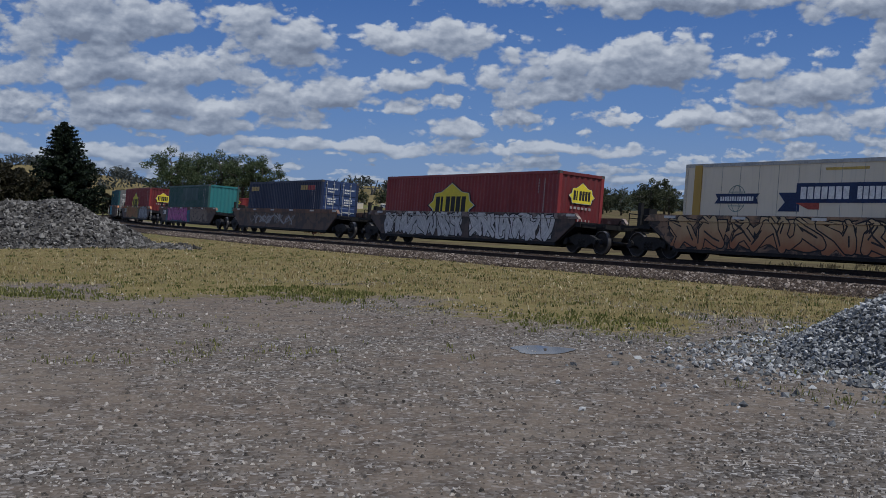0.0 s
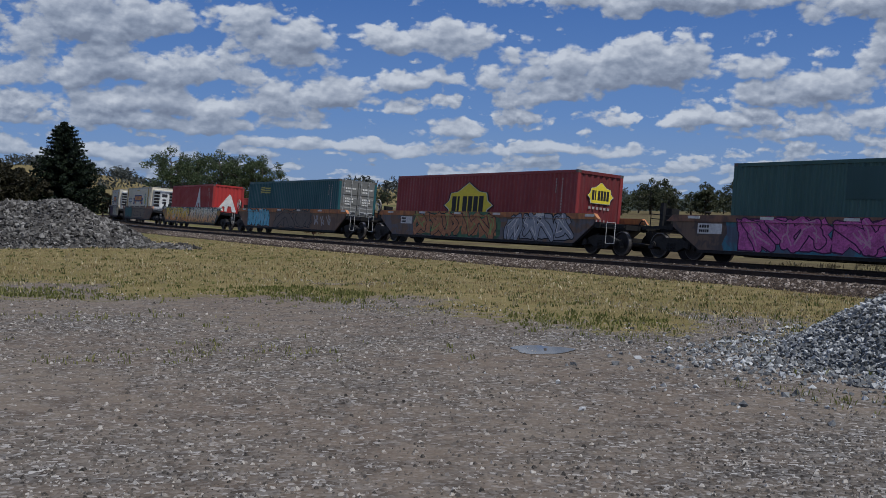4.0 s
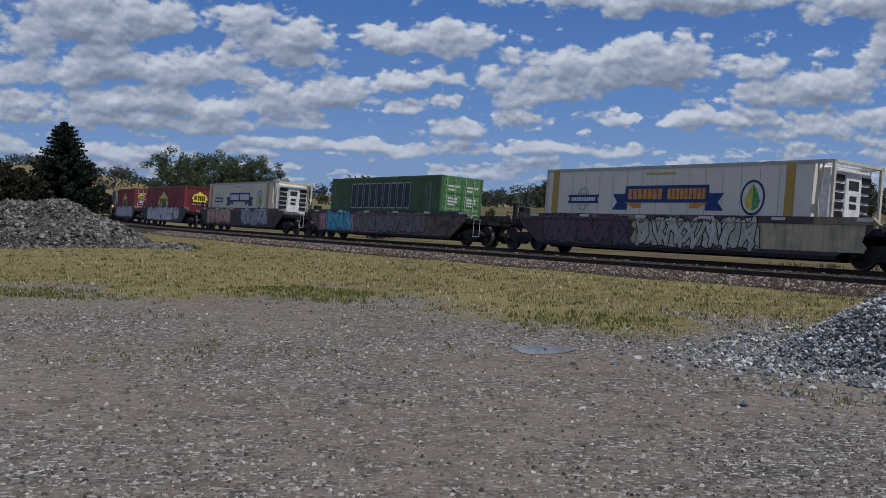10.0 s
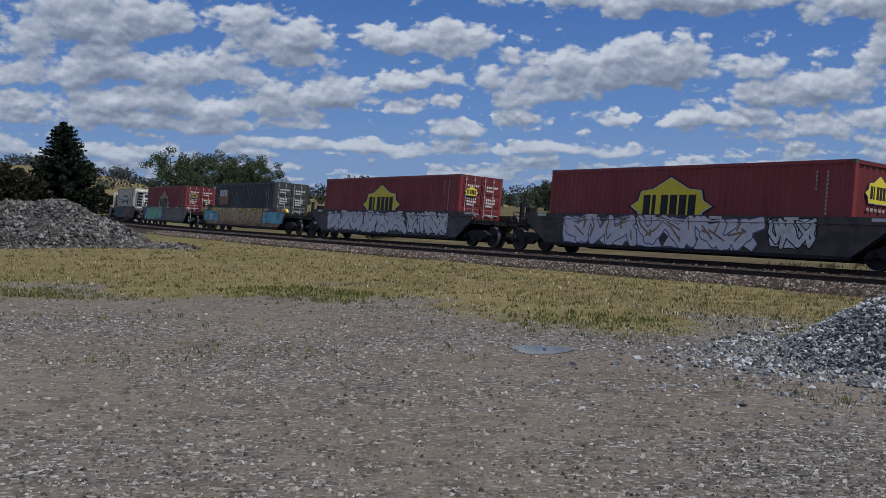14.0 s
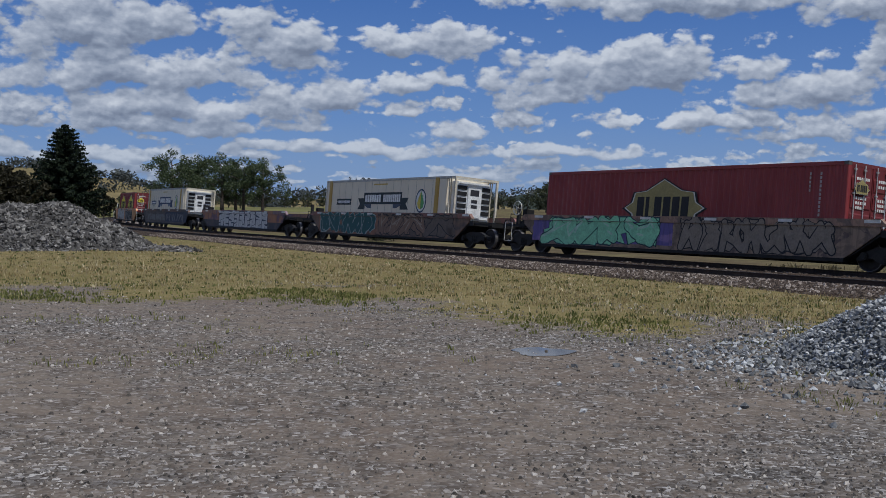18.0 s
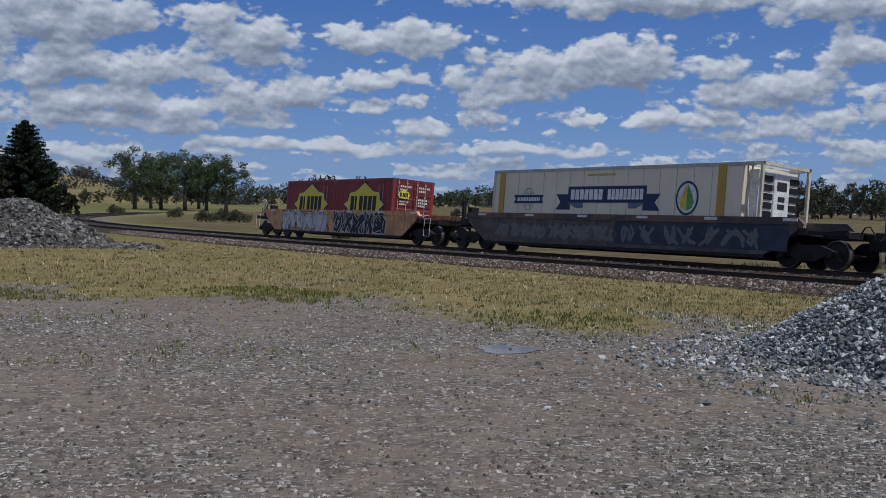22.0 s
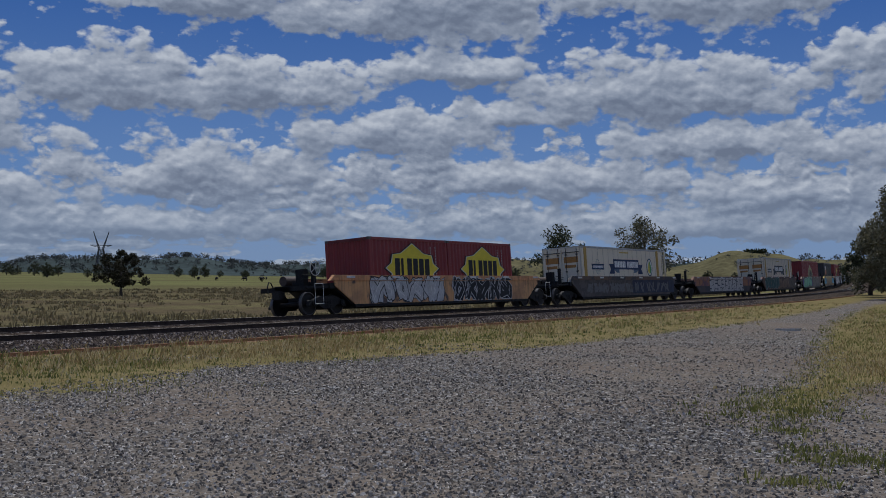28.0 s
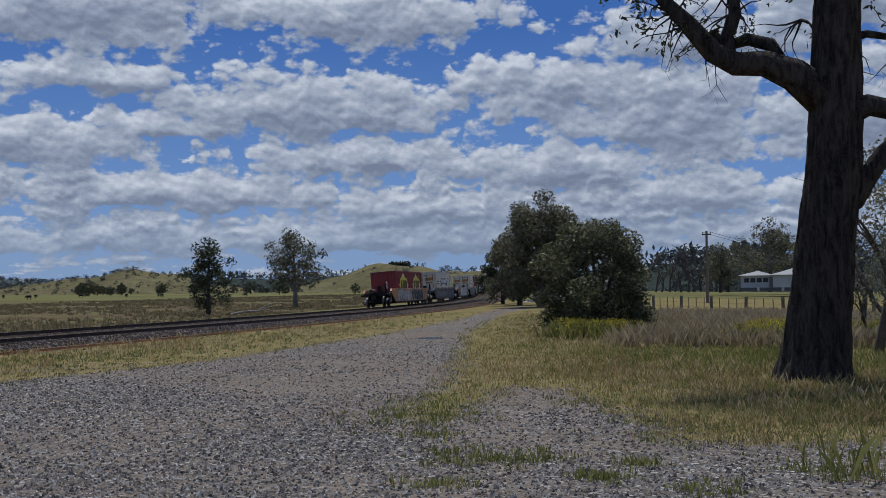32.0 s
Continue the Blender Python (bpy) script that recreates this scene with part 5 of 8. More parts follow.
    # 6
    w = wag(6, "rust brown well wagon with cyan graffiti and an orange sill", grime("umber_side", (0.12, 0.080, 0.052), (0.09, 0.062, 0.045)), orange_sill, True)
    tag(w, -6.9, -2.9, 0.40, 1.34, flat("cyan_spray", (0.16, 0.48, 0.58)), INK, flat("pale_cyan", (0.3, 0.5, 0.55)), None, 5, 0.19, 51)
    tag(w, -1.8, 4.0, 0.42, 1.30, flat("umber_spray", (0.125, 0.095, 0.075)), INK, None, None, 4, 0.22, 52)
    tag(w, 4.2, 6.8, 0.5, 1.3, flat("chalky_spray", (0.35, 0.33, 0.31)), INK, None, None, 3, 0.16, 53, "thin")
    box = container(14.63, colour("deep_teal_paint", (0.008, 0.085, 0.10), wear=0.06), colour("grey_door_paint", (0.16, 0.16, 0.15), wear=0.15), "doors", "deep teal corrugated container with grey doors")
    k = Kit()
    for i in range(4):
        k.plate([(-5.05, 2.12 + i * 0.11), (-4.35, 2.16 + i * 0.11), (-4.35, 2.22 + i * 0.11), (-5.05, 2.18 + i * 0.11)], -1.216, -1.211)
    for z in (2.40, 2.26, 2.12):
        bars(k, -4.25, -3.3, z, z + 0.09, 6, -1.212)
    part("mark", k, flat("lemon_mark", (0.46, 0.44, 0.10)), box)
    deck_box(6, box)
    # 7
    w = wag(7, "well wagon covered in orange, white and teal graffiti", grime("orange_side", (0.05, 0.075, 0.085), (0.30, 0.16, 0.05), (0.30, 0.22, 0.06), 1.0), grime("teal_sill", (0.05, 0.09, 0.10), (0.36, 0.33, 0.25), None, 2.0))
    tag(w, -7.2, 0.0, 0.42, 1.34, fade("orange_spray", (0.78, 0.27, 0.035), (0.86, 0.66, 0.06)), flat("bottle_line", (0.02, 0.05, 0.055)), CHALK, None, 6, 0.17, 61)
    tag(w, 0.4, 7.6, 0.42, 1.34, fade("cream_spray", (0.80, 0.33, 0.05), (0.85, 0.80, 0.64), 0.45, 1.3), flat("bottle_line", (0.02, 0.05, 0.055)), flat("amber_spray", (0.45, 0.28, 0.06)), None, 7, 0.16, 62)
    bright = colour("signal_red_paint", (0.34, 0.025, 0.022), wear=0.05)
    box = container(12.19, bright, colour("signal_red_end", (0.46, 0.03, 0.026), wear=0.03), "plain", "bright red corrugated container with a white peaked mark")
    peak = [(-0.85, 0.0), (-0.7, 0.0), (-0.30, 0.55), (-0.18, 0.45), (-0.18, 0.0), (0.0, 0.0), (0.06, 0.55), (0.30, 0.55), (0.42, 0.0), (0.75, 0.0), (0.24, 1.75), (0.12, 1.75)]
    part("peak_mark", Kit().plate([(x + 2.2, z + 0.92) for x, z in peak], -1.215, -1.211), CHALK, box, "white peaked mark")
    part("peak_mark", Kit().plate([(x, z * 0.75) for x, z in peak], -0.006, -0.002), CHALK, box, "white peaked mark", at=Matrix.Translation((6.075, -0.05, 0.9)) @ Matrix.Rotation(math.pi / 2, 4, "Z"))
    deck_box(7, box)
    # 8, 9: refrigerated
    w = wag(8, "brown well wagon with teal and grey block graffiti", grime("cocoa_side", (0.115, 0.078, 0.054), (0.06, 0.05, 0.045)), grime("copper_sill", (0.22, 0.10, 0.05), (0.08, 0.06, 0.05)))
    splash(w, -7.2, -2.9, 0.40, 1.30, grime("dark_teal_cloud", (0.02, 0.075, 0.075), (0.03, 0.05, 0.05)), seed=8)
    tag(w, -6.9, -3.2, 0.45, 1.28, flat("petrol_spray", (0.035, 0.14, 0.14)), INK, flat("mint_spray", (0.12, 0.30, 0.28)), None, 5, 0.12, 71)
    tag(w, -2.4, 4.4, 0.42, 1.32, flat("drab_spray", (0.19, 0.145, 0.105)), INK, flat("drab_glint", (0.30, 0.25, 0.20)), None, 7, 0.17, 72, "block")
    deck_box(8, reefer("white refrigerated container with blue ribbon and leaf emblem", BLUE_RIBBON, ORANGE_FLASH))
    w = wag(9, "well wagon, half plum-dark and half olive cream graffiti", grime("plum_side", (0.035, 0.025, 0.032), (0.06, 0.03, 0.035)), grime("plum_sill", (0.05, 0.035, 0.04), (0.16, 0.15, 0.10), None, 0.5))
    splash(w, -1.6, 8.4, 0.49, 1.335, grime("olive_cream_patch", (0.30, 0.29, 0.19), (0.24, 0.24, 0.17)), seed=9)
    tag(w, -1.4, 4.4, 0.42, 1.32, flat("bone_spray", (0.48, 0.46, 0.36)), INK, CHALK, None, 7, 0.11, 81)
    tag(w, -7.0, -1.8, 0.42, 1.3, flat("grape_spray", (0.10, 0.07, 0.10)), INK, flat("wine_spray", (0.15, 0.03, 0.05)), None, 5, 0.14, 82)
    deck_box(9, reefer("white refrigerated container with orange-lettered ribbon", BLUE_RIBBON, ORANGE_FLASH, body=(0.73, 0.68, 0.57)))
    # 10
    w = wag(10, "dark well wagon with pink and cyan graffiti at its tail", grime("sepia_side", (0.105, 0.072, 0.053), (0.04, 0.034, 0.03), (0.12, 0.075, 0.05)), dark_sill, True)
    splash(w, -7.3, 0.6, 0.40, 1.335, grime("rose_patch", (0.36, 0.17, 0.22), (0.20, 0.11, 0.13)), seed=10)
    tag(w, -6.4, -3.2, 0.42, 1.3, flat("aqua_spray", (0.08, 0.40, 0.52)), INK, flat("pale_cyan", (0.3, 0.5, 0.55)), None, 4, 0.16, 91)
    tag(w, -2.8, 5.0, 0.42, 1.3, flat("stone_spray", (0.17, 0.155, 0.14)), INK, None, None, 6, 0.15, 92)
    box = container(12.19, colour("leaf_green_paint", (0.045, 0.115, 0.038), wear=0.05), colour("leaf_green_end", (0.075, 0.19, 0.06), wear=0.08), "doors", "green corrugated container with navy lettering on its side")
    k = Kit()
    bars(k, -3.55, 3.2, 1.28, 2.52, 9, -1.218, 0.66)
    part("lettering_edge", bars(Kit(), -3.55, 3.2, 1.22, 2.58, 9, -1.212, 0.78), flat("pale_green_edge", (0.42, 0.47, 0.42)), box)
    part("lettering", k, flat("lettering_navy", (0.018, 0.028, 0.055)), box)
    part("lower_lettering", bars(Kit(), -2.9, 2.6, 0.86, 1.0, 7, -1.212, 0.5), flat("pale_green_edge", (0.42, 0.47, 0.42)), box)
    deck_box(10, box)
    # 11
    w = wag(11, "dark well wagon with salmon and grey graffiti", grime("charcoal_side", (0.05, 0.043, 0.04), (0.03, 0.027, 0.026)), grime("rust_sill", (0.10, 0.06, 0.045), (0.05, 0.04, 0.035)))
    tag(w, -7.0, -1.6, 0.40, 1.34, fade("salmon_spray", (0.55, 0.24, 0.15), (0.62, 0.42, 0.32)), INK, flat("peach_spray", (0.5, 0.34, 0.26)), None, 6, 0.17, 101)
    tag(w, 0.6, 6.0, 0.40, 1.32, flat("fog_spray", (0.34, 0.33, 0.32)), INK, CHALK, None, 5, 0.16, 102)
    deck_box(11, reefer("cream refrigerated container with dark ribbon", NAVY_RIBBON, flat("ribbon_shadow", (0.06, 0.08, 0.12))))
    # 12, 13
    w = wag(12, "charcoal well wagon with white bubble graffiti", grime("charcoal_side", (0.05, 0.043, 0.04)), dark_sill, False, None)
    tag(w, -6.2, 3.8, 0.38, 1.34, flat("pearl_spray", (0.66, 0.63, 0.64), 0.5, 0.12), flat("lilac_line", (0.12, 0.10, 0.17)), flat("tan_spot", (0.26, 0.17, 0.10)), None, 7, 0.24, 111)
    tag(w, 4.2, 6.1, 0.55, 1.30, CHALK, INK, None, None, 3, 0.09, 112)
    red_box(12, 14.63, shift=-0.4)
    w = wag(13, "charcoal well wagon with white graffiti letters", grime("iron_side", (0.045, 0.045, 0.048), (0.065, 0.065, 0.07)), dark_sill)
    tag(w, -6.6, 2.4, 0.40, 1.34, flat("pearl_spray", (0.44, 0.42, 0.46)), INK, SILVER, None, 6, 0.21, 121)
    tag(w, 2.7, 6.6, 0.42, 1.26, CHALK, INK, None, None, 4, 0.15, 122)
    red_box(13, 14.63, True, shift=-0.4)
    # 14
    w = wag(14, "well wagon painted cyan and gold from end to end", grime("gold_side", (0.17, 0.105, 0.05), (0.24, 0.17, 0.07), None, 1.4), grime("gold_sill", (0.45, 0.34, 0.05), (0.06, 0.055, 0.08), None, 0.25, 0.55))
    splash(w, -8.0, -4.8, 0.60, 1.335, grime("cyan_block", (0.13, 0.36, 0.46), (0.08, 0.22, 0.30)), seed=14)
    splash(w, 4.6, 8.3, 0.60, 1.335, grime("cyan_block", (0.09, 0.27, 0.36)), seed=15)
    tag(w, -4.6, 4.4, 0.40, 1.34, fade("ochre_spray", (0.36, 0.20, 0.09), (0.58, 0.42, 0.16)), flat("wine_line", (0.06, 0.015, 0.02)), flat("sand_spray", (0.42, 0.34, 0.22)), None, 8, 0.17, 131)
    part("number_block", bars(bars(Kit(), -6.7, -5.8, 0.95, 1.12, 4, NEAR - 0.004), -6.7, -5.8, 0.72, 0.89, 4, NEAR - 0.004), CHALK, w)
    grey = colour("charcoal_paint", (0.035, 0.036, 0.036), wear=0.04)
    box = container(12.19, grey, colour("charcoal_end", (0.05, 0.052, 0.052), wear=0.15), "doors", "charcoal corrugated container with an orange and white mark")
    part("orange_block", Kit().plate([(-5.0, 1.35), (-3.0, 1.35), (-2.95, 2.45), (-5.0, 2.35)], -1.216, -1.212), flat("brick_orange", (0.30, 0.11, 0.055)), box)
    part("mark", bars(Kit(), -5.0, -3.4, 1.95, 2.42, 3, -1.218, 0.8), CHALK, box)
    deck_box(14, box)
    # 15
    w = wag(15, "well wagon with mint green graffiti and a blue join", grime("sand_side", (0.16, 0.125, 0.095), (0.10, 0.08, 0.065), (0.07, 0.055, 0.05), 1.5), grime("sand_sill", (0.19, 0.13, 0.10), (0.09, 0.07, 0.06)), True)
    splash(w, -8.0, 0.2, 0.50, 1.335, grime("violet_patch", (0.07, 0.06, 0.20), (0.14, 0.10, 0.24)), seed=16)
    tag(w, -7.2, -0.6, 0.40, 1.34, flat("mint_green_spray", (0.24, 0.55, 0.33)), flat("bottle_line", (0.02, 0.05, 0.055)), flat("pale_mint", (0.38, 0.55, 0.42)), None, 4, 0.27, 141)
    tag(w, 0.6, 7.0, 0.40, 1.32, flat("biscuit_spray", (0.22, 0.18, 0.14)), INK, None, None, 7, 0.15, 142)
    red_box(15, 14.63, True, True, shift=-0.5)
    # 16
    w = wag(16, "brown well wagon with teal and brown graffiti", grime("cocoa_side", (0.115, 0.078, 0.054)), grime("mulberry_sill", (0.15, 0.075, 0.065), (0.09, 0.07, 0.055)))
    tag(w, -7.4, -0.6, 0.40, 1.33, flat("deep_teal_spray", (0.015, 0.085, 0.085)), flat("pale_line", (0.30, 0.36, 0.34)), None, grime("tobacco_cloud", (0.17, 0.09, 0.055)), 5, 0.20, 151)
    tag(w, -0.3, 4.4, 0.42, 1.30, flat("clay_spray", (0.20, 0.12, 0.08)), INK, flat("beige_spray", (0.30, 0.24, 0.18)), None, 4, 0.19, 152)
    tag(w, 4.6, 7.2, 0.45, 1.28, flat("umber_spray", (0.125, 0.095, 0.075)), INK, None, None, 2, 0.22, 153)
    deck_box(16, reefer("cream refrigerated container with black ribbon and leaf emblem", flat("ribbon_black", (0.02, 0.03, 0.035)), flat("ribbon_shadow", (0.06, 0.08, 0.12)), True, False))
    # 17, empty
    w = wag(17, "empty well wagon with big silver block graffiti", grime("dusk_side", (0.028, 0.03, 0.042), (0.05, 0.045, 0.05)), grime("dusk_sill", (0.20, 0.11, 0.075), (0.13, 0.10, 0.12), None, 0.5))
    splash(w, -8.5, -4.3, 0.85, 1.335, grime("ember_patch", (0.22, 0.11, 0.06), (0.10, 0.06, 0.09)), seed=17, ragged=0.2)
    splash(w, 5.2, 8.4, 0.80, 1.335, grime("ember_patch", (0.22, 0.11, 0.06)), seed=18, ragged=0.2)
    tag(w, -4.6, 5.6, 0.38, 1.34, SILVER, flat("steel_blue_line", (0.02, 0.03, 0.06)), CHALK, None, 9, 0.30, 161, "block")
    # 18
    w = wag(18, "charcoal and navy well wagon with silver scroll graffiti", grime("coal_side", (0.045, 0.043, 0.042), (0.07, 0.067, 0.064)), grime("coal_sill", (0.09, 0.06, 0.045), (0.035, 0.035, 0.04), None, 0.6))
    splash(w, 0.6, 8.3, 0.49, 1.335, grime("navy_patch", (0.014, 0.020, 0.042), (0.02, 0.03, 0.06)), seed=19)
    tag(w, -6.8, 0.4, 0.40, 1.30, flat("pewter_spray", (0.15, 0.145, 0.14)), INK, None, None, 6, 0.34, 171, "thin")
    tag(w, -6.6, 0.2, 0.40, 1.30, flat("pewter_spray", (0.15, 0.145, 0.14)), INK, None, None, 8, 0.30, 173, "thin")
    tag(w, 0.9, 7.4, 0.42, 1.32, flat("mist_spray", (0.14, 0.14, 0.145)), INK, None, None, 7, 0.24, 172, "thin")
    deck_box(18, reefer("cream refrigerated container with navy ribbon and leaf emblem", NAVY_RIBBON, flat("ribbon_steel", (0.10, 0.15, 0.22))))
    # 19, last
    w = wag(19, "tan well wagon at the train's tail with silver and black graffiti", grime("tan_side", (0.40, 0.24, 0.11), (0.30, 0.18, 0.09), (0.07, 0.055, 0.05), 0.5, 0.56), grime("tan_orange_sill", (0.42, 0.23, 0.11), (0.33, 0.17, 0.08)), True)
    tag(w, -6.3, -0.6, 0.39, 1.34, SILVER, INK, CHALK, None, 6, 0.17, 181)
    tag(w, 0.2, 5.6, 0.39, 1.34, INK, SILVER, flat("glint_grey", (0.32, 0.32, 0.33)), None, 5, 0.17, 182)
    for dx in (-3.06, 3.06):
        b = red_box(19, 6.058, True, shift=0.15, height=2.77)
        TRAIN[-1] = (19, b, dx, 0.464)


consist()


def travelled(t):
    """Metres that the train has gone since the start."""
    return 16.4328 * t + 0.01052 * t * t - 0.00088 * t**3


def on_rails(s, reach=8.88, dx=0.0, z=0.0):
    """The pose of a vehicle whose bogies stand at s - reach and s + reach."""
    ax, ay, _, ag = on_line(s - reach)
    bx, by, _, bg = on_line(s + reach)
    h = math.degrees(math.atan2(by - ay, bx - ax))
    tip = -math.degrees(math.atan2(bg - ag, 2 * reach))
    return pose((ax + bx) / 2, (ay + by) / 2, RAIL_Z + (ag + bg) / 2, math.degrees(-CANT), tip, h) @ Matrix.Translation((dx, 0, z))


def motions():
    times = [i * 0.8 for i in range(41)]
    for k, ob, dx, z in TRAIN:
        start = -214.446 - PITCH * (k - 10)
        walk(ob, [(t, on_rails(start + travelled(t), dx=dx, z=z)) for t in times])
    for x, sets in WHEELSETS.items():
        first = sets[0]
        rows = []
        for i in range(961):
            t = i / 30
            rows.append((t, Matrix.Translation((x, 0, 0.46)) @ Matrix.Rotation(travelled(t) / 0.46 % 6.283185307, 4, "Y")))
        walk(first, rows)
        for o in sets[1:]:
            o.rotation_mode = "QUATERNION"
            keys = o.animation_data_create()
            keys.action = first.animation_data.action
            keys.action_slot = first.animation_data.action_slot

# ---- trees, hills and far things ----
def leaf_mat(name, dark, mid, light, rough=0.6, glow=0.22):
    m, w, b = material(name, rough, 0.0, 0.12)
    g = w.node("ShaderNodeNewGeometry")
    c = w.ramp(g.outputs["Random Per Island"], [(0.0, dark), (0.55, mid), (1.0, light)])
    n = w.noise(g.outputs["Position"], 0.5, 3.0)
    c = w.mix(w.remap(n, 0.4, 0.65, 0.0, 0.5), c, dark)
    w.put(b.inputs["Base Color"], c)
    tr = w.node("ShaderNodeBsdfTranslucent", {0: c})
    mx = w.node("ShaderNodeMixShader", {0: glow, 1: b.outputs[0], 2: tr.outputs[0]})
    w.l.new(mx.outputs[0], w.n["Material Output"].inputs[0])
    return m


ROW_LEAF = leaf_mat("paddock_tree_leaves", (0.038, 0.054, 0.028), (0.080, 0.106, 0.052), (0.16, 0.19, 0.095), 0.6, 0.3)
GUM = leaf_mat("gum_leaves", (0.033, 0.040, 0.022), (0.068, 0.078, 0.042), (0.13, 0.135, 0.080))
SCRUB = leaf_mat("brown_scrub_leaves", (0.020, 0.020, 0.012), (0.042, 0.038, 0.022), (0.075, 0.066, 0.038))
# hillside leaves: distance haze is mixed into the greyed, low-contrast greens
FAR_WOODS = leaf_mat("haze_tinted_woods", (0.052, 0.060, 0.056), (0.078, 0.086, 0.080), (0.110, 0.116, 0.104))
PALE_GUM = leaf_mat("pale_gum_leaves", (0.075, 0.073, 0.045), (0.155, 0.150, 0.092), (0.27, 0.25, 0.165))
PINE = leaf_mat("pine_needles", (0.007, 0.012, 0.008), (0.016, 0.025, 0.014), (0.036, 0.050, 0.024), 0.6, 0.1)
SHRUB = leaf_mat("dark_shrub_leaves", (0.046, 0.048, 0.024), (0.135, 0.138, 0.068), (0.36, 0.35, 0.22), 0.45, 0.35)
BARK = plain("rough_grey_bark", (0.085, 0.070, 0.058), 0.95, 0.0, 0.5, 3.0)
PALE_BARK = plain("pale_gum_bark", (0.24, 0.21, 0.18), 0.9, 0.0, 0.4, 2.0)


def at(az, dist):
    a = radians(az)
    return -math.sin(a) * dist, math.cos(a) * dist


def leaf_cloud(centres, radii, count, size, seed, squash=0.8, flat_bias=0.0):
    """Small leaf blades scattered through clumps: triangles in pairs."""
    r = np.random.RandomState(seed)
    centres, radii = np.asarray(centres, float), np.asarray(radii, float)
    pick = r.choice(len(centres), count, p=radii**2 / (radii**2).sum())
    d = r.normal(size=(count, 3))
    d /= np.linalg.norm(d, axis=1)[:, None]
    d *= (r.rand(count) ** 0.45)[:, None]
    d[:, 2] *= squash
    c = centres[pick] + d * radii[pick][:, None]
    u = r.normal(size=(count, 3))
    u /= np.linalg.norm(u, axis=1)[:, None]
    v = np.cross(u, r.normal(size=(count, 3)))
    v /= np.linalg.norm(v, axis=1)[:, None] + 1e-9
    s = size * (0.55 + 0.9 * r.rand(count))[:, None]
    p = np.stack([c - u * s, c + v * s * 0.38, c + u * s, c - v * s * 0.38], 1).reshape(-1, 3)
    return p, np.arange(count * 4).reshape(-1, 4)


def gum_parts(h, spread, seed, bark, leaves, count=2600, size=0.22, trunk_r=None, clear=0.35, clumps=14):
    """Trunk with limbs and a broken crown, as two meshes."""
    rnd = random.Random(seed)
    k = Kit()
    tr = trunk_r or h * 0.028
    lean = rnd.uniform(-0.06, 0.06) * h
    top = h * 0.80
    spine = [(lean * t * t + rnd.uniform(-0.02, 0.02) * h * t, rnd.uniform(-0.02, 0.02) * h * t, top * t - 0.15 * (t == 0)) for t in (0, 0.2, 0.45, 0.7, 1.0)]
    k.tube(spine, [tr * 1.25, tr, tr * 0.8, tr * 0.55, tr * 0.25], 8)
    cs, rs = [], []
    for i in range(clumps):
        t = clear + (1 - clear) * (i + rnd.random()) / clumps
        a = i * 2.4 + rnd.uniform(-0.5, 0.5)
        z0 = top * min(1, t * 0.92)
        f = z0 / top
        j = min(3, int(f * 4))
        b = Vector(spine[j]).lerp(Vector(spine[j + 1]), f * 4 - j if j < 3 else min(1, f * 4 - 3))
        reach = spread * 0.5 * (0.35 + 0.65 * math.sin(math.pi * min(1, 0.18 + 0.72 * (t - clear) / (1 - clear)))) * rnd.uniform(0.65, 1.05)
        e = b + Vector((math.cos(a) * reach, math.sin(a) * reach, h * rnd.uniform(0.05, 0.16)))
        m = b.lerp(e, 0.5) + Vector((0, 0, h * 0.02))
        k.tube([b, m, e], [tr * 0.32, tr * 0.2, tr * 0.07], 5)
        cs.append(e)
        rs.append(h * rnd.uniform(0.075, 0.13))
        if rnd.random() < 0.7:
            cs.append(m + Vector((rnd.uniform(-1, 1), rnd.uniform(-1, 1), rnd.uniform(0.2, 1))) * h * 0.05)
            rs.append(h * rnd.uniform(0.06, 0.10))
    cs.append(Vector(spine[-1]) + Vector((0, 0, h * 0.10)))
    rs.append(h * 0.11)
    # inner clumps round out the crown
    base = max(0.12, clear)
    for i in range(clumps):
        d = Vector((rnd.gauss(0, 1), rnd.gauss(0, 1), rnd.gauss(0, 1))).normalized() * rnd.uniform(0.4, 0.95)
        cs.append(Vector((lean * 0.4 + d.x * spread * 0.42, d.y * spread * 0.42, h * ((base + 0.98) / 2 + d.z * (0.98 - base) * 0.42))))
        rs.append(h * rnd.uniform(0.06, 0.11))
    p, f = leaf_cloud([tuple(c) for c in cs], rs, count, size, seed)
    return k.mesh("trunk", bark, True), np_mesh("crown", p, f, leaves)


def tree(name, label, parts, x, y, turn=0.0, scale=1.0, group="", z=None):
    ob = thing(name, label, "tree", group)
    part("trunk", parts[0], None, ob)
    part("crown", parts[1], None, ob)
    ob.matrix_basis = pose(x, y, (lie1(x, y) if z is None else z) - 0.05, 0, 0, turn) @ Matrix.Diagonal((scale, scale, scale, 1))
    return ob


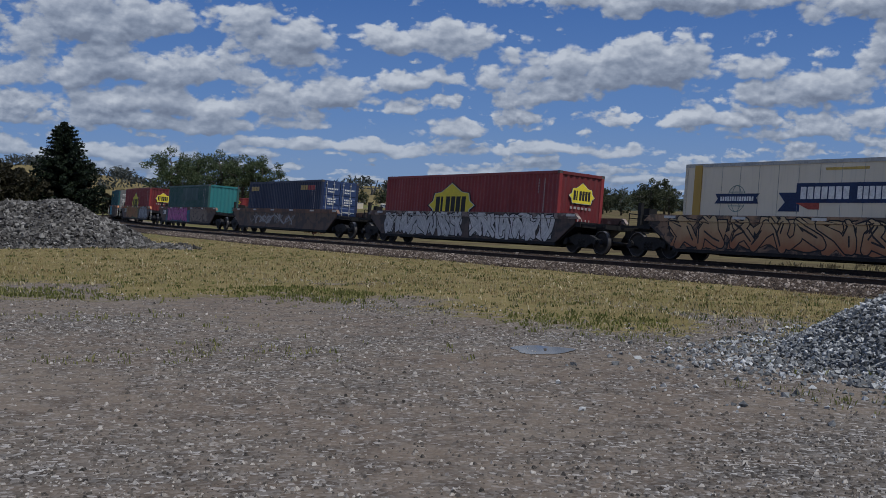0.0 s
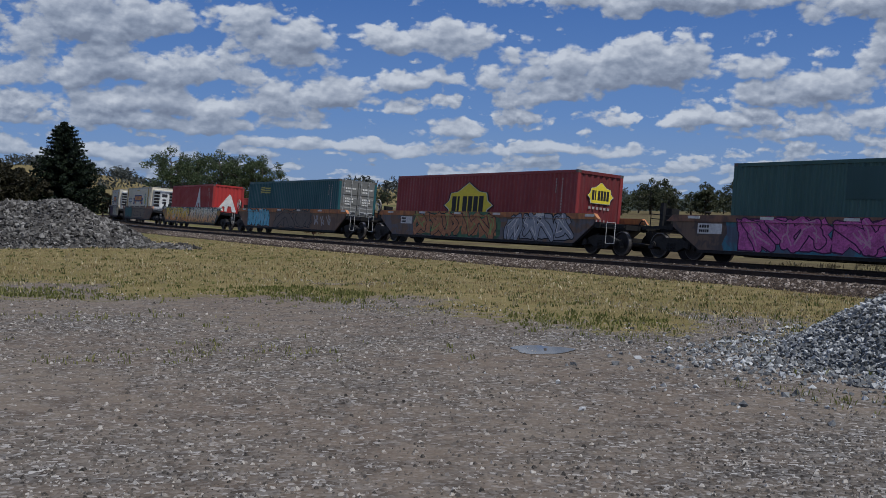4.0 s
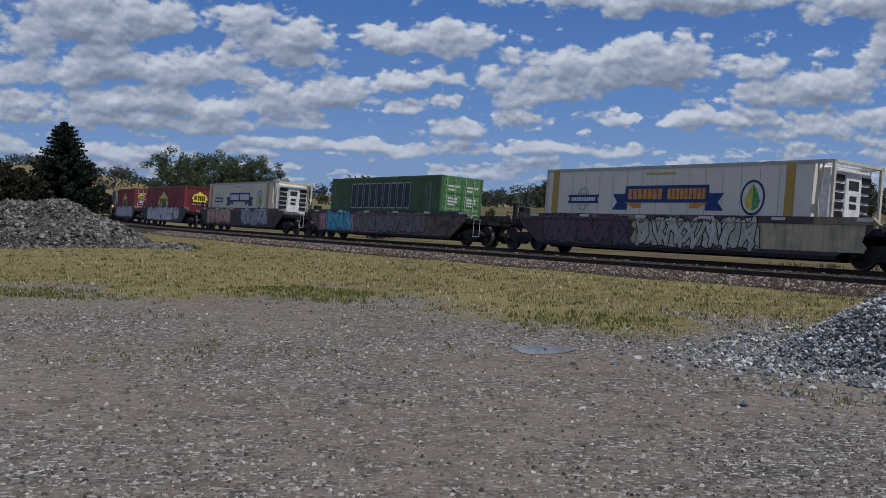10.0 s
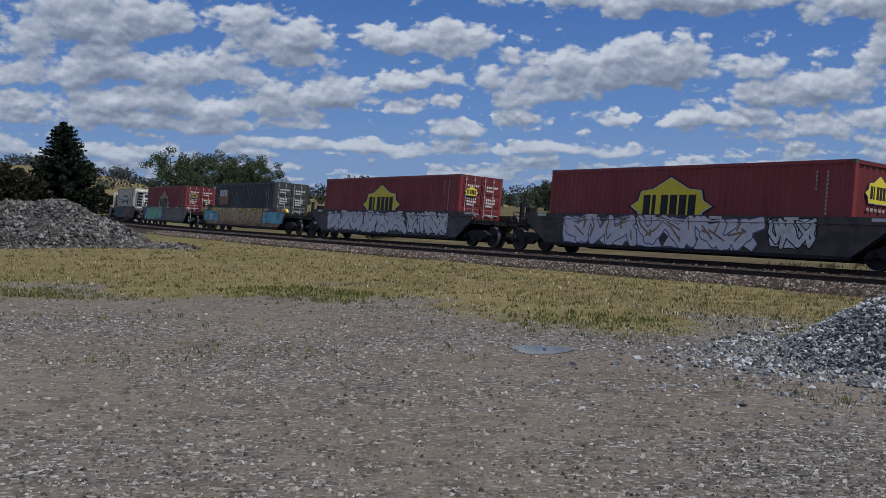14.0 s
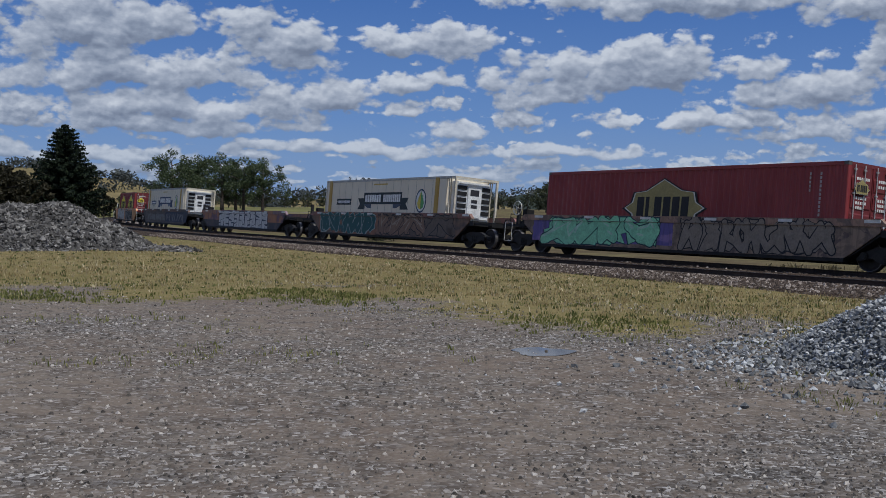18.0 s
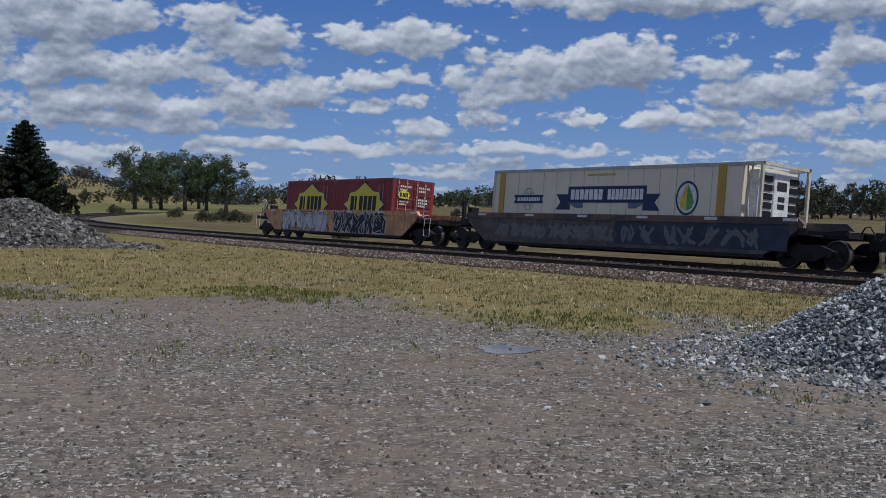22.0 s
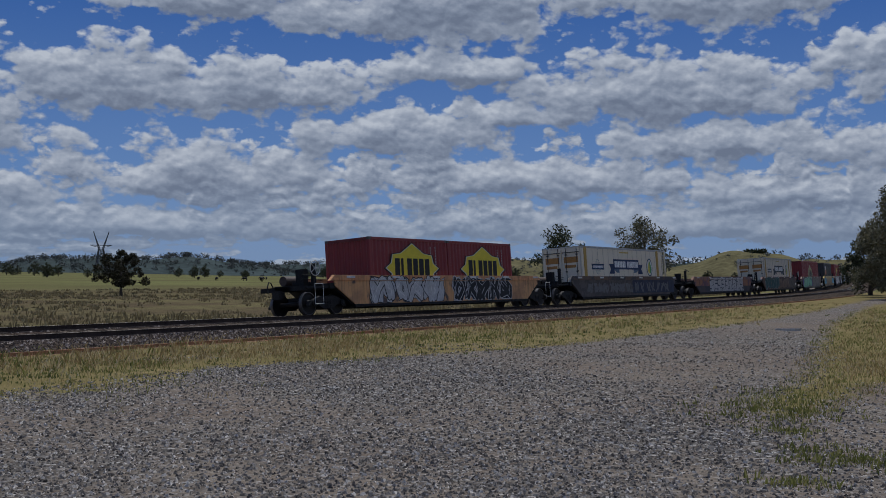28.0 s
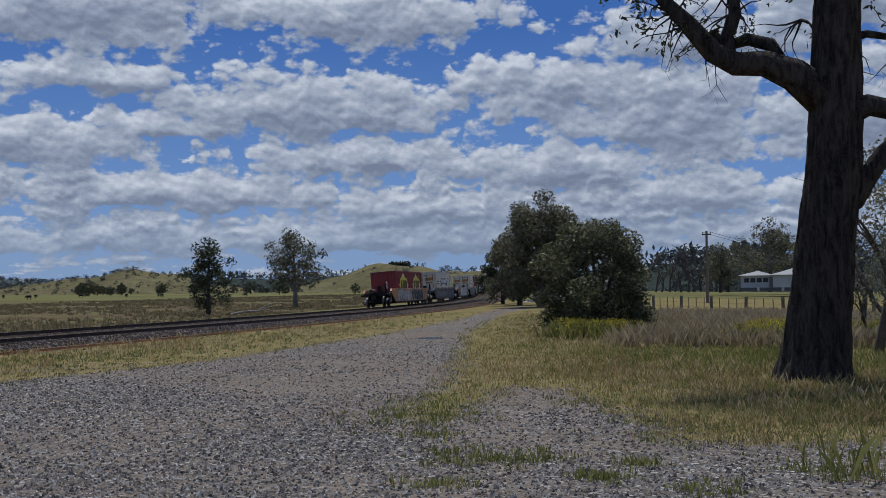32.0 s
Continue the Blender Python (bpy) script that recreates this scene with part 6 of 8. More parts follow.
def pine_parts(h, w, seed):
    """A tall conifer: whorls of drooping boughs, each a string of dense needle clumps."""
    rnd = random.Random(seed)
    k = Kit().tube([(0, 0, -0.2), (0, 0, h * 0.5), (0.1, 0, h * 0.98)], [h * 0.022, h * 0.013, 0.02], 8)
    cs, rs = [], []
    n = 24
    for i in range(n):
        t = i / (n - 1)
        z = h * (0.05 + 0.91 * t)
        reach = w * 0.5 * min(1.0, 0.86 + t) * (1 - t) ** 0.62 * rnd.uniform(0.8, 1.08) + 0.25
        cnt = 11 if t < 0.6 else 7
        for j in range(cnt):
            a = j * 6.2832 / cnt + i * 0.9 + rnd.uniform(-0.25, 0.25)
            rr = reach * rnd.uniform(0.72, 1.08)
            tip = Vector((math.cos(a) * rr, math.sin(a) * rr, z + rr * 0.10 - 0.2))
            if i % 2 == 0:
                k.tube([(0, 0, z - 0.2), tip * 0.5 + Vector((0, 0, z * 0.5 - 0.2)), tip], [0.07, 0.05, 0.015], 4)
            for q in range(6):
                s = (q + 1) / 6
                cs.append((math.cos(a) * rr * s, math.sin(a) * rr * s, z - rr * 0.16 * s + rr * 0.22 * s * s))
                rs.append((0.40 + 0.55 * (1 - s) * (1 - t) + 0.25 * rnd.random()) * (1.15 - 0.45 * t))
    p, f = leaf_cloud(cs, rs, 46000, 0.26, seed, 0.6)
    return k.mesh("trunk", BARK, True), np_mesh("crown", p, f, PINE)


def build_trees():
    # conifer and scrub by the far bend
    pine = pine_parts(14.5, 14.4, 3)
    tree("conifer_tree", "tall dark conifer with layered drooping branches", pine, *at(19.45, 172))
    scrub = [gum_parts(6.5, 9.5, 40 + i, BARK, SCRUB, 5200, 0.30, clear=0.1, clumps=16) for i in range(2)]
    for i, (az, d, s) in enumerate(((21.6, 165, 1.05), (22.9, 158, 1.2), (24.2, 168, 1.35), (17.6, 185, 0.62), (20.9, 185, 0.95), (23.4, 176, 1.35), (22.2, 182, 1.25), (24.9, 150, 1.3))):
        tree("scrub_tree", "dark low scrub tree beside the line", scrub[i % 2], *at(az, d), i * 70, s, "scrub by the bend")
    # row of broad trees
    row = [gum_parts(15.0, 14.5, 60 + i, BARK, ROW_LEAF, 5600, 0.27, clear=0.30, clumps=17) for i in range(3)]
    for i, (az, d, s) in enumerate(((14.2, 262, 1.02), (12.9, 268, 0.96), (11.7, 262, 1.0), (10.6, 262, 0.94), (9.6, 258, 0.92), (13.4, 285, 0.85), (11.0, 290, 0.9))):
        tree("paddock_tree", "broad green tree in a row across the paddock", row[i % 3], *at(az, d), i * 55, s, "row of paddock trees")
    # the belt of gums behind the line
    belt = [gum_parts(10.0, 9.0, 80 + i, BARK, GUM, 2700, 0.32, clear=0.10, clumps=20) for i in range(4)]
    rnd = random.Random(5)
    for i in range(46):
        az = -5.5 - i * 0.66 + rnd.uniform(-0.3, 0.3)
        s = rnd.uniform(0.75, 1.25)
        tree("gum_tree", "dark gum tree in a belt across the paddock", belt[i % 4], *at(az, rnd.uniform(330, 390)), rnd.uniform(0, 360), s, "belt of gum trees")
    for i in range(11):
        az = -33.0 - i * 0.62 + rnd.uniform(-0.3, 0.3)
        if i % 4 != 2:
            tree("gum_tree", "tall gum tree in a belt across the paddock", belt[(i + 1) % 4], *at(az, rnd.uniform(300, 340)), rnd.uniform(0, 360), rnd.uniform(0.85, 1.4), "belt of gum trees")
    for i in range(14):
        az = -41.0 - i * 0.8 + rnd.uniform(-0.3, 0.3)
        tree("gum_tree", "small dark gum tree far across the paddock", belt[i % 4], *at(az, rnd.uniform(480, 620)), rnd.uniform(0, 360), rnd.uniform(0.4, 0.7), "far gum trees")
    for i in range(34):
        az = 16.5 - i * 0.72 + rnd.uniform(-0.2, 0.2)
        tree("gum_tree", "small dark gum tree far across the paddock", belt[i % 4], *at(az, rnd.uniform(420, 560)), rnd.uniform(0, 360), rnd.uniform(0.55, 0.95), "far gum trees")
    for i in range(12):
        az = -44 - i * 1.6 + rnd.uniform(-0.6, 0.6)
        tree("gum_tree", "small dark gum tree far across the paddock", belt[i % 4], *at(az, rnd.uniform(560, 800)), rnd.uniform(0, 360), rnd.uniform(0.5, 0.9), "far gum trees")
    for i in range(60):
        az = rnd.choice((-89, -93, -96.5, -99, -104, -109.5, -111, -114, -118.5, -122, -124.5, -128)) + rnd.gauss(0, 0.9)
        tree("gum_tree", "small dark gum tree below the hills", belt[i % 4], *at(az, rnd.uniform(620, 900)), rnd.uniform(0, 360), rnd.uniform(0.45, 1.0), "gum trees below the hills")
    # lone bare tree and others seen past the train's tail
    bare = gum_parts(5.2, 3.6, 97, BARK, GUM, 1700, 0.13, clear=0.4, clumps=9)
    tree("sparse_tree", "thin-leaved paddock tree beyond the line", bare, *at(-79.7, 140), 0, 1.0)
    tree("sparse_tree", "small thin-leaved tree beside its taller neighbour", bare, *at(-80.5, 146), 90, 0.72)
    tree("paddock_tree", "round dark tree alone in the paddock", gum_parts(5.0, 5.6, 99, BARK, SCRUB, 3600, 0.17, clear=0.2, clumps=16), *at(-93.2, 108), 0, 0.92)
    # two gums beyond the line
    tree("gum_tree", "upright gum tree with dark crown beyond the line", gum_parts(6.9, 4.6, 101, BARK, GUM, 4200, 0.14, clear=0.12, clumps=20), *at(-116.1, 94), 0, 1.0)
    tree("gum_tree", "gum tree with a pale open crown beyond the line", gum_parts(9.6, 7.0, 103, PALE_BARK, PALE_GUM, 4600, 0.17, clear=0.3, clumps=20), *at(-120.6, 126), 40, 1.0)
    # the clump beside the track to the yard
    tree("gum_tree", "tall spreading gum in a clump by the yard track", gum_parts(10.6, 8.0, 107, PALE_BARK, PALE_GUM, 24000, 0.16, clear=0.05, clumps=44), *at(-133.6, 95), 20)
    tree("gum_tree", "dense gum in a clump by the yard track", gum_parts(8.8, 7.0, 109, BARK, PALE_GUM, 13000, 0.16, clear=0.06, clumps=26), *at(-132.5, 108), 70)
    tree("gum_tree", "dense gum in a clump by the yard track", gum_parts(7.0, 6.0, 111, BARK, GUM, 6000, 0.16, clear=0.05, clumps=24), *at(-131.6, 120), 10)


def big_shrub():
    """A broad dark shrub down to the ground."""
    x, y = at(-136.5, 39.8)
    ob = thing("shrub", "large rounded dark green shrub down to the grass", "shrub")
    rnd = random.Random(12)
    k = Kit()
    cs, rs = [], []
    for i in range(40):
        a, t = i * 2.4, (i + 0.5) / 40
        z = 0.35 + 3.9 * t
        r = 2.25 * math.sqrt(max(0.02, 1 - (max(0, t - 0.25) / 0.80) ** 2)) * rnd.uniform(0.55, 0.95)
        c = (math.cos(a) * r, math.sin(a) * r, z)
        cs.append(c)
        rs.append(rnd.uniform(0.45, 0.75))
        if i % 3 == 0:
            k.tube([(0, 0, 0), (c[0] * 0.5, c[1] * 0.5, z * 0.6), c], [0.09, 0.06, 0.02], 6)
    part("stem", k, BARK, ob, smooth=True)
    p, f = leaf_cloud(cs, rs, 26000, 0.075, 14)
    part("crown", np_mesh("crown", p, f, SHRUB), None, ob)
    ob.matrix_basis = pose(x, y, lie1(x, y) - 0.05) @ Matrix.Diagonal((1.02, 1.02, 0.94, 1))


build_trees()
big_shrub()


def hill(name, az, dist, width, height, depth, seed, col, treed=0.0, label="grassy hill on the skyline", dots=60, dot_size=6.0):
    """A long rounded hill with scattered or dense trees."""
    x, y = at(az, dist)
    nx, ny = 48, 14
    v, f = [], []
    for i in range(nx + 1):
        for j in range(ny + 1):
            u, w = i / nx * 2 - 1, j / ny * 2 - 1
            z = height * max(0, math.cos(u * 1.5708)) ** 1.15 * max(0, math.cos(w * 1.5708)) * (1 + 0.12 * math.sin(u * 7 + seed) + 0.06 * math.sin(u * 17 + seed * 2))
            v.append((u * width / 2, w * depth / 2, z - 3))
    for i in range(nx):
        for j in range(ny):
            a = i * (ny + 1) + j
            f.append((a, a + ny + 1, a + ny + 2, a + 1))
    me = np_mesh(name, v, f, col)
    me.polygons.foreach_set("use_smooth", [True] * len(me.polygons))
    ob = thing(name, label, "hill", kind="structure", data=me, at=pose(x, y, 0, 0, 0, az))
    r = np.random.RandomState(seed)
    u, w = r.rand(dots) * 1.8 - 0.9, -r.rand(dots) * 0.95
    if treed:
        w = np.where(r.rand(dots) < treed, r.rand(dots) * 0.30 - 0.2, w)
    cz = height * np.cos(u * 1.5708) ** 1.15 * np.cos(w * 1.5708) * (1 + 0.12 * np.sin(u * 7 + seed) + 0.06 * np.sin(u * 17 + seed * 2)) - 3
    size = dot_size * (0.5 + r.rand(dots))
    c = np.stack([u * width / 2, w * depth / 2, cz + size * 0.55], 1)
    p, q = leaf_cloud(c, size, dots * 30, dot_size * 0.32, seed, 0.8)
    wood = thing("hillside_trees", "dark scattered trees over the hill", "woods", kind="stuff", data=np_mesh("hillside_trees", p, q, FAR_WOODS), at=pose(x, y, 0, 0, 0, az))
    return ob


def build_hills():
    gold = plain("dry_gold_pasture", (0.170, 0.138, 0.070), 1.0, 0.0, 0.22, 0.03, 0.0)
    green = plain("olive_pasture", (0.125, 0.112, 0.060), 1.0, 0.0, 0.3, 0.03, 0.0)
    wood = plain("wooded_slope", (0.040, 0.050, 0.042), 1.0, 0.0, 0.35, 0.05, 0.0)
    # no air haze in the scene: it is tinted into this bluish base colour
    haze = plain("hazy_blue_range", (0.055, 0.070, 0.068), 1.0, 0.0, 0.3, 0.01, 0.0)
    hill("hill_golden", 21.5, 900, 440, 32, 380, 1, gold, 0.8, "golden pasture hill with trees along its crest", 420, 5.0)
    hill("hill_golden_low", 3.0, 980, 330, 24, 300, 2, gold, 0.35, "low golden pasture rise with dark trees", 130, 6.0)
    hill("hill_wooded", -9.0, 1500, 900, 32, 420, 3, wood, 0.5, "low wooded ridge on the skyline", 260, 7.0)
    hill("hill_wooded_east", -50, 1700, 1100, 34, 420, 4, wood, 0.5, "low wooded ridge on the skyline", 260, 8.0)
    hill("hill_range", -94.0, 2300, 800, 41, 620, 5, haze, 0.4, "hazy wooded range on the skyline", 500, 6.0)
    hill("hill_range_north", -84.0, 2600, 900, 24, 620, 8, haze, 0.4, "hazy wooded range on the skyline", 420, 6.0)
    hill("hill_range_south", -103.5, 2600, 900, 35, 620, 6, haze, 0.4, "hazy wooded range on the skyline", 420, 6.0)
    hill("hill_wooded_south", -121, 1750, 1000, 27, 420, 12, wood, 0.5, "low wooded ridge between the hills", 260, 8.0)
    hill("hill_bald", -112.0, 1250, 330, 26, 330, 7, green, 0.1, "bald olive hill dotted with bushes", 320, 2.2)
    hill("hill_knoll", -126.4, 1150, 300, 30, 330, 9, green, 0.05, "round green knoll with a clump of trees on top", 40, 3.0)
    hill("hill_knoll_far", -130.5, 1300, 260, 27, 330, 10, green, 0.3, "green hill shoulder with trees", 80, 4.0)
    hill("hill_home", -146.0, 420, 190, 16, 170, 11, wood, 0.5, "wooded hillside behind the farmhouse", 190, 4.0)
    x, y = at(-126.1, 1150)
    p, f = leaf_cloud([(i * 4.2 - 8, 0, 0) for i in range(5)], [4.2] * 5, 700, 1.6, 5)
    thing("tree_clump", "dark clump of trees on top of the knoll", "tree clump", kind="stuff", data=np_mesh("tree_clump", p, f, GUM), at=pose(x, y, 28.5, 0, 0, -126))


build_hills()


# ---- heaps of crushed stone, loose stone, grass ----
def stone_shape():
    """A lump of broken stone: six corners pushed about."""
    r = np.random.RandomState(4)
    base = np.array([(1, 0, 0), (0, 1, 0), (-1, 0, 0), (0, -1, 0), (0, 0, 1), (0, 0, -1)], float)
    faces = np.array([(0, 1, 4), (1, 2, 4), (2, 3, 4), (3, 0, 4), (1, 0, 5), (2, 1, 5), (3, 2, 5), (0, 3, 5)])
    kinds = []
    for i in range(20):
        v = (base * (1.05 + 0.5 * r.rand(6, 1)) + 0.17 * r.normal(size=(6, 3))) * (1.0, 0.9, 0.82)
        q = Euler((r.rand() * 6, r.rand() * 6, r.rand() * 6)).to_matrix()
        kinds.append(v @ np.array(q))
    return kinds, faces


STONES, STONE_F = stone_shape()


def scatter(name, x, y, z, size, m, seed, flat_to=1.0):
    """Many broken stones as one mesh."""
    n = len(x)
    r = np.random.RandomState(seed)
    kind = r.randint(0, len(STONES), n)
    v = np.stack(STONES)[kind] * np.asarray(size)[:, None, None] * 0.5
    a = r.rand(n) * 6.2832
    c, s = np.cos(a)[:, None], np.sin(a)[:, None]
    vx, vy = v[:, :, 0] * c - v[:, :, 1] * s, v[:, :, 0] * s + v[:, :, 1] * c
    p = np.stack([vx + x[:, None], vy + y[:, None], v[:, :, 2] * flat_to + z[:, None]], -1).reshape(-1, 3)
    f = (STONE_F[None] + (np.arange(n) * 6)[:, None, None]).reshape(-1, 3)
    return np_mesh(name, p, f, m)


def chips(name, x, y, z, size, m, seed):
    """Half-sunk pebbles: a ridge over four corners, as one mesh."""
    n = len(x)
    r = np.random.RandomState(seed)
    base = np.array([(-1, -0.7, -0.25), (1, -0.8, -0.25), (0.9, 0.8, -0.25), (-0.8, 0.75, -0.25), (-0.45, 0.1, 0.85), (0.5, -0.1, 0.75)])
    v = base[None] * (0.55 + 0.6 * r.rand(n, 6, 3)) * (np.asarray(size) * 0.55)[:, None, None]
    a = r.rand(n) * 6.2832
    c, s = np.cos(a)[:, None], np.sin(a)[:, None]
    p = np.stack([v[:, :, 0] * c - v[:, :, 1] * s + x[:, None], v[:, :, 0] * s + v[:, :, 1] * c + y[:, None], v[:, :, 2] + z[:, None]], -1).reshape(-1, 3)
    f = np.array([(0, 1, 5), (0, 5, 4), (1, 2, 5), (2, 3, 4), (2, 4, 5), (3, 0, 4)])
    return np_mesh(name, p, (f[None] + (np.arange(n) * 6)[:, None, None]).reshape(-1, 3), m)


def heap(label, cx, cy, rx, ry, turn, h, count, size, seed, lobes=(), rock=None):
    """A heap: a core slope covered in loose stone."""
    rock = rock or BLUESTONE
    a = radians(turn)
    tops = [(0.0, 0.0, 1.0, 1.0)] + list(lobes)

    def height(u, w):
        z = np.zeros_like(u)
        for lu, lw, lr, lh in tops:
            d = np.hypot((u - lu) / (rx * lr), (w - lw) / (ry * lr))
            z = np.maximum(z, h * lh * 1.70 * np.clip(1.09 - np.sqrt(d * d + 0.25), 0, None))
        return z * (1 + 0.06 * np.sin(u * 2.3 + seed) + 0.05 * np.sin(w * 3.1 + seed * 2))
    r = np.random.RandomState(seed)
    ob = thing("stone_heap", label, "heap", "heaps of crushed stone")
    n = 36
    g = np.linspace(-1.15, 1.15, n)
    uu, ww = np.meshgrid(g * rx * 1.3, g * ry * 1.3)
    zz = height(uu, ww) - 0.10
    gx, gy = cx + uu * math.cos(a) - ww * math.sin(a), cy + uu * math.sin(a) + ww * math.cos(a)
    base = lie(gx, gy)
    p = np.stack([gx.ravel(), gy.ravel(), (zz + base - 0.02).ravel()], 1)
    i, j = np.meshgrid(np.arange(n - 1), np.arange(n - 1), indexing="ij")
    k = (i * n + j).ravel()
    part("core", np_mesh("core", p, np.stack([k, k + 1, k + n + 1, k + n], 1), rock), None, ob)
    u, w = (r.rand(count) * 2 - 1) * rx * 1.28, (r.rand(count) * 2 - 1) * ry * 1.28
    z = height(u, w)
    edge = np.hypot(u / rx, w / ry)
    keep = (z > 0.0) | (r.rand(count) < 0.35 * np.exp(-3 * np.clip(edge - 1.05, 0, None)))
    if lobes:
        keep = (z > 0) | (r.rand(count) < 0.06)
    u, w, z = u[keep], w[keep], z[keep]
    x, y = cx + u * math.cos(a) - w * math.sin(a), cy + u * math.sin(a) + w * math.cos(a)
    sz = size * (0.55 + 1.3 * r.rand(len(x)) ** 2.2)
    me = scatter("loose_stone", x, y, lie(x, y) + z - 0.03 + r.rand(len(x)) * 0.05, sz, rock, seed + 1)
    o = part("loose_stone", me, None, ob)
    tagged(o, kind="stuff")
    return ob


def build_heaps():
    heap("tall grey heap of crushed bluestone on the yard", 6.85, 12.55, 2.95, 2.4, -40, 1.28, 44000, 0.047, 21)
    heap("grey heap of crushed bluestone running into its neighbour", 9.05, 11.05, 2.45, 2.3, -40, 1.18, 37000, 0.047, 22)
    heap("grey heap of crushed bluestone at the end of the row", 11.5, 8.65, 2.85, 2.3, -40, 1.16, 40000, 0.047, 23)
    heap("broad heap of brown-grey stone in the grass", -17.8, 47.2, 5.2, 3.6, 20, 1.95, 22000, 0.145, 24, rock=FIELDSTONE)
    heap("low grey stone heap beside the far track", *at(-134.3, 134), 4.6, 3.2, -40, 1.7, 1800, 0.25, 25)


build_heaps()


def build_loose():
    """Stones strewn over the yard and on the ballast shoulders."""
    r = np.random.RandomState(31)
    n = 170000
    a, d = np.radians(r.uniform(-28, 156, n)), 3.8 * (7.5 ** r.rand(n))
    x, y = np.sin(a) * d, np.cos(a) * d
    e = lot_edge(x, y)
    keep = (e < 0.6 + 3.4 * smooth(bare_ground(x, y), 0.15, 0.45)) & (r.rand(n) < gravelly(x, y))
    x, y, d = x[keep], y[keep], d[keep]
    size = 0.007 + 0.038 * r.rand(len(x)) ** 3.0 + 0.0010 * d
    me = chips("loose_stones", x, y, lie(x, y), size, PEBBLE, 32)
    thing("loose_stones", "loose pebbles and chips strewn over the yard", "gravel", kind="stuff", data=me)
    # coarse pale gravel laid on the eastern part of the yard
    n = 105000
    a, d = np.radians(r.uniform(62, 150, n)), 6.0 * (6.5 ** r.rand(n))
    x, y = np.sin(a) * d, np.cos(a) * d
    keep = (lot_edge(x, y) < 0.3) & (r.rand(n) < np.clip(0.75 + 0.5 * wavy(x, y, 0.8, 5), 0.2, 1.0) * (1 - 0.6 * smooth(-y, 6.5, 9.5)))
    x, y, d = x[keep], y[keep], d[keep]
    me = chips("coarse_gravel", x, y, lie(x, y) - 0.004, 0.018 + 0.034 * r.rand(len(x)) ** 1.6 + 0.0011 * d, stone_mat("pale_yard_gravel", (0.045, 0.041, 0.037), (0.208, 0.184, 0.156), (0.57, 0.53, 0.475)), 36)
    thing("coarse_gravel", "coarse pale grey gravel on the yard", "gravel", kind="stuff", data=me)
    # ballast
    n = 54000
    s = -75 + 150 * r.rand(n)
    off = np.where(r.rand(n) < 0.72, -GAP - 1.05 - 1.9 * r.rand(n), r.uniform(-GAP - 1.0, 1.6, n))
    x, y = np.interp(s, RS, RX) - np.sin(np.interp(s, RS, RH)) * off, np.interp(s, RS, RY) + np.cos(np.interp(s, RS, RH)) * off
    near = -(off + GAP)
    prof = np.interp(near, [-1.7, -1.3, 1.3, 1.75, 2.5, 2.9, 3.4], [-0.2, -0.19, -0.19, -0.20, -0.34, -0.42, -0.47])
    far = np.interp(-off, [-1.75, 0, 1.75], [-0.2, -0.2, -0.2])
    across = np.where(near > -1.9, -near, off)
    z = RAIL_Z + np.interp(s, RS, RG) + np.where(near > -1.9, prof, far) - across * math.sin(CANT)
    me = chips("ballast_stones", x, y, z, 0.055 + 0.065 * r.rand(n), BALLAST, 33)
    thing("ballast_stones", "brown-grey broken ballast stones beside the rails", "ballast", kind="stuff", data=me)
    # stones spilled round the heaps
    n = 9000
    a, q = r.rand(n) * 6.2832, np.abs(r.normal(size=n)) * 1.6
    w = r.rand(n)
    cx, cy = 6.2 + 6.0 * w, 12.6 - 5.0 * w
    x, y = cx + np.cos(a) * (1.6 + q), cy + np.sin(a) * (1.3 + q)
    size = 0.03 + 0.06 * r.rand(n) ** 2
    me = scatter("spilled_stones", x, y, lie(x, y) + size * 0.1, size, BLUESTONE, 34)
    thing("spilled_stones", "crushed bluestone spilled round the heaps", "gravel", kind="stuff", data=me)


def blades(name, label, x, y, h, m, seed, per=6, width=0.0034, spread=0.09):
    """Grass tufts: a few bent blades each, as one mesh."""
    r = np.random.RandomState(seed)
    n = len(x)
    z = lie(x, y)
    X, Y, Z, Hh = (np.repeat(v, per) for v in (x, y, z, h))
    k = len(X)
    X, Y = X + r.normal(size=k) * spread, Y + r.normal(size=k) * spread
    Hh = Hh * (0.5 + 0.7 * r.rand(k))
    a = r.rand(k) * 6.2832
    lean = Hh * (0.15 + 0.55 * r.rand(k))
    b = r.rand(k) * 6.2832
    wx, wy = np.cos(b) * width * (0.6 + 0.8 * r.rand(k)), np.sin(b) * width
    wx, wy = wx * (1 + np.hypot(X, Y) * 0.05), wy * (1 + np.hypot(X, Y) * 0.05)
    dx, dy = np.cos(a) * lean, np.sin(a) * lean
    p = np.stack([np.stack([X - wx, Y - wy, Z - 0.02], 1), np.stack([X + wx, Y + wy, Z - 0.02], 1),
                  np.stack([X + dx * 0.4 + wx * 0.7, Y + dy * 0.4 + wy * 0.7, Z + Hh * 0.62], 1), np.stack([X + dx, Y + dy, Z + Hh], 1)], 1).reshape(-1, 3)
    f = np.arange(k * 4).reshape(-1, 4)
    return thing(name, label, "grass", kind="stuff", data=np_mesh(name, p, f, m))


STRAW = leaf_mat("straw_grass", (0.22, 0.160, 0.068), (0.38, 0.290, 0.140), (0.60, 0.50, 0.31), 0.8, 0.40)
GREEN_GRASS = leaf_mat("green_grass", (0.105, 0.118, 0.034), (0.205, 0.212, 0.064), (0.40, 0.365, 0.15), 0.8, 0.40)
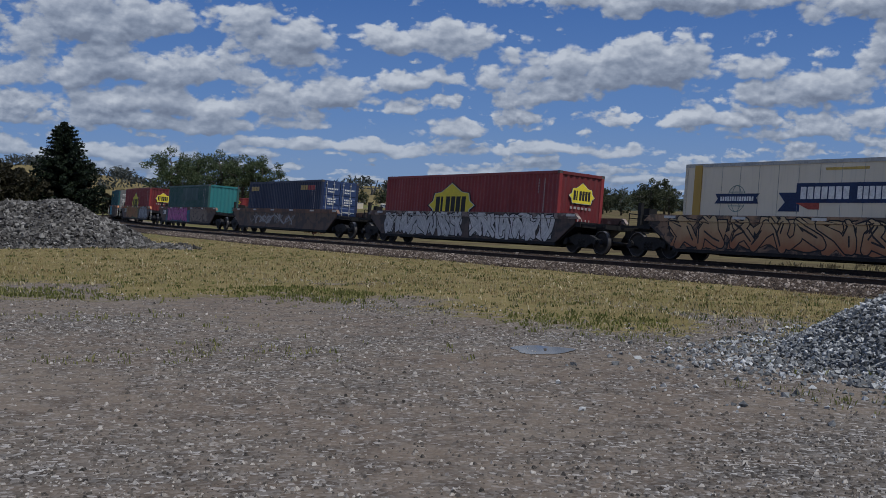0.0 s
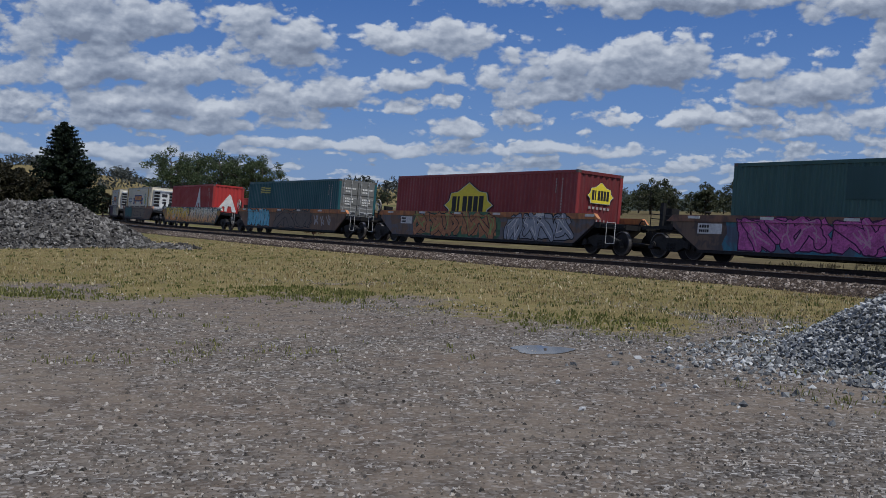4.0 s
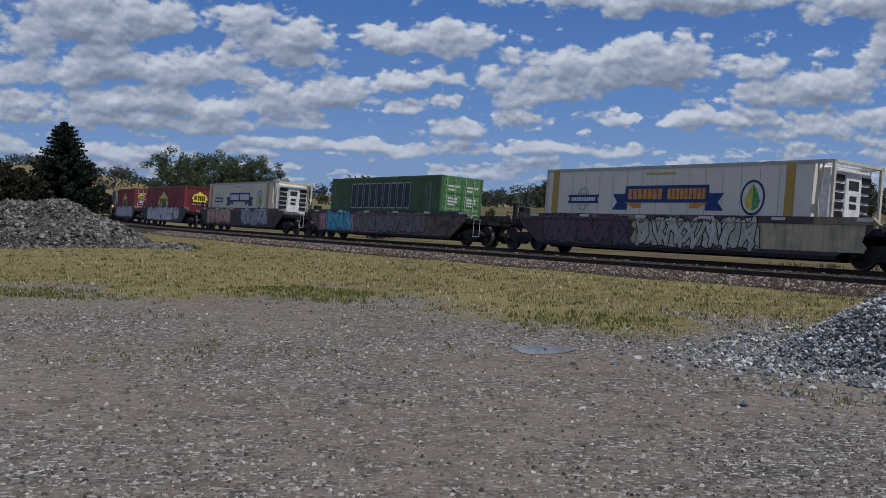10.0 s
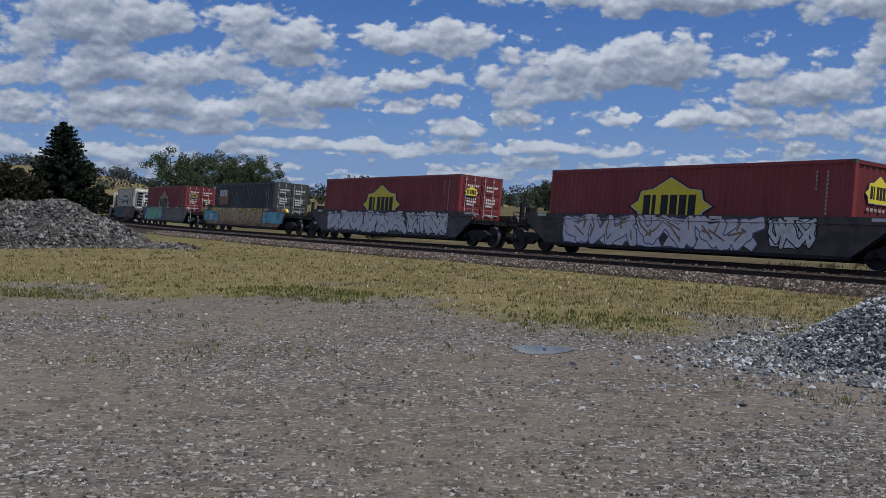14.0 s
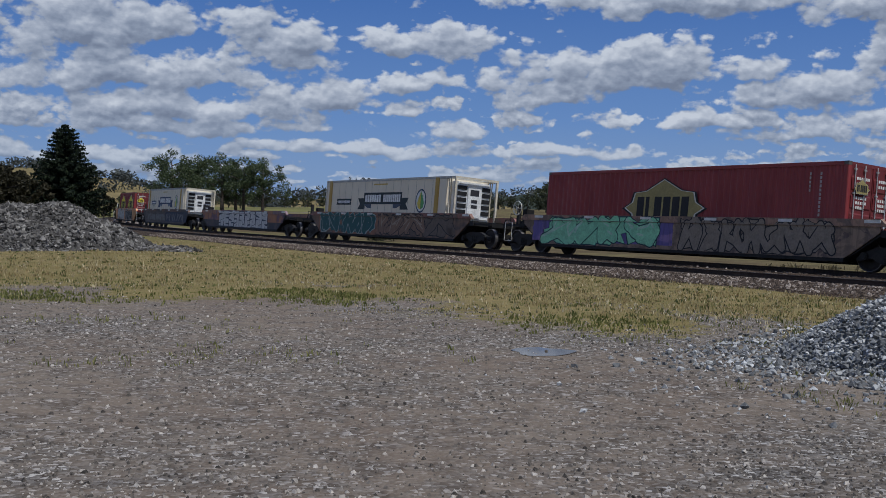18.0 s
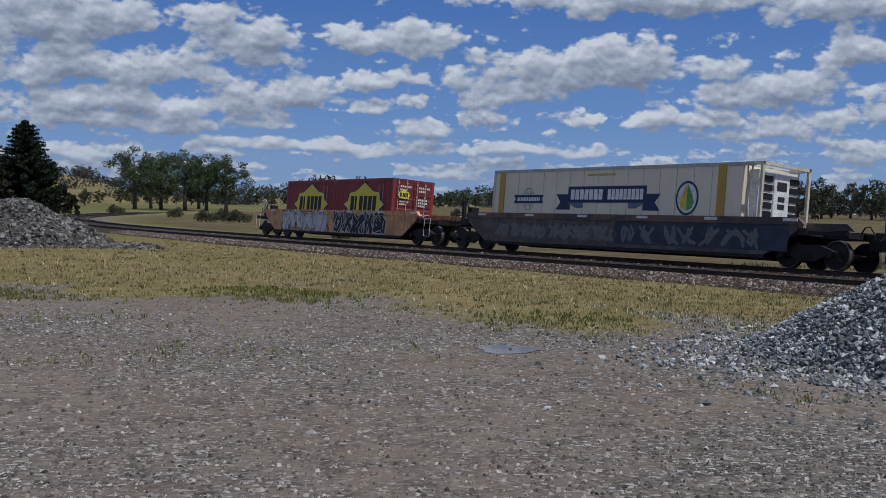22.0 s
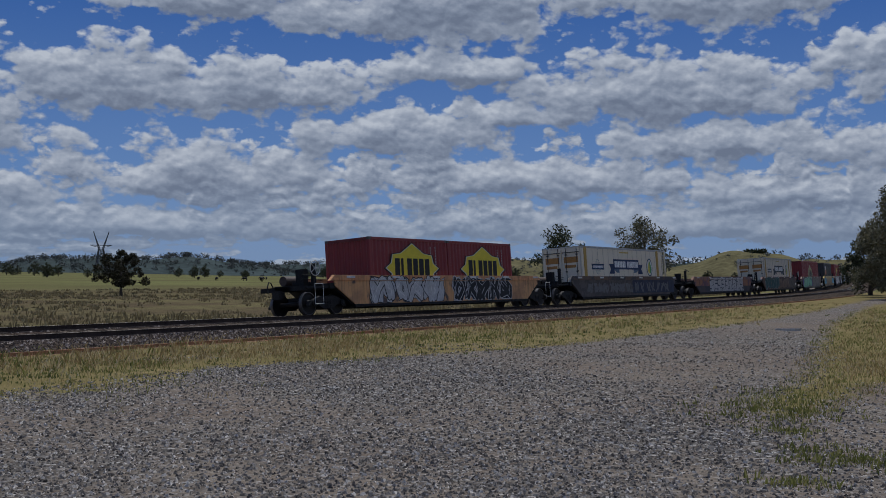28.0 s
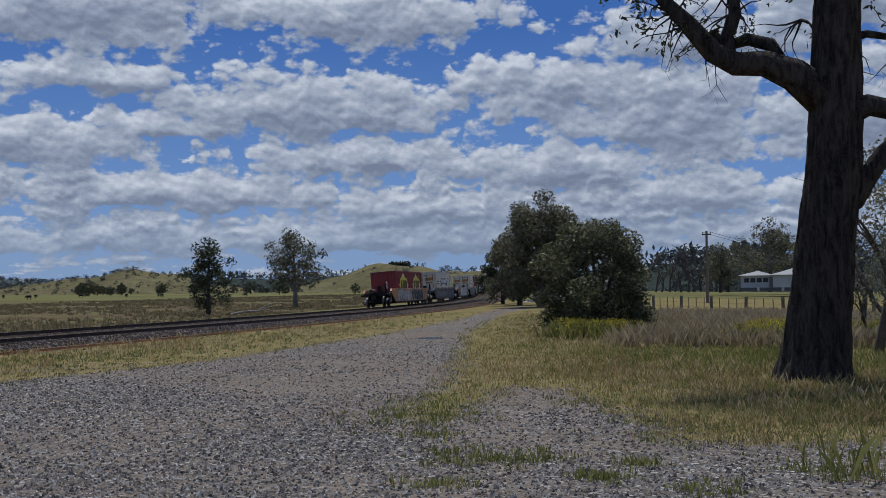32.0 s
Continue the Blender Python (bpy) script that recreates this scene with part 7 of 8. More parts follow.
YELLOW_FLOWER = leaf_mat("yellow_flowers", (0.30, 0.25, 0.03), (0.48, 0.40, 0.04), (0.60, 0.52, 0.08), 0.8)


def build_grass():
    r = np.random.RandomState(41)

    def field(n, a0, a1, d0, d1):
        a, d = np.radians(r.uniform(a0, a1, n)), d0 * (d1 / d0) ** r.rand(n)
        return np.sin(a) * d, np.cos(a) * d
    # the verge between yard and railway
    x, y = field(76000, -27, 152, 9, 80)
    d, s = beside(x, y)
    e = lot_edge(x, y)
    lim = np.where((x > 5) & (y < -3), -0.5, -3.2)
    keep = (d > 5.9) & (e > lim) & (d < 42) & (r.rand(len(x)) < np.clip(0.42 + e * 0.22 + wavy(x, y, 1.1, 7) * 0.55, 0.03, 0.95) * (1 - 0.8 * smooth(bare_ground(x, y), 0.15, 0.45) * (1 - smooth(e, 2.0, 4.0)))) & ~((y < -10) & (x < 30) & (d > 16))
    x, y, e = x[keep], y[keep], e[keep]
    tone = wavy(x, y, 0.5, 9) + 0.5 * r.normal(size=len(x)) + 0.35 * np.exp(-((e - 0.4) / 1.4) ** 2) + 0.05 + 0.45 * smooth(x, 8, 14)
    h = (0.026 + 0.085 * r.rand(len(x)) ** 2.4) * (0.5 + 0.5 * smooth(e, 0, 3.5)) * (1 + 1.3 * smooth(x, 8, 14))
    g = tone > 0.6
    blades("grass", "dry straw-coloured grass along the railway verge", x[~g], y[~g], h[~g], STRAW, 42)
    blades("grass", "short green grass along the yard's edge", x[g], y[g], h[g] * 0.75, GREEN_GRASS, 43)
    # the long grass under the big tree
    x, y = field(52000, 112, 160, 7.5, 70)
    d, s = beside(x, y)
    e = lot_edge(x, y)
    keep = (e > -0.3) & (d > 16) & (r.rand(len(x)) < np.clip(0.5 + e * 0.3, 0.1, 1))
    x, y, e = x[keep], y[keep], e[keep]
    tone = wavy(x, y, 0.42, 11) + 0.45 * r.normal(size=len(x))
    h = (0.05 + 0.12 * r.rand(len(x)) ** 1.5) * (0.45 + 0.75 * smooth(e, 0, 6))
    g = tone > -0.35
    blades("grass", "long green grass under the tree", x[g], y[g], h[g], GREEN_GRASS, 44)
    blades("grass", "tall pale seeding grass beyond the tree", x[~g], y[~g], h[~g] * 1.3, STRAW, 45)
    # tufts in the yard
    cx = np.array([11.4, 12.0, 10.8, 8.1, 7.8, 8.5, 6.65, 5.7, 5.4, 6.9, 9.8, 7.4, 11.2])
    cy = np.array([-8.5, -9.0, -8.2, -6.8, -7.3, -7.1, -7.05, -7.3, -8.8, -7.85, -7.6, -5.8, -11.6])
    k = r.randint(0, len(cx), 800)
    wide = np.array([0.5, 0.5, 0.4, 0.25, 0.25, 0.25, 0.12, 0.2, 0.2, 0.12, 0.2, 0.15, 0.3])[k]
    x, y = cx[k] + r.normal(size=800) * wide, cy[k] + r.normal(size=800) * wide
    blades("grass", "weedy grass tufts growing through the gravel", x, y, 0.02 + 0.07 * r.rand(800) ** 2, GREEN_GRASS, 46, 5, 0.006, 0.04)
    n = 2600
    x, y = field(n, -25, 60, 12, 22)
    k = r.rand(n) < np.clip(wavy(x, y, 1.3, 4) * 1.4 - 0.1, 0.03, 1)
    blades("grass", "thin weeds sprouting in the gravel", x[k], y[k], 0.03 + 0.05 * r.rand(k.sum()), GREEN_GRASS, 47, 5, 0.006, 0.05)
    # pale seed heads and low dark weeds through the verge
    x, y = field(42000, -27, 152, 10, 60)
    d, s = beside(x, y)
    e = lot_edge(x, y)
    keep = (d > 6.2) & (e > -1.2) & (d < 36) & ~((y < -10) & (x < 30) & (d > 16)) & (r.rand(len(x)) < np.clip(0.3 + 0.25 * e + 0.6 * wavy(x, y, 0.9, 12), 0.02, 0.9))
    x, y = x[keep], y[keep]
    k = r.rand(len(x)) < 0.62
    blades("grass", "pale seed heads of dry grass along the verge", x[k], y[k], 0.03 + 0.06 * r.rand(k.sum()), leaf_mat("pale_seed_heads", (0.38, 0.30, 0.15), (0.55, 0.46, 0.27), (0.68, 0.60, 0.40), 0.8, 0.3), 52, 2, 0.009, 0.05)
    blades("weeds", "low dark weeds along the verge", x[~k], y[~k], 0.03 + 0.05 * r.rand((~k).sum()), leaf_mat("dark_weeds", (0.070, 0.085, 0.028), (0.120, 0.140, 0.046), (0.20, 0.21, 0.08), 0.8, 0.4), 53, 5, 0.007, 0.05)
    # pale rank grass before the paddock fence
    a, dd = np.radians(r.uniform(137.5, 151, 9000)), r.uniform(31, 62, 9000)
    x, y = np.sin(a) * dd, np.cos(a) * dd
    k = (wavy(x, y, 0.3, 4) + 0.5 * r.rand(9000) > -0.05) & (np.hypot(x - at(-136.5, 39.8)[0], y - at(-136.5, 39.8)[1]) > 2.6)
    blades("grass", "tall pale rank grass before the paddock fence", x[k], y[k], 0.25 + 0.35 * r.rand(k.sum()), leaf_mat("bleached_grass", (0.24, 0.19, 0.11), (0.38, 0.31, 0.19), (0.52, 0.44, 0.29), 0.8, 0.3), 55, 6, 0.007, 0.15)
    # green weeds along the yard's edge
    x, y = field(26000, -27, 12, 12, 26)
    e = lot_edge(x, y)
    keep = (np.abs(e + 0.1) < 1.1) & (r.rand(len(x)) < np.clip(np.where(x < -1.5, 0.35, 0.04) + 0.6 * wavy(x, y, 0.8, 2), 0, 1))
    x, y = x[keep], y[keep]
    blades("weeds", "green weeds where the gravel meets the verge", x, y, 0.03 + 0.06 * r.rand(len(x)), GREEN_GRASS, 54, 5, 0.008, 0.06)
    # weeds round the feet of the heaps
    n = 1500
    w = r.rand(n)
    x, y = 3.6 + 8.6 * w + r.normal(size=n) * 0.35, 10.7 - 5.4 * w + r.normal(size=n) * 0.45
    k = wavy(x, y, 1.6, 13) + 0.4 * r.rand(n) > 0.1
    blades("weeds", "green weeds sprouting before the stone heaps", x[k], y[k], 0.02 + 0.05 * r.rand(k.sum()), GREEN_GRASS, 56, 5, 0.0045, 0.05)
    # reedy tussocks beyond the line
    n = 16000
    s, off = -30 + 330 * r.rand(n) ** 1.3, 6 + 80 * r.rand(n) ** 1.4
    x, y = np.interp(s, RS, RX) - np.sin(np.interp(s, RS, RH)) * off, np.interp(s, RS, RY) + np.cos(np.interp(s, RS, RH)) * off
    k = wavy(x, y, 0.25, 6) + 0.6 * r.rand(n) > 0.1
    blades("grass", "brown reedy tussocks in the damp paddock", x[k], y[k], 0.10 + 0.2 * r.rand(k.sum()), leaf_mat("brown_reeds", (0.12, 0.095, 0.052), (0.20, 0.165, 0.088), (0.30, 0.26, 0.15), 0.8, 0.4), 51, 7, 0.011, 0.16)
    # tall weeds close by
    x, y = 5.35 + r.normal(size=26) * 0.30, -8.8 + r.normal(size=26) * 0.25
    blades("weeds", "tall seeding weeds at the yard's edge", x, y, 0.12 + 0.35 * r.rand(26) ** 2, GREEN_GRASS, 48, 5, 0.0022, 0.05)
    # yellow flowering weed by the shrub and the fence
    fx, fy = [], []
    for az, dd, w in ((-136.2, 36.6, 1.3), (-137.4, 36.2, 1.0), (-135.2, 37.5, 0.7), (-144.9, 33, 1.1), (-145.6, 37, 1.0), (-149.9, 36, 1.4)):
        q = at(az, dd)
        fx.append(q[0] + r.normal(size=260) * w * 0.5), fy.append(q[1] + r.normal(size=260) * w * 0.5)
    fx, fy = np.concatenate(fx), np.concatenate(fy)
    z = lie(fx, fy)
    p, f = leaf_cloud(np.stack([fx, fy, z + 0.25 + 0.4 * r.rand(len(fx))], 1), np.full(len(fx), 0.12), 6000, 0.035, 49)
    thing("flowering_weed", "yellow flowering weed in the long grass", "weed", kind="stuff", data=np_mesh("flowering_weed", p, f, YELLOW_FLOWER))
    blades("grass", "green stalks of the flowering weed", fx, fy, 0.35 + 0.25 * r.rand(len(fx)), GREEN_GRASS, 50, 3, 0.008)


build_loose()
build_grass()


# ---- the big tree, the farmhouse, fence, pylons and the rest ----
def bark_mat():
    m, w, b = material("furrowed_dark_bark", 0.95, 0.0, 0.15)
    p = obj_coord(w)
    ridge = w.noise(w.vec("MULTIPLY", p, (1, 1, 0.22)), 9.0, 5.0, 0.65, 0.6)
    n = w.noise(p, 40.0, 4.0, 0.7)
    c = w.mix(w.remap(ridge, 0.38, 0.62), (0.014, 0.012, 0.010), (0.075, 0.062, 0.052))
    c = w.mix(w.remap(n, 0.5, 0.8, 0.0, 0.5), c, (0.15, 0.13, 0.11))
    w.put(b.inputs["Base Color"], c)
    bump(w, b, w.math("ADD", ridge, w.math("MULTIPLY", n, 0.25)), 1.0, 0.08)
    return m


def big_tree():
    x, y = at(-147.7, 20.3)
    m = bark_mat()
    ob = thing("gum_tree", "big gum tree with furrowed black trunk and crooked limbs", "tree")
    rnd = random.Random(77)
    # axes: u to the right as seen from the yard, v away
    spine = [(-0.14, 0, -0.15), (-0.08, 0, 0.35), (0.0, 0, 1.2), (0.14, 0, 2.6), (0.28, 0, 3.6), (0.33, 0.05, 4.6), (0.36, 0.1, 5.6), (0.40, 0.1, 6.6), (0.5, 0.2, 8.2), (0.7, 0.3, 10.0)]
    k = Kit()
    pts, rad = [], []
    rr = [0.74, 0.60, 0.52, 0.48, 0.46, 0.45, 0.42, 0.40, 0.34, 0.26]
    for i in range(len(spine) - 1):
        for q in range(14):
            t = q / 14
            pts.append(Vector(spine[i]).lerp(Vector(spine[i + 1]), t))
            rad.append(rr[i] + (rr[i + 1] - rr[i]) * t)
    k.tube(pts, rad, 96)
    v = []
    for p in k.v:
        a = math.atan2(p[1], p[0] - 0.2)
        f = 1 + 0.035 * math.sin(a * 17 + p[2] * 1.1) + 0.03 * math.sin(a * 9 - p[2] * 2.3) + 0.018 * math.sin(a * 31 + p[2] * 5)
        if p[2] < 0.4:
            f *= 1 + 0.10 * math.sin(a * 5 + 1) * (0.4 - p[2])
        # plates of bark between furrows
        u, q = a * 13 + 1.4 * math.sin(p[2] * 1.9 + a * 3), p[2] * 2.6 + 1.3 * math.sin(a * 4 + p[2])
        f += 0.050 * (min(1.0, 2.2 * abs(math.sin(u))) * (0.7 + 0.3 * min(1.0, 3 * abs(math.sin(q)))) - 0.6) + rnd.uniform(-0.006, 0.006)
        cx = 0.2 if p[2] > 2 else 0.0
        v.append((cx + (p[0] - cx) * f, p[1] * f, p[2]))
    k.v = v
    part("trunk", k, m, ob, "furrowed dark trunk", smooth=True)
    limbs = [
        ([(0.2, 0, 5.05), (-0.35, -0.1, 5.55), (-0.85, -0.15, 5.78), (-1.35, -0.2, 5.80), (-1.75, -0.2, 6.05), (-2.15, -0.3, 6.55), (-2.6, -0.3, 7.05), (-3.1, -0.4, 7.7)], [0.36, 0.30, 0.24, 0.22, 0.20, 0.17, 0.12, 0.08]),
        ([(-1.45, -0.2, 5.85), (-1.50, -0.1, 6.3), (-1.35, -0.1, 6.75), (-1.4, 0, 7.4)], [0.15, 0.13, 0.12, 0.09]),
        ([(-0.55, -0.1, 5.75), (-0.75, 0, 6.15), (-1.15, 0.1, 6.3), (-1.55, 0.1, 6.20), (-1.75, 0.1, 6.5)], [0.14, 0.13, 0.12, 0.10, 0.06]),
        ([(0.35, 0, 4.7), (0.9, 0.1, 4.95), (1.3, 0.2, 4.85), (1.7, 0.3, 4.7), (2.3, 0.3, 4.75)], [0.24, 0.20, 0.18, 0.16, 0.12]),
        ([(0.3, 0, 3.1), (0.62, 0.05, 3.25), (0.85, 0.1, 3.65), (1.15, 0.1, 4.1), (1.6, 0.2, 4.5)], [0.20, 0.19, 0.18, 0.16, 0.12]),
        ([(0.45, 0.1, 6.1), (0.9, 0.2, 6.25), (1.4, 0.3, 6.15), (2.0, 0.3, 6.4)], [0.09, 0.07, 0.06, 0.04]),
        ([(0.45, 0.1, 7.0), (-0.6, 0.4, 8.2), (-1.6, 0.8, 9.0)], [0.22, 0.14, 0.06]),
        ([(0.5, 0.2, 7.6), (1.6, 0.2, 8.6), (2.8, 0.4, 9.4)], [0.22, 0.14, 0.06]),
    ]
    ends = []
    for pts, rad in limbs:
        part("limb", Kit().tube(pts, rad, 12), m, ob, smooth=True)
        ends.append(Vector(pts[-1]))
    tw = Kit()
    tips = []
    starts = [Vector(p) for p in ((-3.1, -0.4, 7.7), (-2.6, -0.3, 7.05), (-2.15, -0.3, 6.55), (-1.75, 0.1, 6.5), (-1.4, 0, 7.2), (0.5, 0.1, 6.2), (-0.2, 0.2, 6.6), (1.5, 0.3, 6.2), (-1.35, -0.1, 6.75), (-2.4, -0.3, 6.8))]
    for s in starts:
        for q in range(7):
            d = Vector((rnd.uniform(-1, 0.6), rnd.uniform(-0.6, 0.6), rnd.uniform(-0.7, 0.5))).normalized()
            p, r = s.copy(), 0.028
            line, rad = [p.copy()], [r]
            for t in range(5):
                d = (d + Vector((rnd.uniform(-0.5, 0.5), rnd.uniform(-0.5, 0.5), rnd.uniform(-0.6, 0.35)))).normalized()
                p = p + d * rnd.uniform(0.12, 0.28)
                r *= 0.68
                line.append(p.copy()), rad.append(max(r, 0.004))
                if t > 1 and rnd.random() < 0.7:
                    e = p + Vector((rnd.uniform(-0.3, 0.3), rnd.uniform(-0.3, 0.3), rnd.uniform(-0.35, 0.1)))
                    tw.tube([p, p.lerp(e, 0.5) + Vector((0.03, 0, -0.02)), e], [r * 0.7, r * 0.5, 0.003], 4)
                    tips.append(e)
            tw.tube(line, rad, 5)
            tips.append(p)
    tagged(part("twigs", tw, m, ob, "bare hanging twigs"), kind="stuff")
    cs = [tuple(t) for t in tips if t.z > 6.1] + [(rnd.uniform(-3.5, 3.5), rnd.uniform(-2, 2), rnd.uniform(7.6, 10.5)) for _ in range(60)]
    rs = [0.14] * (len(cs) - 60) + [0.8] * 60
    p, f = leaf_cloud(cs, rs, 9000, 0.055, 5)
    part("crown", np_mesh("crown", p, f, GUM), None, ob, "sparse drooping gum leaves")
    ob.matrix_basis = pose(x, y, lie1(x, y) - 0.05, 0, 0, -147.7)


def bare_tree(h, seed):
    """A leafless tree: forked limbs down to twigs."""
    rnd = random.Random(seed)
    k = Kit()

    def grow(p, d, ln, r, depth):
        pts, rad = [p], [r]
        for i in range(3):
            d = (d + Vector((rnd.uniform(-0.22, 0.22), rnd.uniform(-0.22, 0.22), rnd.uniform(-0.05, 0.15)))).normalized()
            p = p + d * ln / 3
            pts.append(p), rad.append(r * (1 - 0.16 * (i + 1)))
        k.tube(pts, rad, 6 if depth > 1 else 4)
        if depth > 0:
            for i in range(3 if depth > 1 else 2):
                a = rnd.uniform(0, 6.28)
                grow(p if i == 0 else pts[rnd.choice((1, 2))], (d + Vector((math.cos(a), math.sin(a), 0.2)) * rnd.uniform(0.4, 0.9)).normalized(), ln * rnd.uniform(0.55, 0.8), r * 0.5, depth - 1)
    grow(Vector((0, 0, -0.1)), Vector((0, 0, 1)), h * 0.36, h * 0.026, 4)
    return k.mesh("bare_tree", BARK)


def build_bare():
    kinds = [bare_tree(8.5, 31 + i) for i in range(3)]
    rnd = random.Random(8)
    for i in range(12):
        az = -139.6 - i * 0.33 - rnd.uniform(0, 0.12)
        x, y = at(az, rnd.uniform(190, 215))
        thing("bare_tree", "grey leafless tree in a row near the farmhouse", "tree", "row of bare trees", data=kinds[i % 3], at=pose(x, y, 1.0, 0, 0, rnd.uniform(0, 360)) @ Matrix.Diagonal((rnd.uniform(0.8, 1.2),) * 3 + (1,)))
    for az, d, s in ((-150.4, 29.0, 0.62), (-150.9, 33, 0.7), (-149.7, 36, 0.5)):
        x, y = at(az, d)
        thing("bare_tree", "crooked half-bare tree behind the big gum", "tree", data=kinds[int(d) % 3], at=pose(x, y, lie1(x, y), 0, 14, d * 30) @ Matrix.Diagonal((s, s, s, 1)))
    x, y = at(-73.1, 170)
    thing("bare_tree", "lone leafless tree in the paddock", "tree", data=kinds[0], at=pose(x, y, lie1(x, y), 0, 0, 40) @ Matrix.Diagonal((0.98, 0.98, 0.98, 1)))
    p, f = leaf_cloud([tuple((*at(-150.6 + rnd.uniform(-0.7, 0.9), rnd.uniform(27, 36)), rnd.uniform(0.8, 5.4))) for _ in range(60)], [0.5] * 60, 2600, 0.06, 61)
    thing("thicket", "loose leafy thicket behind the big gum", "thicket", kind="stuff", data=np_mesh("thicket", p, f, PALE_GUM))
    # trees round the house
    dark = gum_parts(9.5, 7.5, 131, BARK, PALE_GUM, 2200, 0.26, clear=0.1, clumps=20)
    tall = gum_parts(15.0, 8.0, 133, PALE_BARK, PALE_GUM, 1900, 0.28, clear=0.35, clumps=16)
    for i, (az, d, s, q) in enumerate(((-142.9, 178, 0.85, dark), (-143.3, 185, 0.8, dark), (-143.9, 215, 0.72, tall), (-145.3, 210, 0.95, tall), (-146.0, 214, 0.88, tall), (-146.6, 205, 0.9, dark), (-144.6, 220, 0.9, dark), (-147.2, 208, 1.0, dark), (-148.4, 200, 0.9, dark))):
        x, y = at(az, d)
        tree("gum_tree", "dark tree sheltering the farmhouse", q, x, y, i * 47, s, "trees round the farmhouse", 1.0)


def house():
    x, y = at(-145.85, 168)
    ob = thing("farmhouse", "white weatherboard farmhouse with a grey hipped roof", "house")
    wall = plain("white_weatherboard", (0.46, 0.46, 0.44), 0.7, 0.0, 0.12, 1.0)
    roof = plain("grey_sheet_roof", (0.20, 0.205, 0.21), 0.55, 0.0, 0.15, 1.0)
    glass = flat("dark_window_glass", (0.03, 0.035, 0.04), 0.15)

    def hip(x0, x1, y0, y1, z0, z1, m):
        c, d = (y0 + y1) / 2, (y1 - y0) / 2
        return Kit().add([(x0, y0, z0), (x1, y0, z0), (x1, y1, z0), (x0, y1, z0), (x0 + d, c, z1), (x1 - d, c, z1)], [(0, 1, 5, 4), (1, 2, 5), (2, 3, 4, 5), (3, 0, 4), (0, 3, 2, 1)])
    part("wall", Kit().box(-1.0, 7.2, -3, 4, 0.35, 2.75), wall, ob)
    part("roof", hip(-1.4, 7.6, -3.4, 4.4, 2.75, 4.25, roof), roof, ob)
    part("wall", Kit().box(-5.6, -1.0, -2.0, 3, 0.35, 2.65), wall, ob, "front verandah room")
    part("roof", hip(-6.0, -0.6, -2.4, 3.4, 2.65, 3.6, roof), roof, ob)
    part("chimney", Kit().box(3.4, 4.1, 0.2, 0.9, 3.4, 4.7), flat("chimney_brick", (0.07, 0.06, 0.055)), ob)
    # the shadow low under the walls is put into the base's dark colour
    part("base", Kit().box(-5.5, 7.1, -2.9, 3.9, -0.3, 0.34), flat("shadowed_base", (0.10, 0.095, 0.09)), ob)
    for wx in (-5.1, -4.2, -3.3, -2.4):
        wn = part("window", Kit().box(wx - 0.04, wx + 0.74, -2.05, -2.0, 1.28, 2.22), wall, ob)
        part("pane", Kit().box(wx, wx + 0.7, -2.07, -2.052, 1.34, 2.16), glass, wn)
    wn = part("window", Kit().box(5.0, 6.3, -3.05, -3.0, 1.4, 2.2), wall, ob)
    part("pane", Kit().box(5.08, 6.22, -3.07, -3.052, 1.46, 2.14), glass, wn)
    part("door", Kit().box(-1.6, -1.05, -2.06, -2.0, 0.4, 2.3), flat("dull_door", (0.22, 0.20, 0.18)), ob)
    for px in (-3.2, 0.2, 2.6):
        part("porch_post", Kit().box(px, px + 0.35, -6.1, -5.8, -0.3, 0.5), wall, ob)
    ob.matrix_basis = pose(x, y, 1.32, 0, 0, -145.85) @ Matrix.Diagonal((1, 1, 0.78, 1))


def fence():
    ob = thing("wire_fence", "old grey timber post and wire paddock fence", "fence")
    rnd = random.Random(3)
    a, b = Vector((*at(-139.5, 76), 0)), Vector((*at(-151.5, 56), 0))
    grey = plain("silvered_timber", (0.15, 0.125, 0.10), 0.9)
    post = Kit().bevel_box(-0.08, 0.08, -0.08, 0.08, -0.2, 1.05, 0.02).mesh("post", grey)
    stake = Kit().box(-0.02, 0.02, -0.02, 0.02, -0.2, 0.95).mesh("stake", grey)
    n = 26
    for i in range(n + 1):
        p = a.lerp(b, i / n)
        z = lie1(p.x, p.y)
        part("post" if i % 4 == 0 else "stake", post if i % 4 == 0 else stake, None, ob, at=pose(p.x, p.y, z, rnd.uniform(-3, 3), rnd.uniform(-3, 3), 20))
    for h in (0.35, 0.65, 0.95):
        pts = [a.lerp(b, i / 13) for i in range(14)]
        part("wire", Kit().tube([(p.x, p.y, lie1(p.x, p.y) + h) for p in pts], [0.006] * 14, 4), BLACK, ob)
    x, y = at(-142.25, 110)
    pole = thing("power_pole", "weathered timber power pole with a crossarm", "pole")
    z = -0.6
    part("shaft", Kit().rod((0, 0, -0.3), (0, 0, 7.9), 0.17, 0.11, 10), plain("pole_timber", (0.17, 0.14, 0.11), 0.9), pole)
    part("crossarm", Kit().box(-0.55, 0.55, -0.05, 0.05, 7.5, 7.62), BARK, pole)
    for q in (-0.45, 0.45):
        part("insulator", Kit().rod((q, 0, 7.62), (q, 0, 7.8), 0.04, n=8), BLACK, pole)
    tgt = at(-147.5, 150)
    for q in (-0.45, 0.45):
        part("wire", Kit().tube([(q, 0, 7.8), (q + (tgt[0] - x) * 0.5, (tgt[1] - y) * 0.5, 6.6), (q + tgt[0] - x, tgt[1] - y, 6.2)], [0.02] * 3, 4), BLACK, pole)
    pole.matrix_basis = pose(x, y, z)


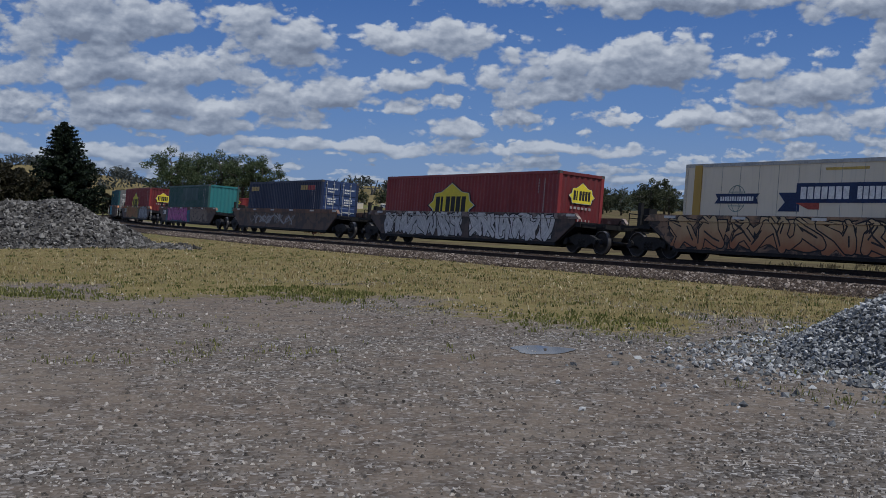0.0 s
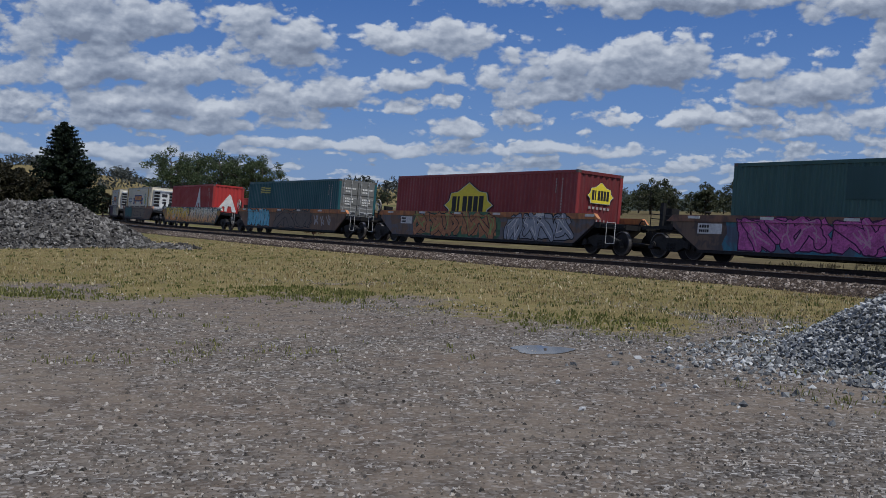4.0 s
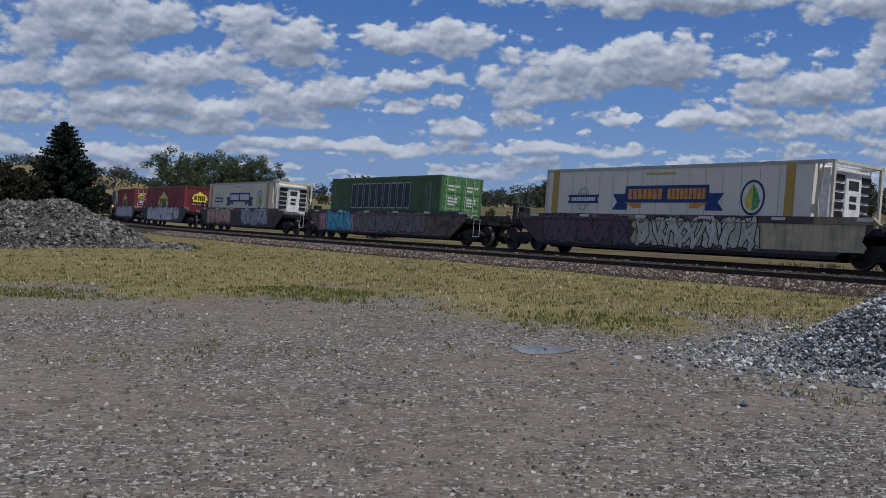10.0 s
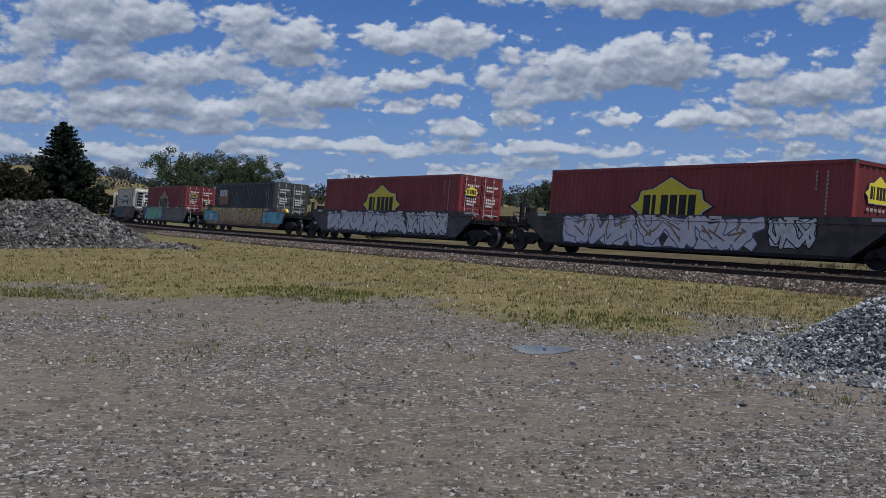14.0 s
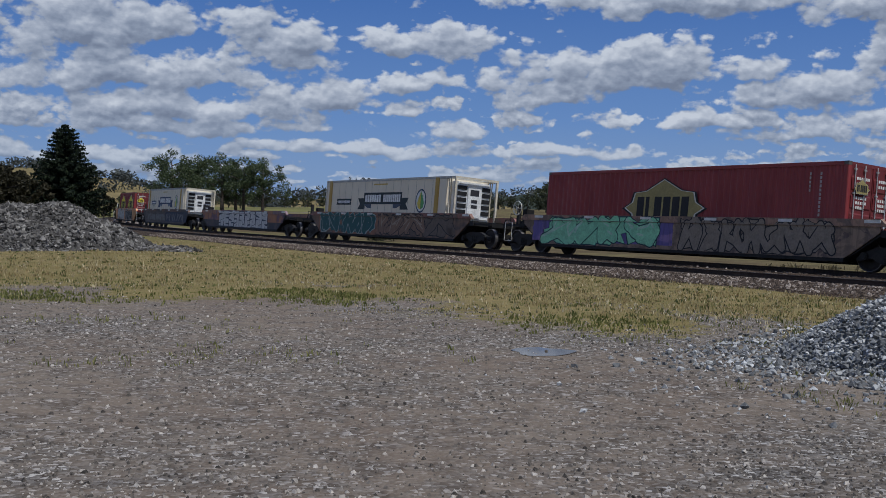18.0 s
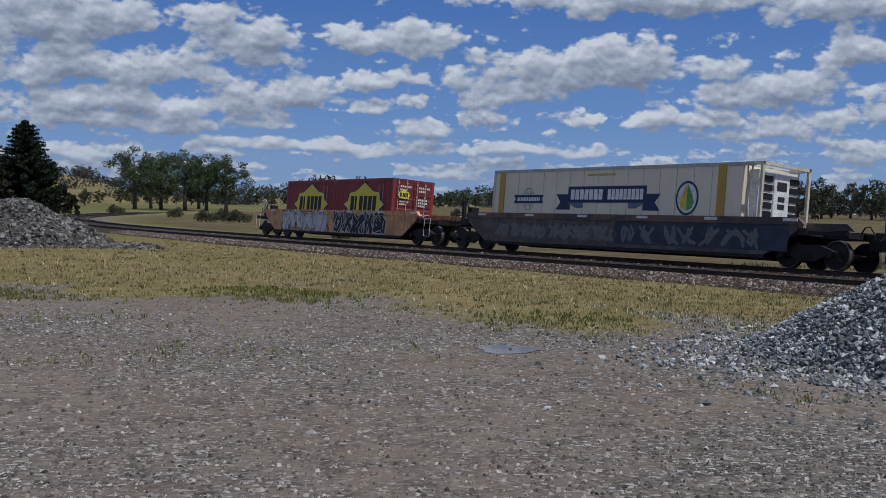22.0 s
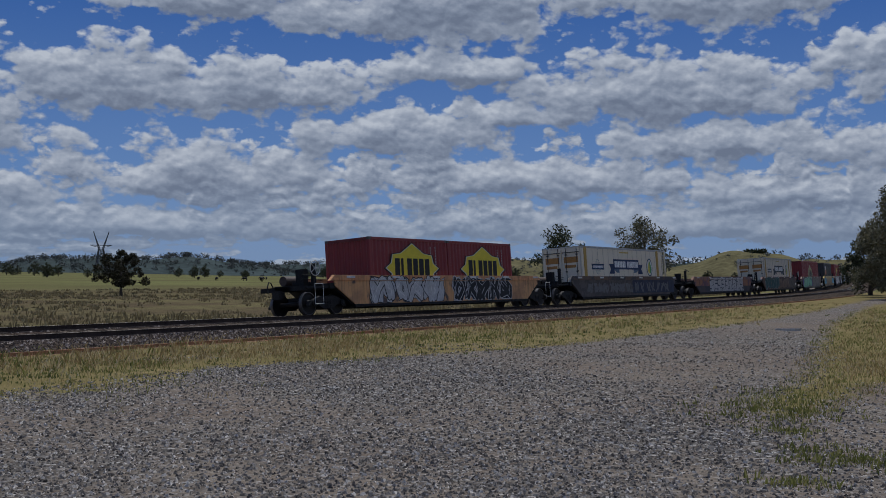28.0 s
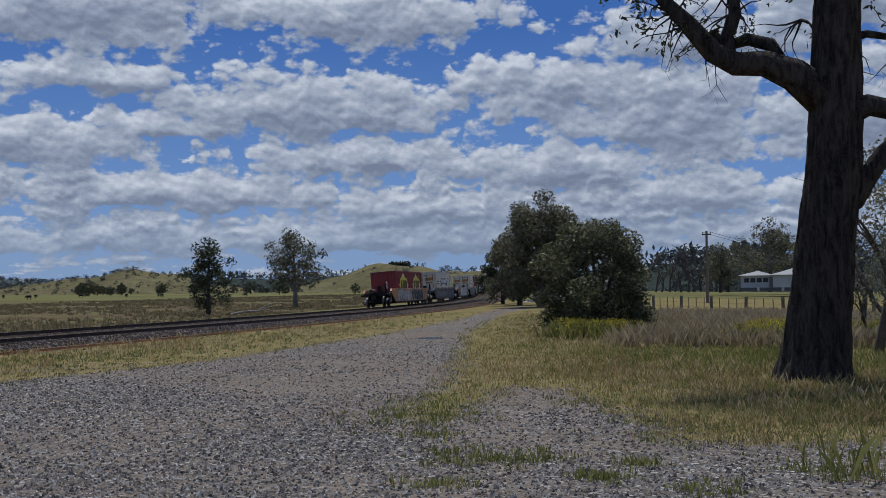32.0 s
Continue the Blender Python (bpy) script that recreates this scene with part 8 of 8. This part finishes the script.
def pylon(az, d, h, name="transmission_tower"):
    x, y = at(az, d)
    ob = thing(name, "grey lattice steel transmission tower on the skyline", "pylon", "transmission towers")
    st = flat("tower_steel", (0.055, 0.058, 0.062), 0.6)
    t = max(0.10, d * 0.00042)
    w0, w1 = h * 0.13, h * 0.05
    body = Kit()
    corners = lambda w, z: [Vector((sx * w, sy * w * 0.6, z)) for sx, sy in ((-1, -1), (1, -1), (1, 1), (-1, 1))]
    lv = [(w0 + (w1 - w0) * i / 4, h * 0.62 * i / 4) for i in range(5)]
    for (wa, za), (wb, zb) in zip(lv, lv[1:]):
        ca, cb = corners(wa, za), corners(wb, zb)
        for i in range(4):
            body.rod(ca[i], cb[i], t, n=4).rod(ca[i], cb[(i + 1) % 4], t * 0.6, n=4).rod(ca[(i + 1) % 4], cb[i], t * 0.6, n=4)
    part("tower_body", body, st, ob)
    for s in (-1, 1):
        horn = Kit().rod((s * w1, 0, h * 0.60), (s * h * 0.17, 0, h), t, n=4).rod((s * w1 * 0.3, 0, h * 0.60), (s * h * 0.15, 0, h * 0.93), t, n=4)
        for i in range(3):
            f = 0.25 + i * 0.25
            horn.rod((s * (w1 + (h * 0.17 - w1) * f), 0, h * (0.60 + 0.4 * f)), (s * (w1 * 0.3 + (h * 0.15 - w1 * 0.3) * f), 0, h * (0.6 + 0.33 * f)), t * 0.6, n=4)
        part("horn", horn, st, ob)
    part("crossarm", Kit().rod((-h * 0.24, 0, h * 0.70), (h * 0.24, 0, h * 0.70), t, n=4).rod((-h * 0.24, 0, h * 0.70), (0, 0, h * 0.64), t * 0.7, n=4).rod((h * 0.24, 0, h * 0.70), (0, 0, h * 0.64), t * 0.7, n=4), st, ob)
    ob.matrix_basis = pose(x, y, lie1(x, y) - 0.3, 0, 0, az + 20)
    return ob


def cow_mesh_parts():
    body = Kit().tube([(-0.85, 0, 1.0), (-0.6, 0, 1.05), (0, 0, 1.0), (0.55, 0, 1.05), (0.8, 0, 1.1)], [0.20, 0.36, 0.40, 0.36, 0.22], 10)
    head = Kit().tube([(0.75, 0, 1.12), (1.0, 0, 0.95), (1.2, 0, 0.65), (1.28, 0, 0.5)], [0.2, 0.17, 0.13, 0.09], 8)
    leg = Kit().tube([(0, 0, 0.85), (0.02, 0, 0.45), (0, 0, 0.0)], [0.13, 0.075, 0.06], 6)
    tail = Kit().tube([(-0.85, 0, 1.15), (-1.0, 0, 0.8), (-0.98, 0, 0.4)], [0.04, 0.03, 0.05], 5)
    hide = plain("black_cattle_hide", (0.012, 0.011, 0.011), 0.8, 0.0, 0.3, 3.0)
    return {n: k.mesh(n, hide, True) for n, k in (("body", body), ("head", head), ("leg", leg), ("tail", tail))}


def cattle():
    ms = cow_mesh_parts()
    first = thing("cow", "black cow grazing in the paddock", "cow", "grazing cattle")
    part("body", ms["body"], None, first)
    part("head", ms["head"], None, first)
    part("tail", ms["tail"], None, first)
    for x in (-0.6, 0.5):
        for y in (-0.2, 0.2):
            part("leg", ms["leg"], None, first, at=(x, y, 0))
    rnd = random.Random(6)
    spots = [(-13.8, 345), (-14.2, 265), (-15.1, 370), (-15.6, 245), (-16.2, 310), (-16.8, 300), (-17.2, 240), (-18.5, 360), (-19.4, 275), (-19.9, 235), (-21.0, 320), (-16.5, 340)]
    spots += [(rnd.uniform(-118, -96), rnd.uniform(300, 520)) for i in range(22)]
    for i, (az, d) in enumerate(spots):
        x, y = at(az, d)
        m = pose(x, y, lie1(x, y), 0, 0, rnd.uniform(0, 360))
        if i == 0:
            first.matrix_basis = m
        else:
            copy_thing(first, m)


def small_things():
    # puddle in the yard
    m, w, b = material("puddle_water", 0.03, 0.0, 0.5)
    w.put(b.inputs["Base Color"], w.mix(w.noise(world_pos(w), 3.0), (0.035, 0.028, 0.022), (0.05, 0.042, 0.035)))
    rnd = random.Random(2)
    ring = []
    for i in range(26):
        a = 6.2832 * i / 26
        r = 1 + 0.12 * math.sin(a * 3 + 1) + 0.07 * math.sin(a * 5) + 0.03 * math.sin(a * 9)
        ring.append((1.25 + 0.38 * r * math.cos(a), 13.35 + 0.42 * r * math.sin(a)))
    z = max(lie1(*p) for p in ring) + 0.005
    thing("puddle", "shallow muddy rain puddle on the gravel", "puddle", data=Kit().prism(ring, z - 0.03, z).mesh("puddle", m))
    # rusty rail lying along the foot of the ballast
    k = swept([(-0.07, 0.0), (-0.07, 0.02), (-0.03, 0.04), (-0.035, 0.12), (0.035, 0.12), (0.03, 0.04), (0.07, 0.02), (0.07, 0.0)], -GAP - 3.75, -6, 110, 2.0, None, -0.265, False)
    thing("old_rail", "rusty spare rail lying along the ballast's foot", "rail", data=k.mesh("old_rail", plain("orange_rust", (0.30, 0.155, 0.085), 0.85, 0.0, 0.3, 2.0)))
    # red shrub by the line
    x, y = at(6.9, 78)
    rs = thing("red_shrub", "low shrub with dull red leaves beside the line", "shrub")
    part("stem", Kit().tube([(0, 0, 0), (0.1, 0, 0.6), (0.2, 0, 1.0)], [0.05, 0.04, 0.02], 6), BARK, rs)
    p, f = leaf_cloud([(0, 0, 0.5), (0.6, 0, 0.45), (-0.5, 0.2, 0.5), (0.2, 0.1, 0.95)], [0.5, 0.42, 0.4, 0.35], 900, 0.07, 9)
    part("crown", np_mesh("crown", p, f, leaf_mat("dull_red_leaves", (0.05, 0.015, 0.012), (0.12, 0.035, 0.025), (0.18, 0.07, 0.04))), None, rs)
    rs.matrix_basis = pose(x, y, lie1(x, y))
    # bushes beyond the line
    bush = leaf_cloud([(0, 0, 0.7), (1.0, 0.2, 0.6), (-0.9, -0.2, 0.6), (0.3, 0.4, 1.1)], [0.8, 0.7, 0.7, 0.6], 1500, 0.10, 15)
    bm = np_mesh("leaves", *bush, GUM)
    for az, d, s in ((10.6, 150, 1.1), (9.7, 155, 1.3), (8.9, 150, 1.2), (12.2, 190, 1.2), (15.1, 205, 1.2), (3.6, 78, 0.7), (3.2, 80, 0.75), (-2.5, 240, 1.4)):
        x, y = at(az, d)
        o = thing("bush", "rounded dark green bush beyond the line", "bush", "bushes beyond the line")
        part("leaves", bm, None, o)
        part("stem", cached(("bstem",), lambda: Kit().rod((0, 0, -0.1), (0, 0, 0.7), 0.06, n=6).mesh("stem", BARK)), None, o)
        o.matrix_basis = pose(x, y, lie1(x, y), 0, 0, d * 13) @ Matrix.Diagonal((s, s, s, 1))
    # fallen branch beyond the line
    x, y = at(-118.4, 92)
    fb = thing("fallen_branch", "grey fallen branch lying in the paddock", "branch", data=Kit().tube([(-2, 0, 0.1), (-0.8, 0.2, 0.3), (0.4, 0, 0.35), (1.4, 0.1, 0.9), (2.0, 0.3, 1.0)], [0.10, 0.09, 0.08, 0.06, 0.02], 7).tube([(0.4, 0, 0.35), (0.9, -0.4, 0.5), (1.6, -0.6, 0.3)], [0.06, 0.05, 0.02], 6).mesh("fallen_branch", PALE_BARK))
    fb.matrix_basis = pose(x, y, lie1(x, y), 0, 0, -100)
    # white slab on the yard track
    x, y = at(-127.7, 37.2)
    thing("concrete_slab", "flat pale concrete slab in the yard track", "slab", data=Kit().bevel_box(-0.38, 0.38, -0.22, 0.22, -0.05, 0.06, 0.05).mesh("concrete_slab", flat("pale_concrete", (0.45, 0.44, 0.42))), at=pose(x, y, lie1(x, y), 2, 3, 25))


big_tree()
build_bare()
house()
fence()
pylon(3.75, 900, 24)
pylon(-10.0, 1500, 26)
pylon(-64.9, 560, 17)
pylon(-92.2, 760, 31)
cattle()
small_things()

motions()
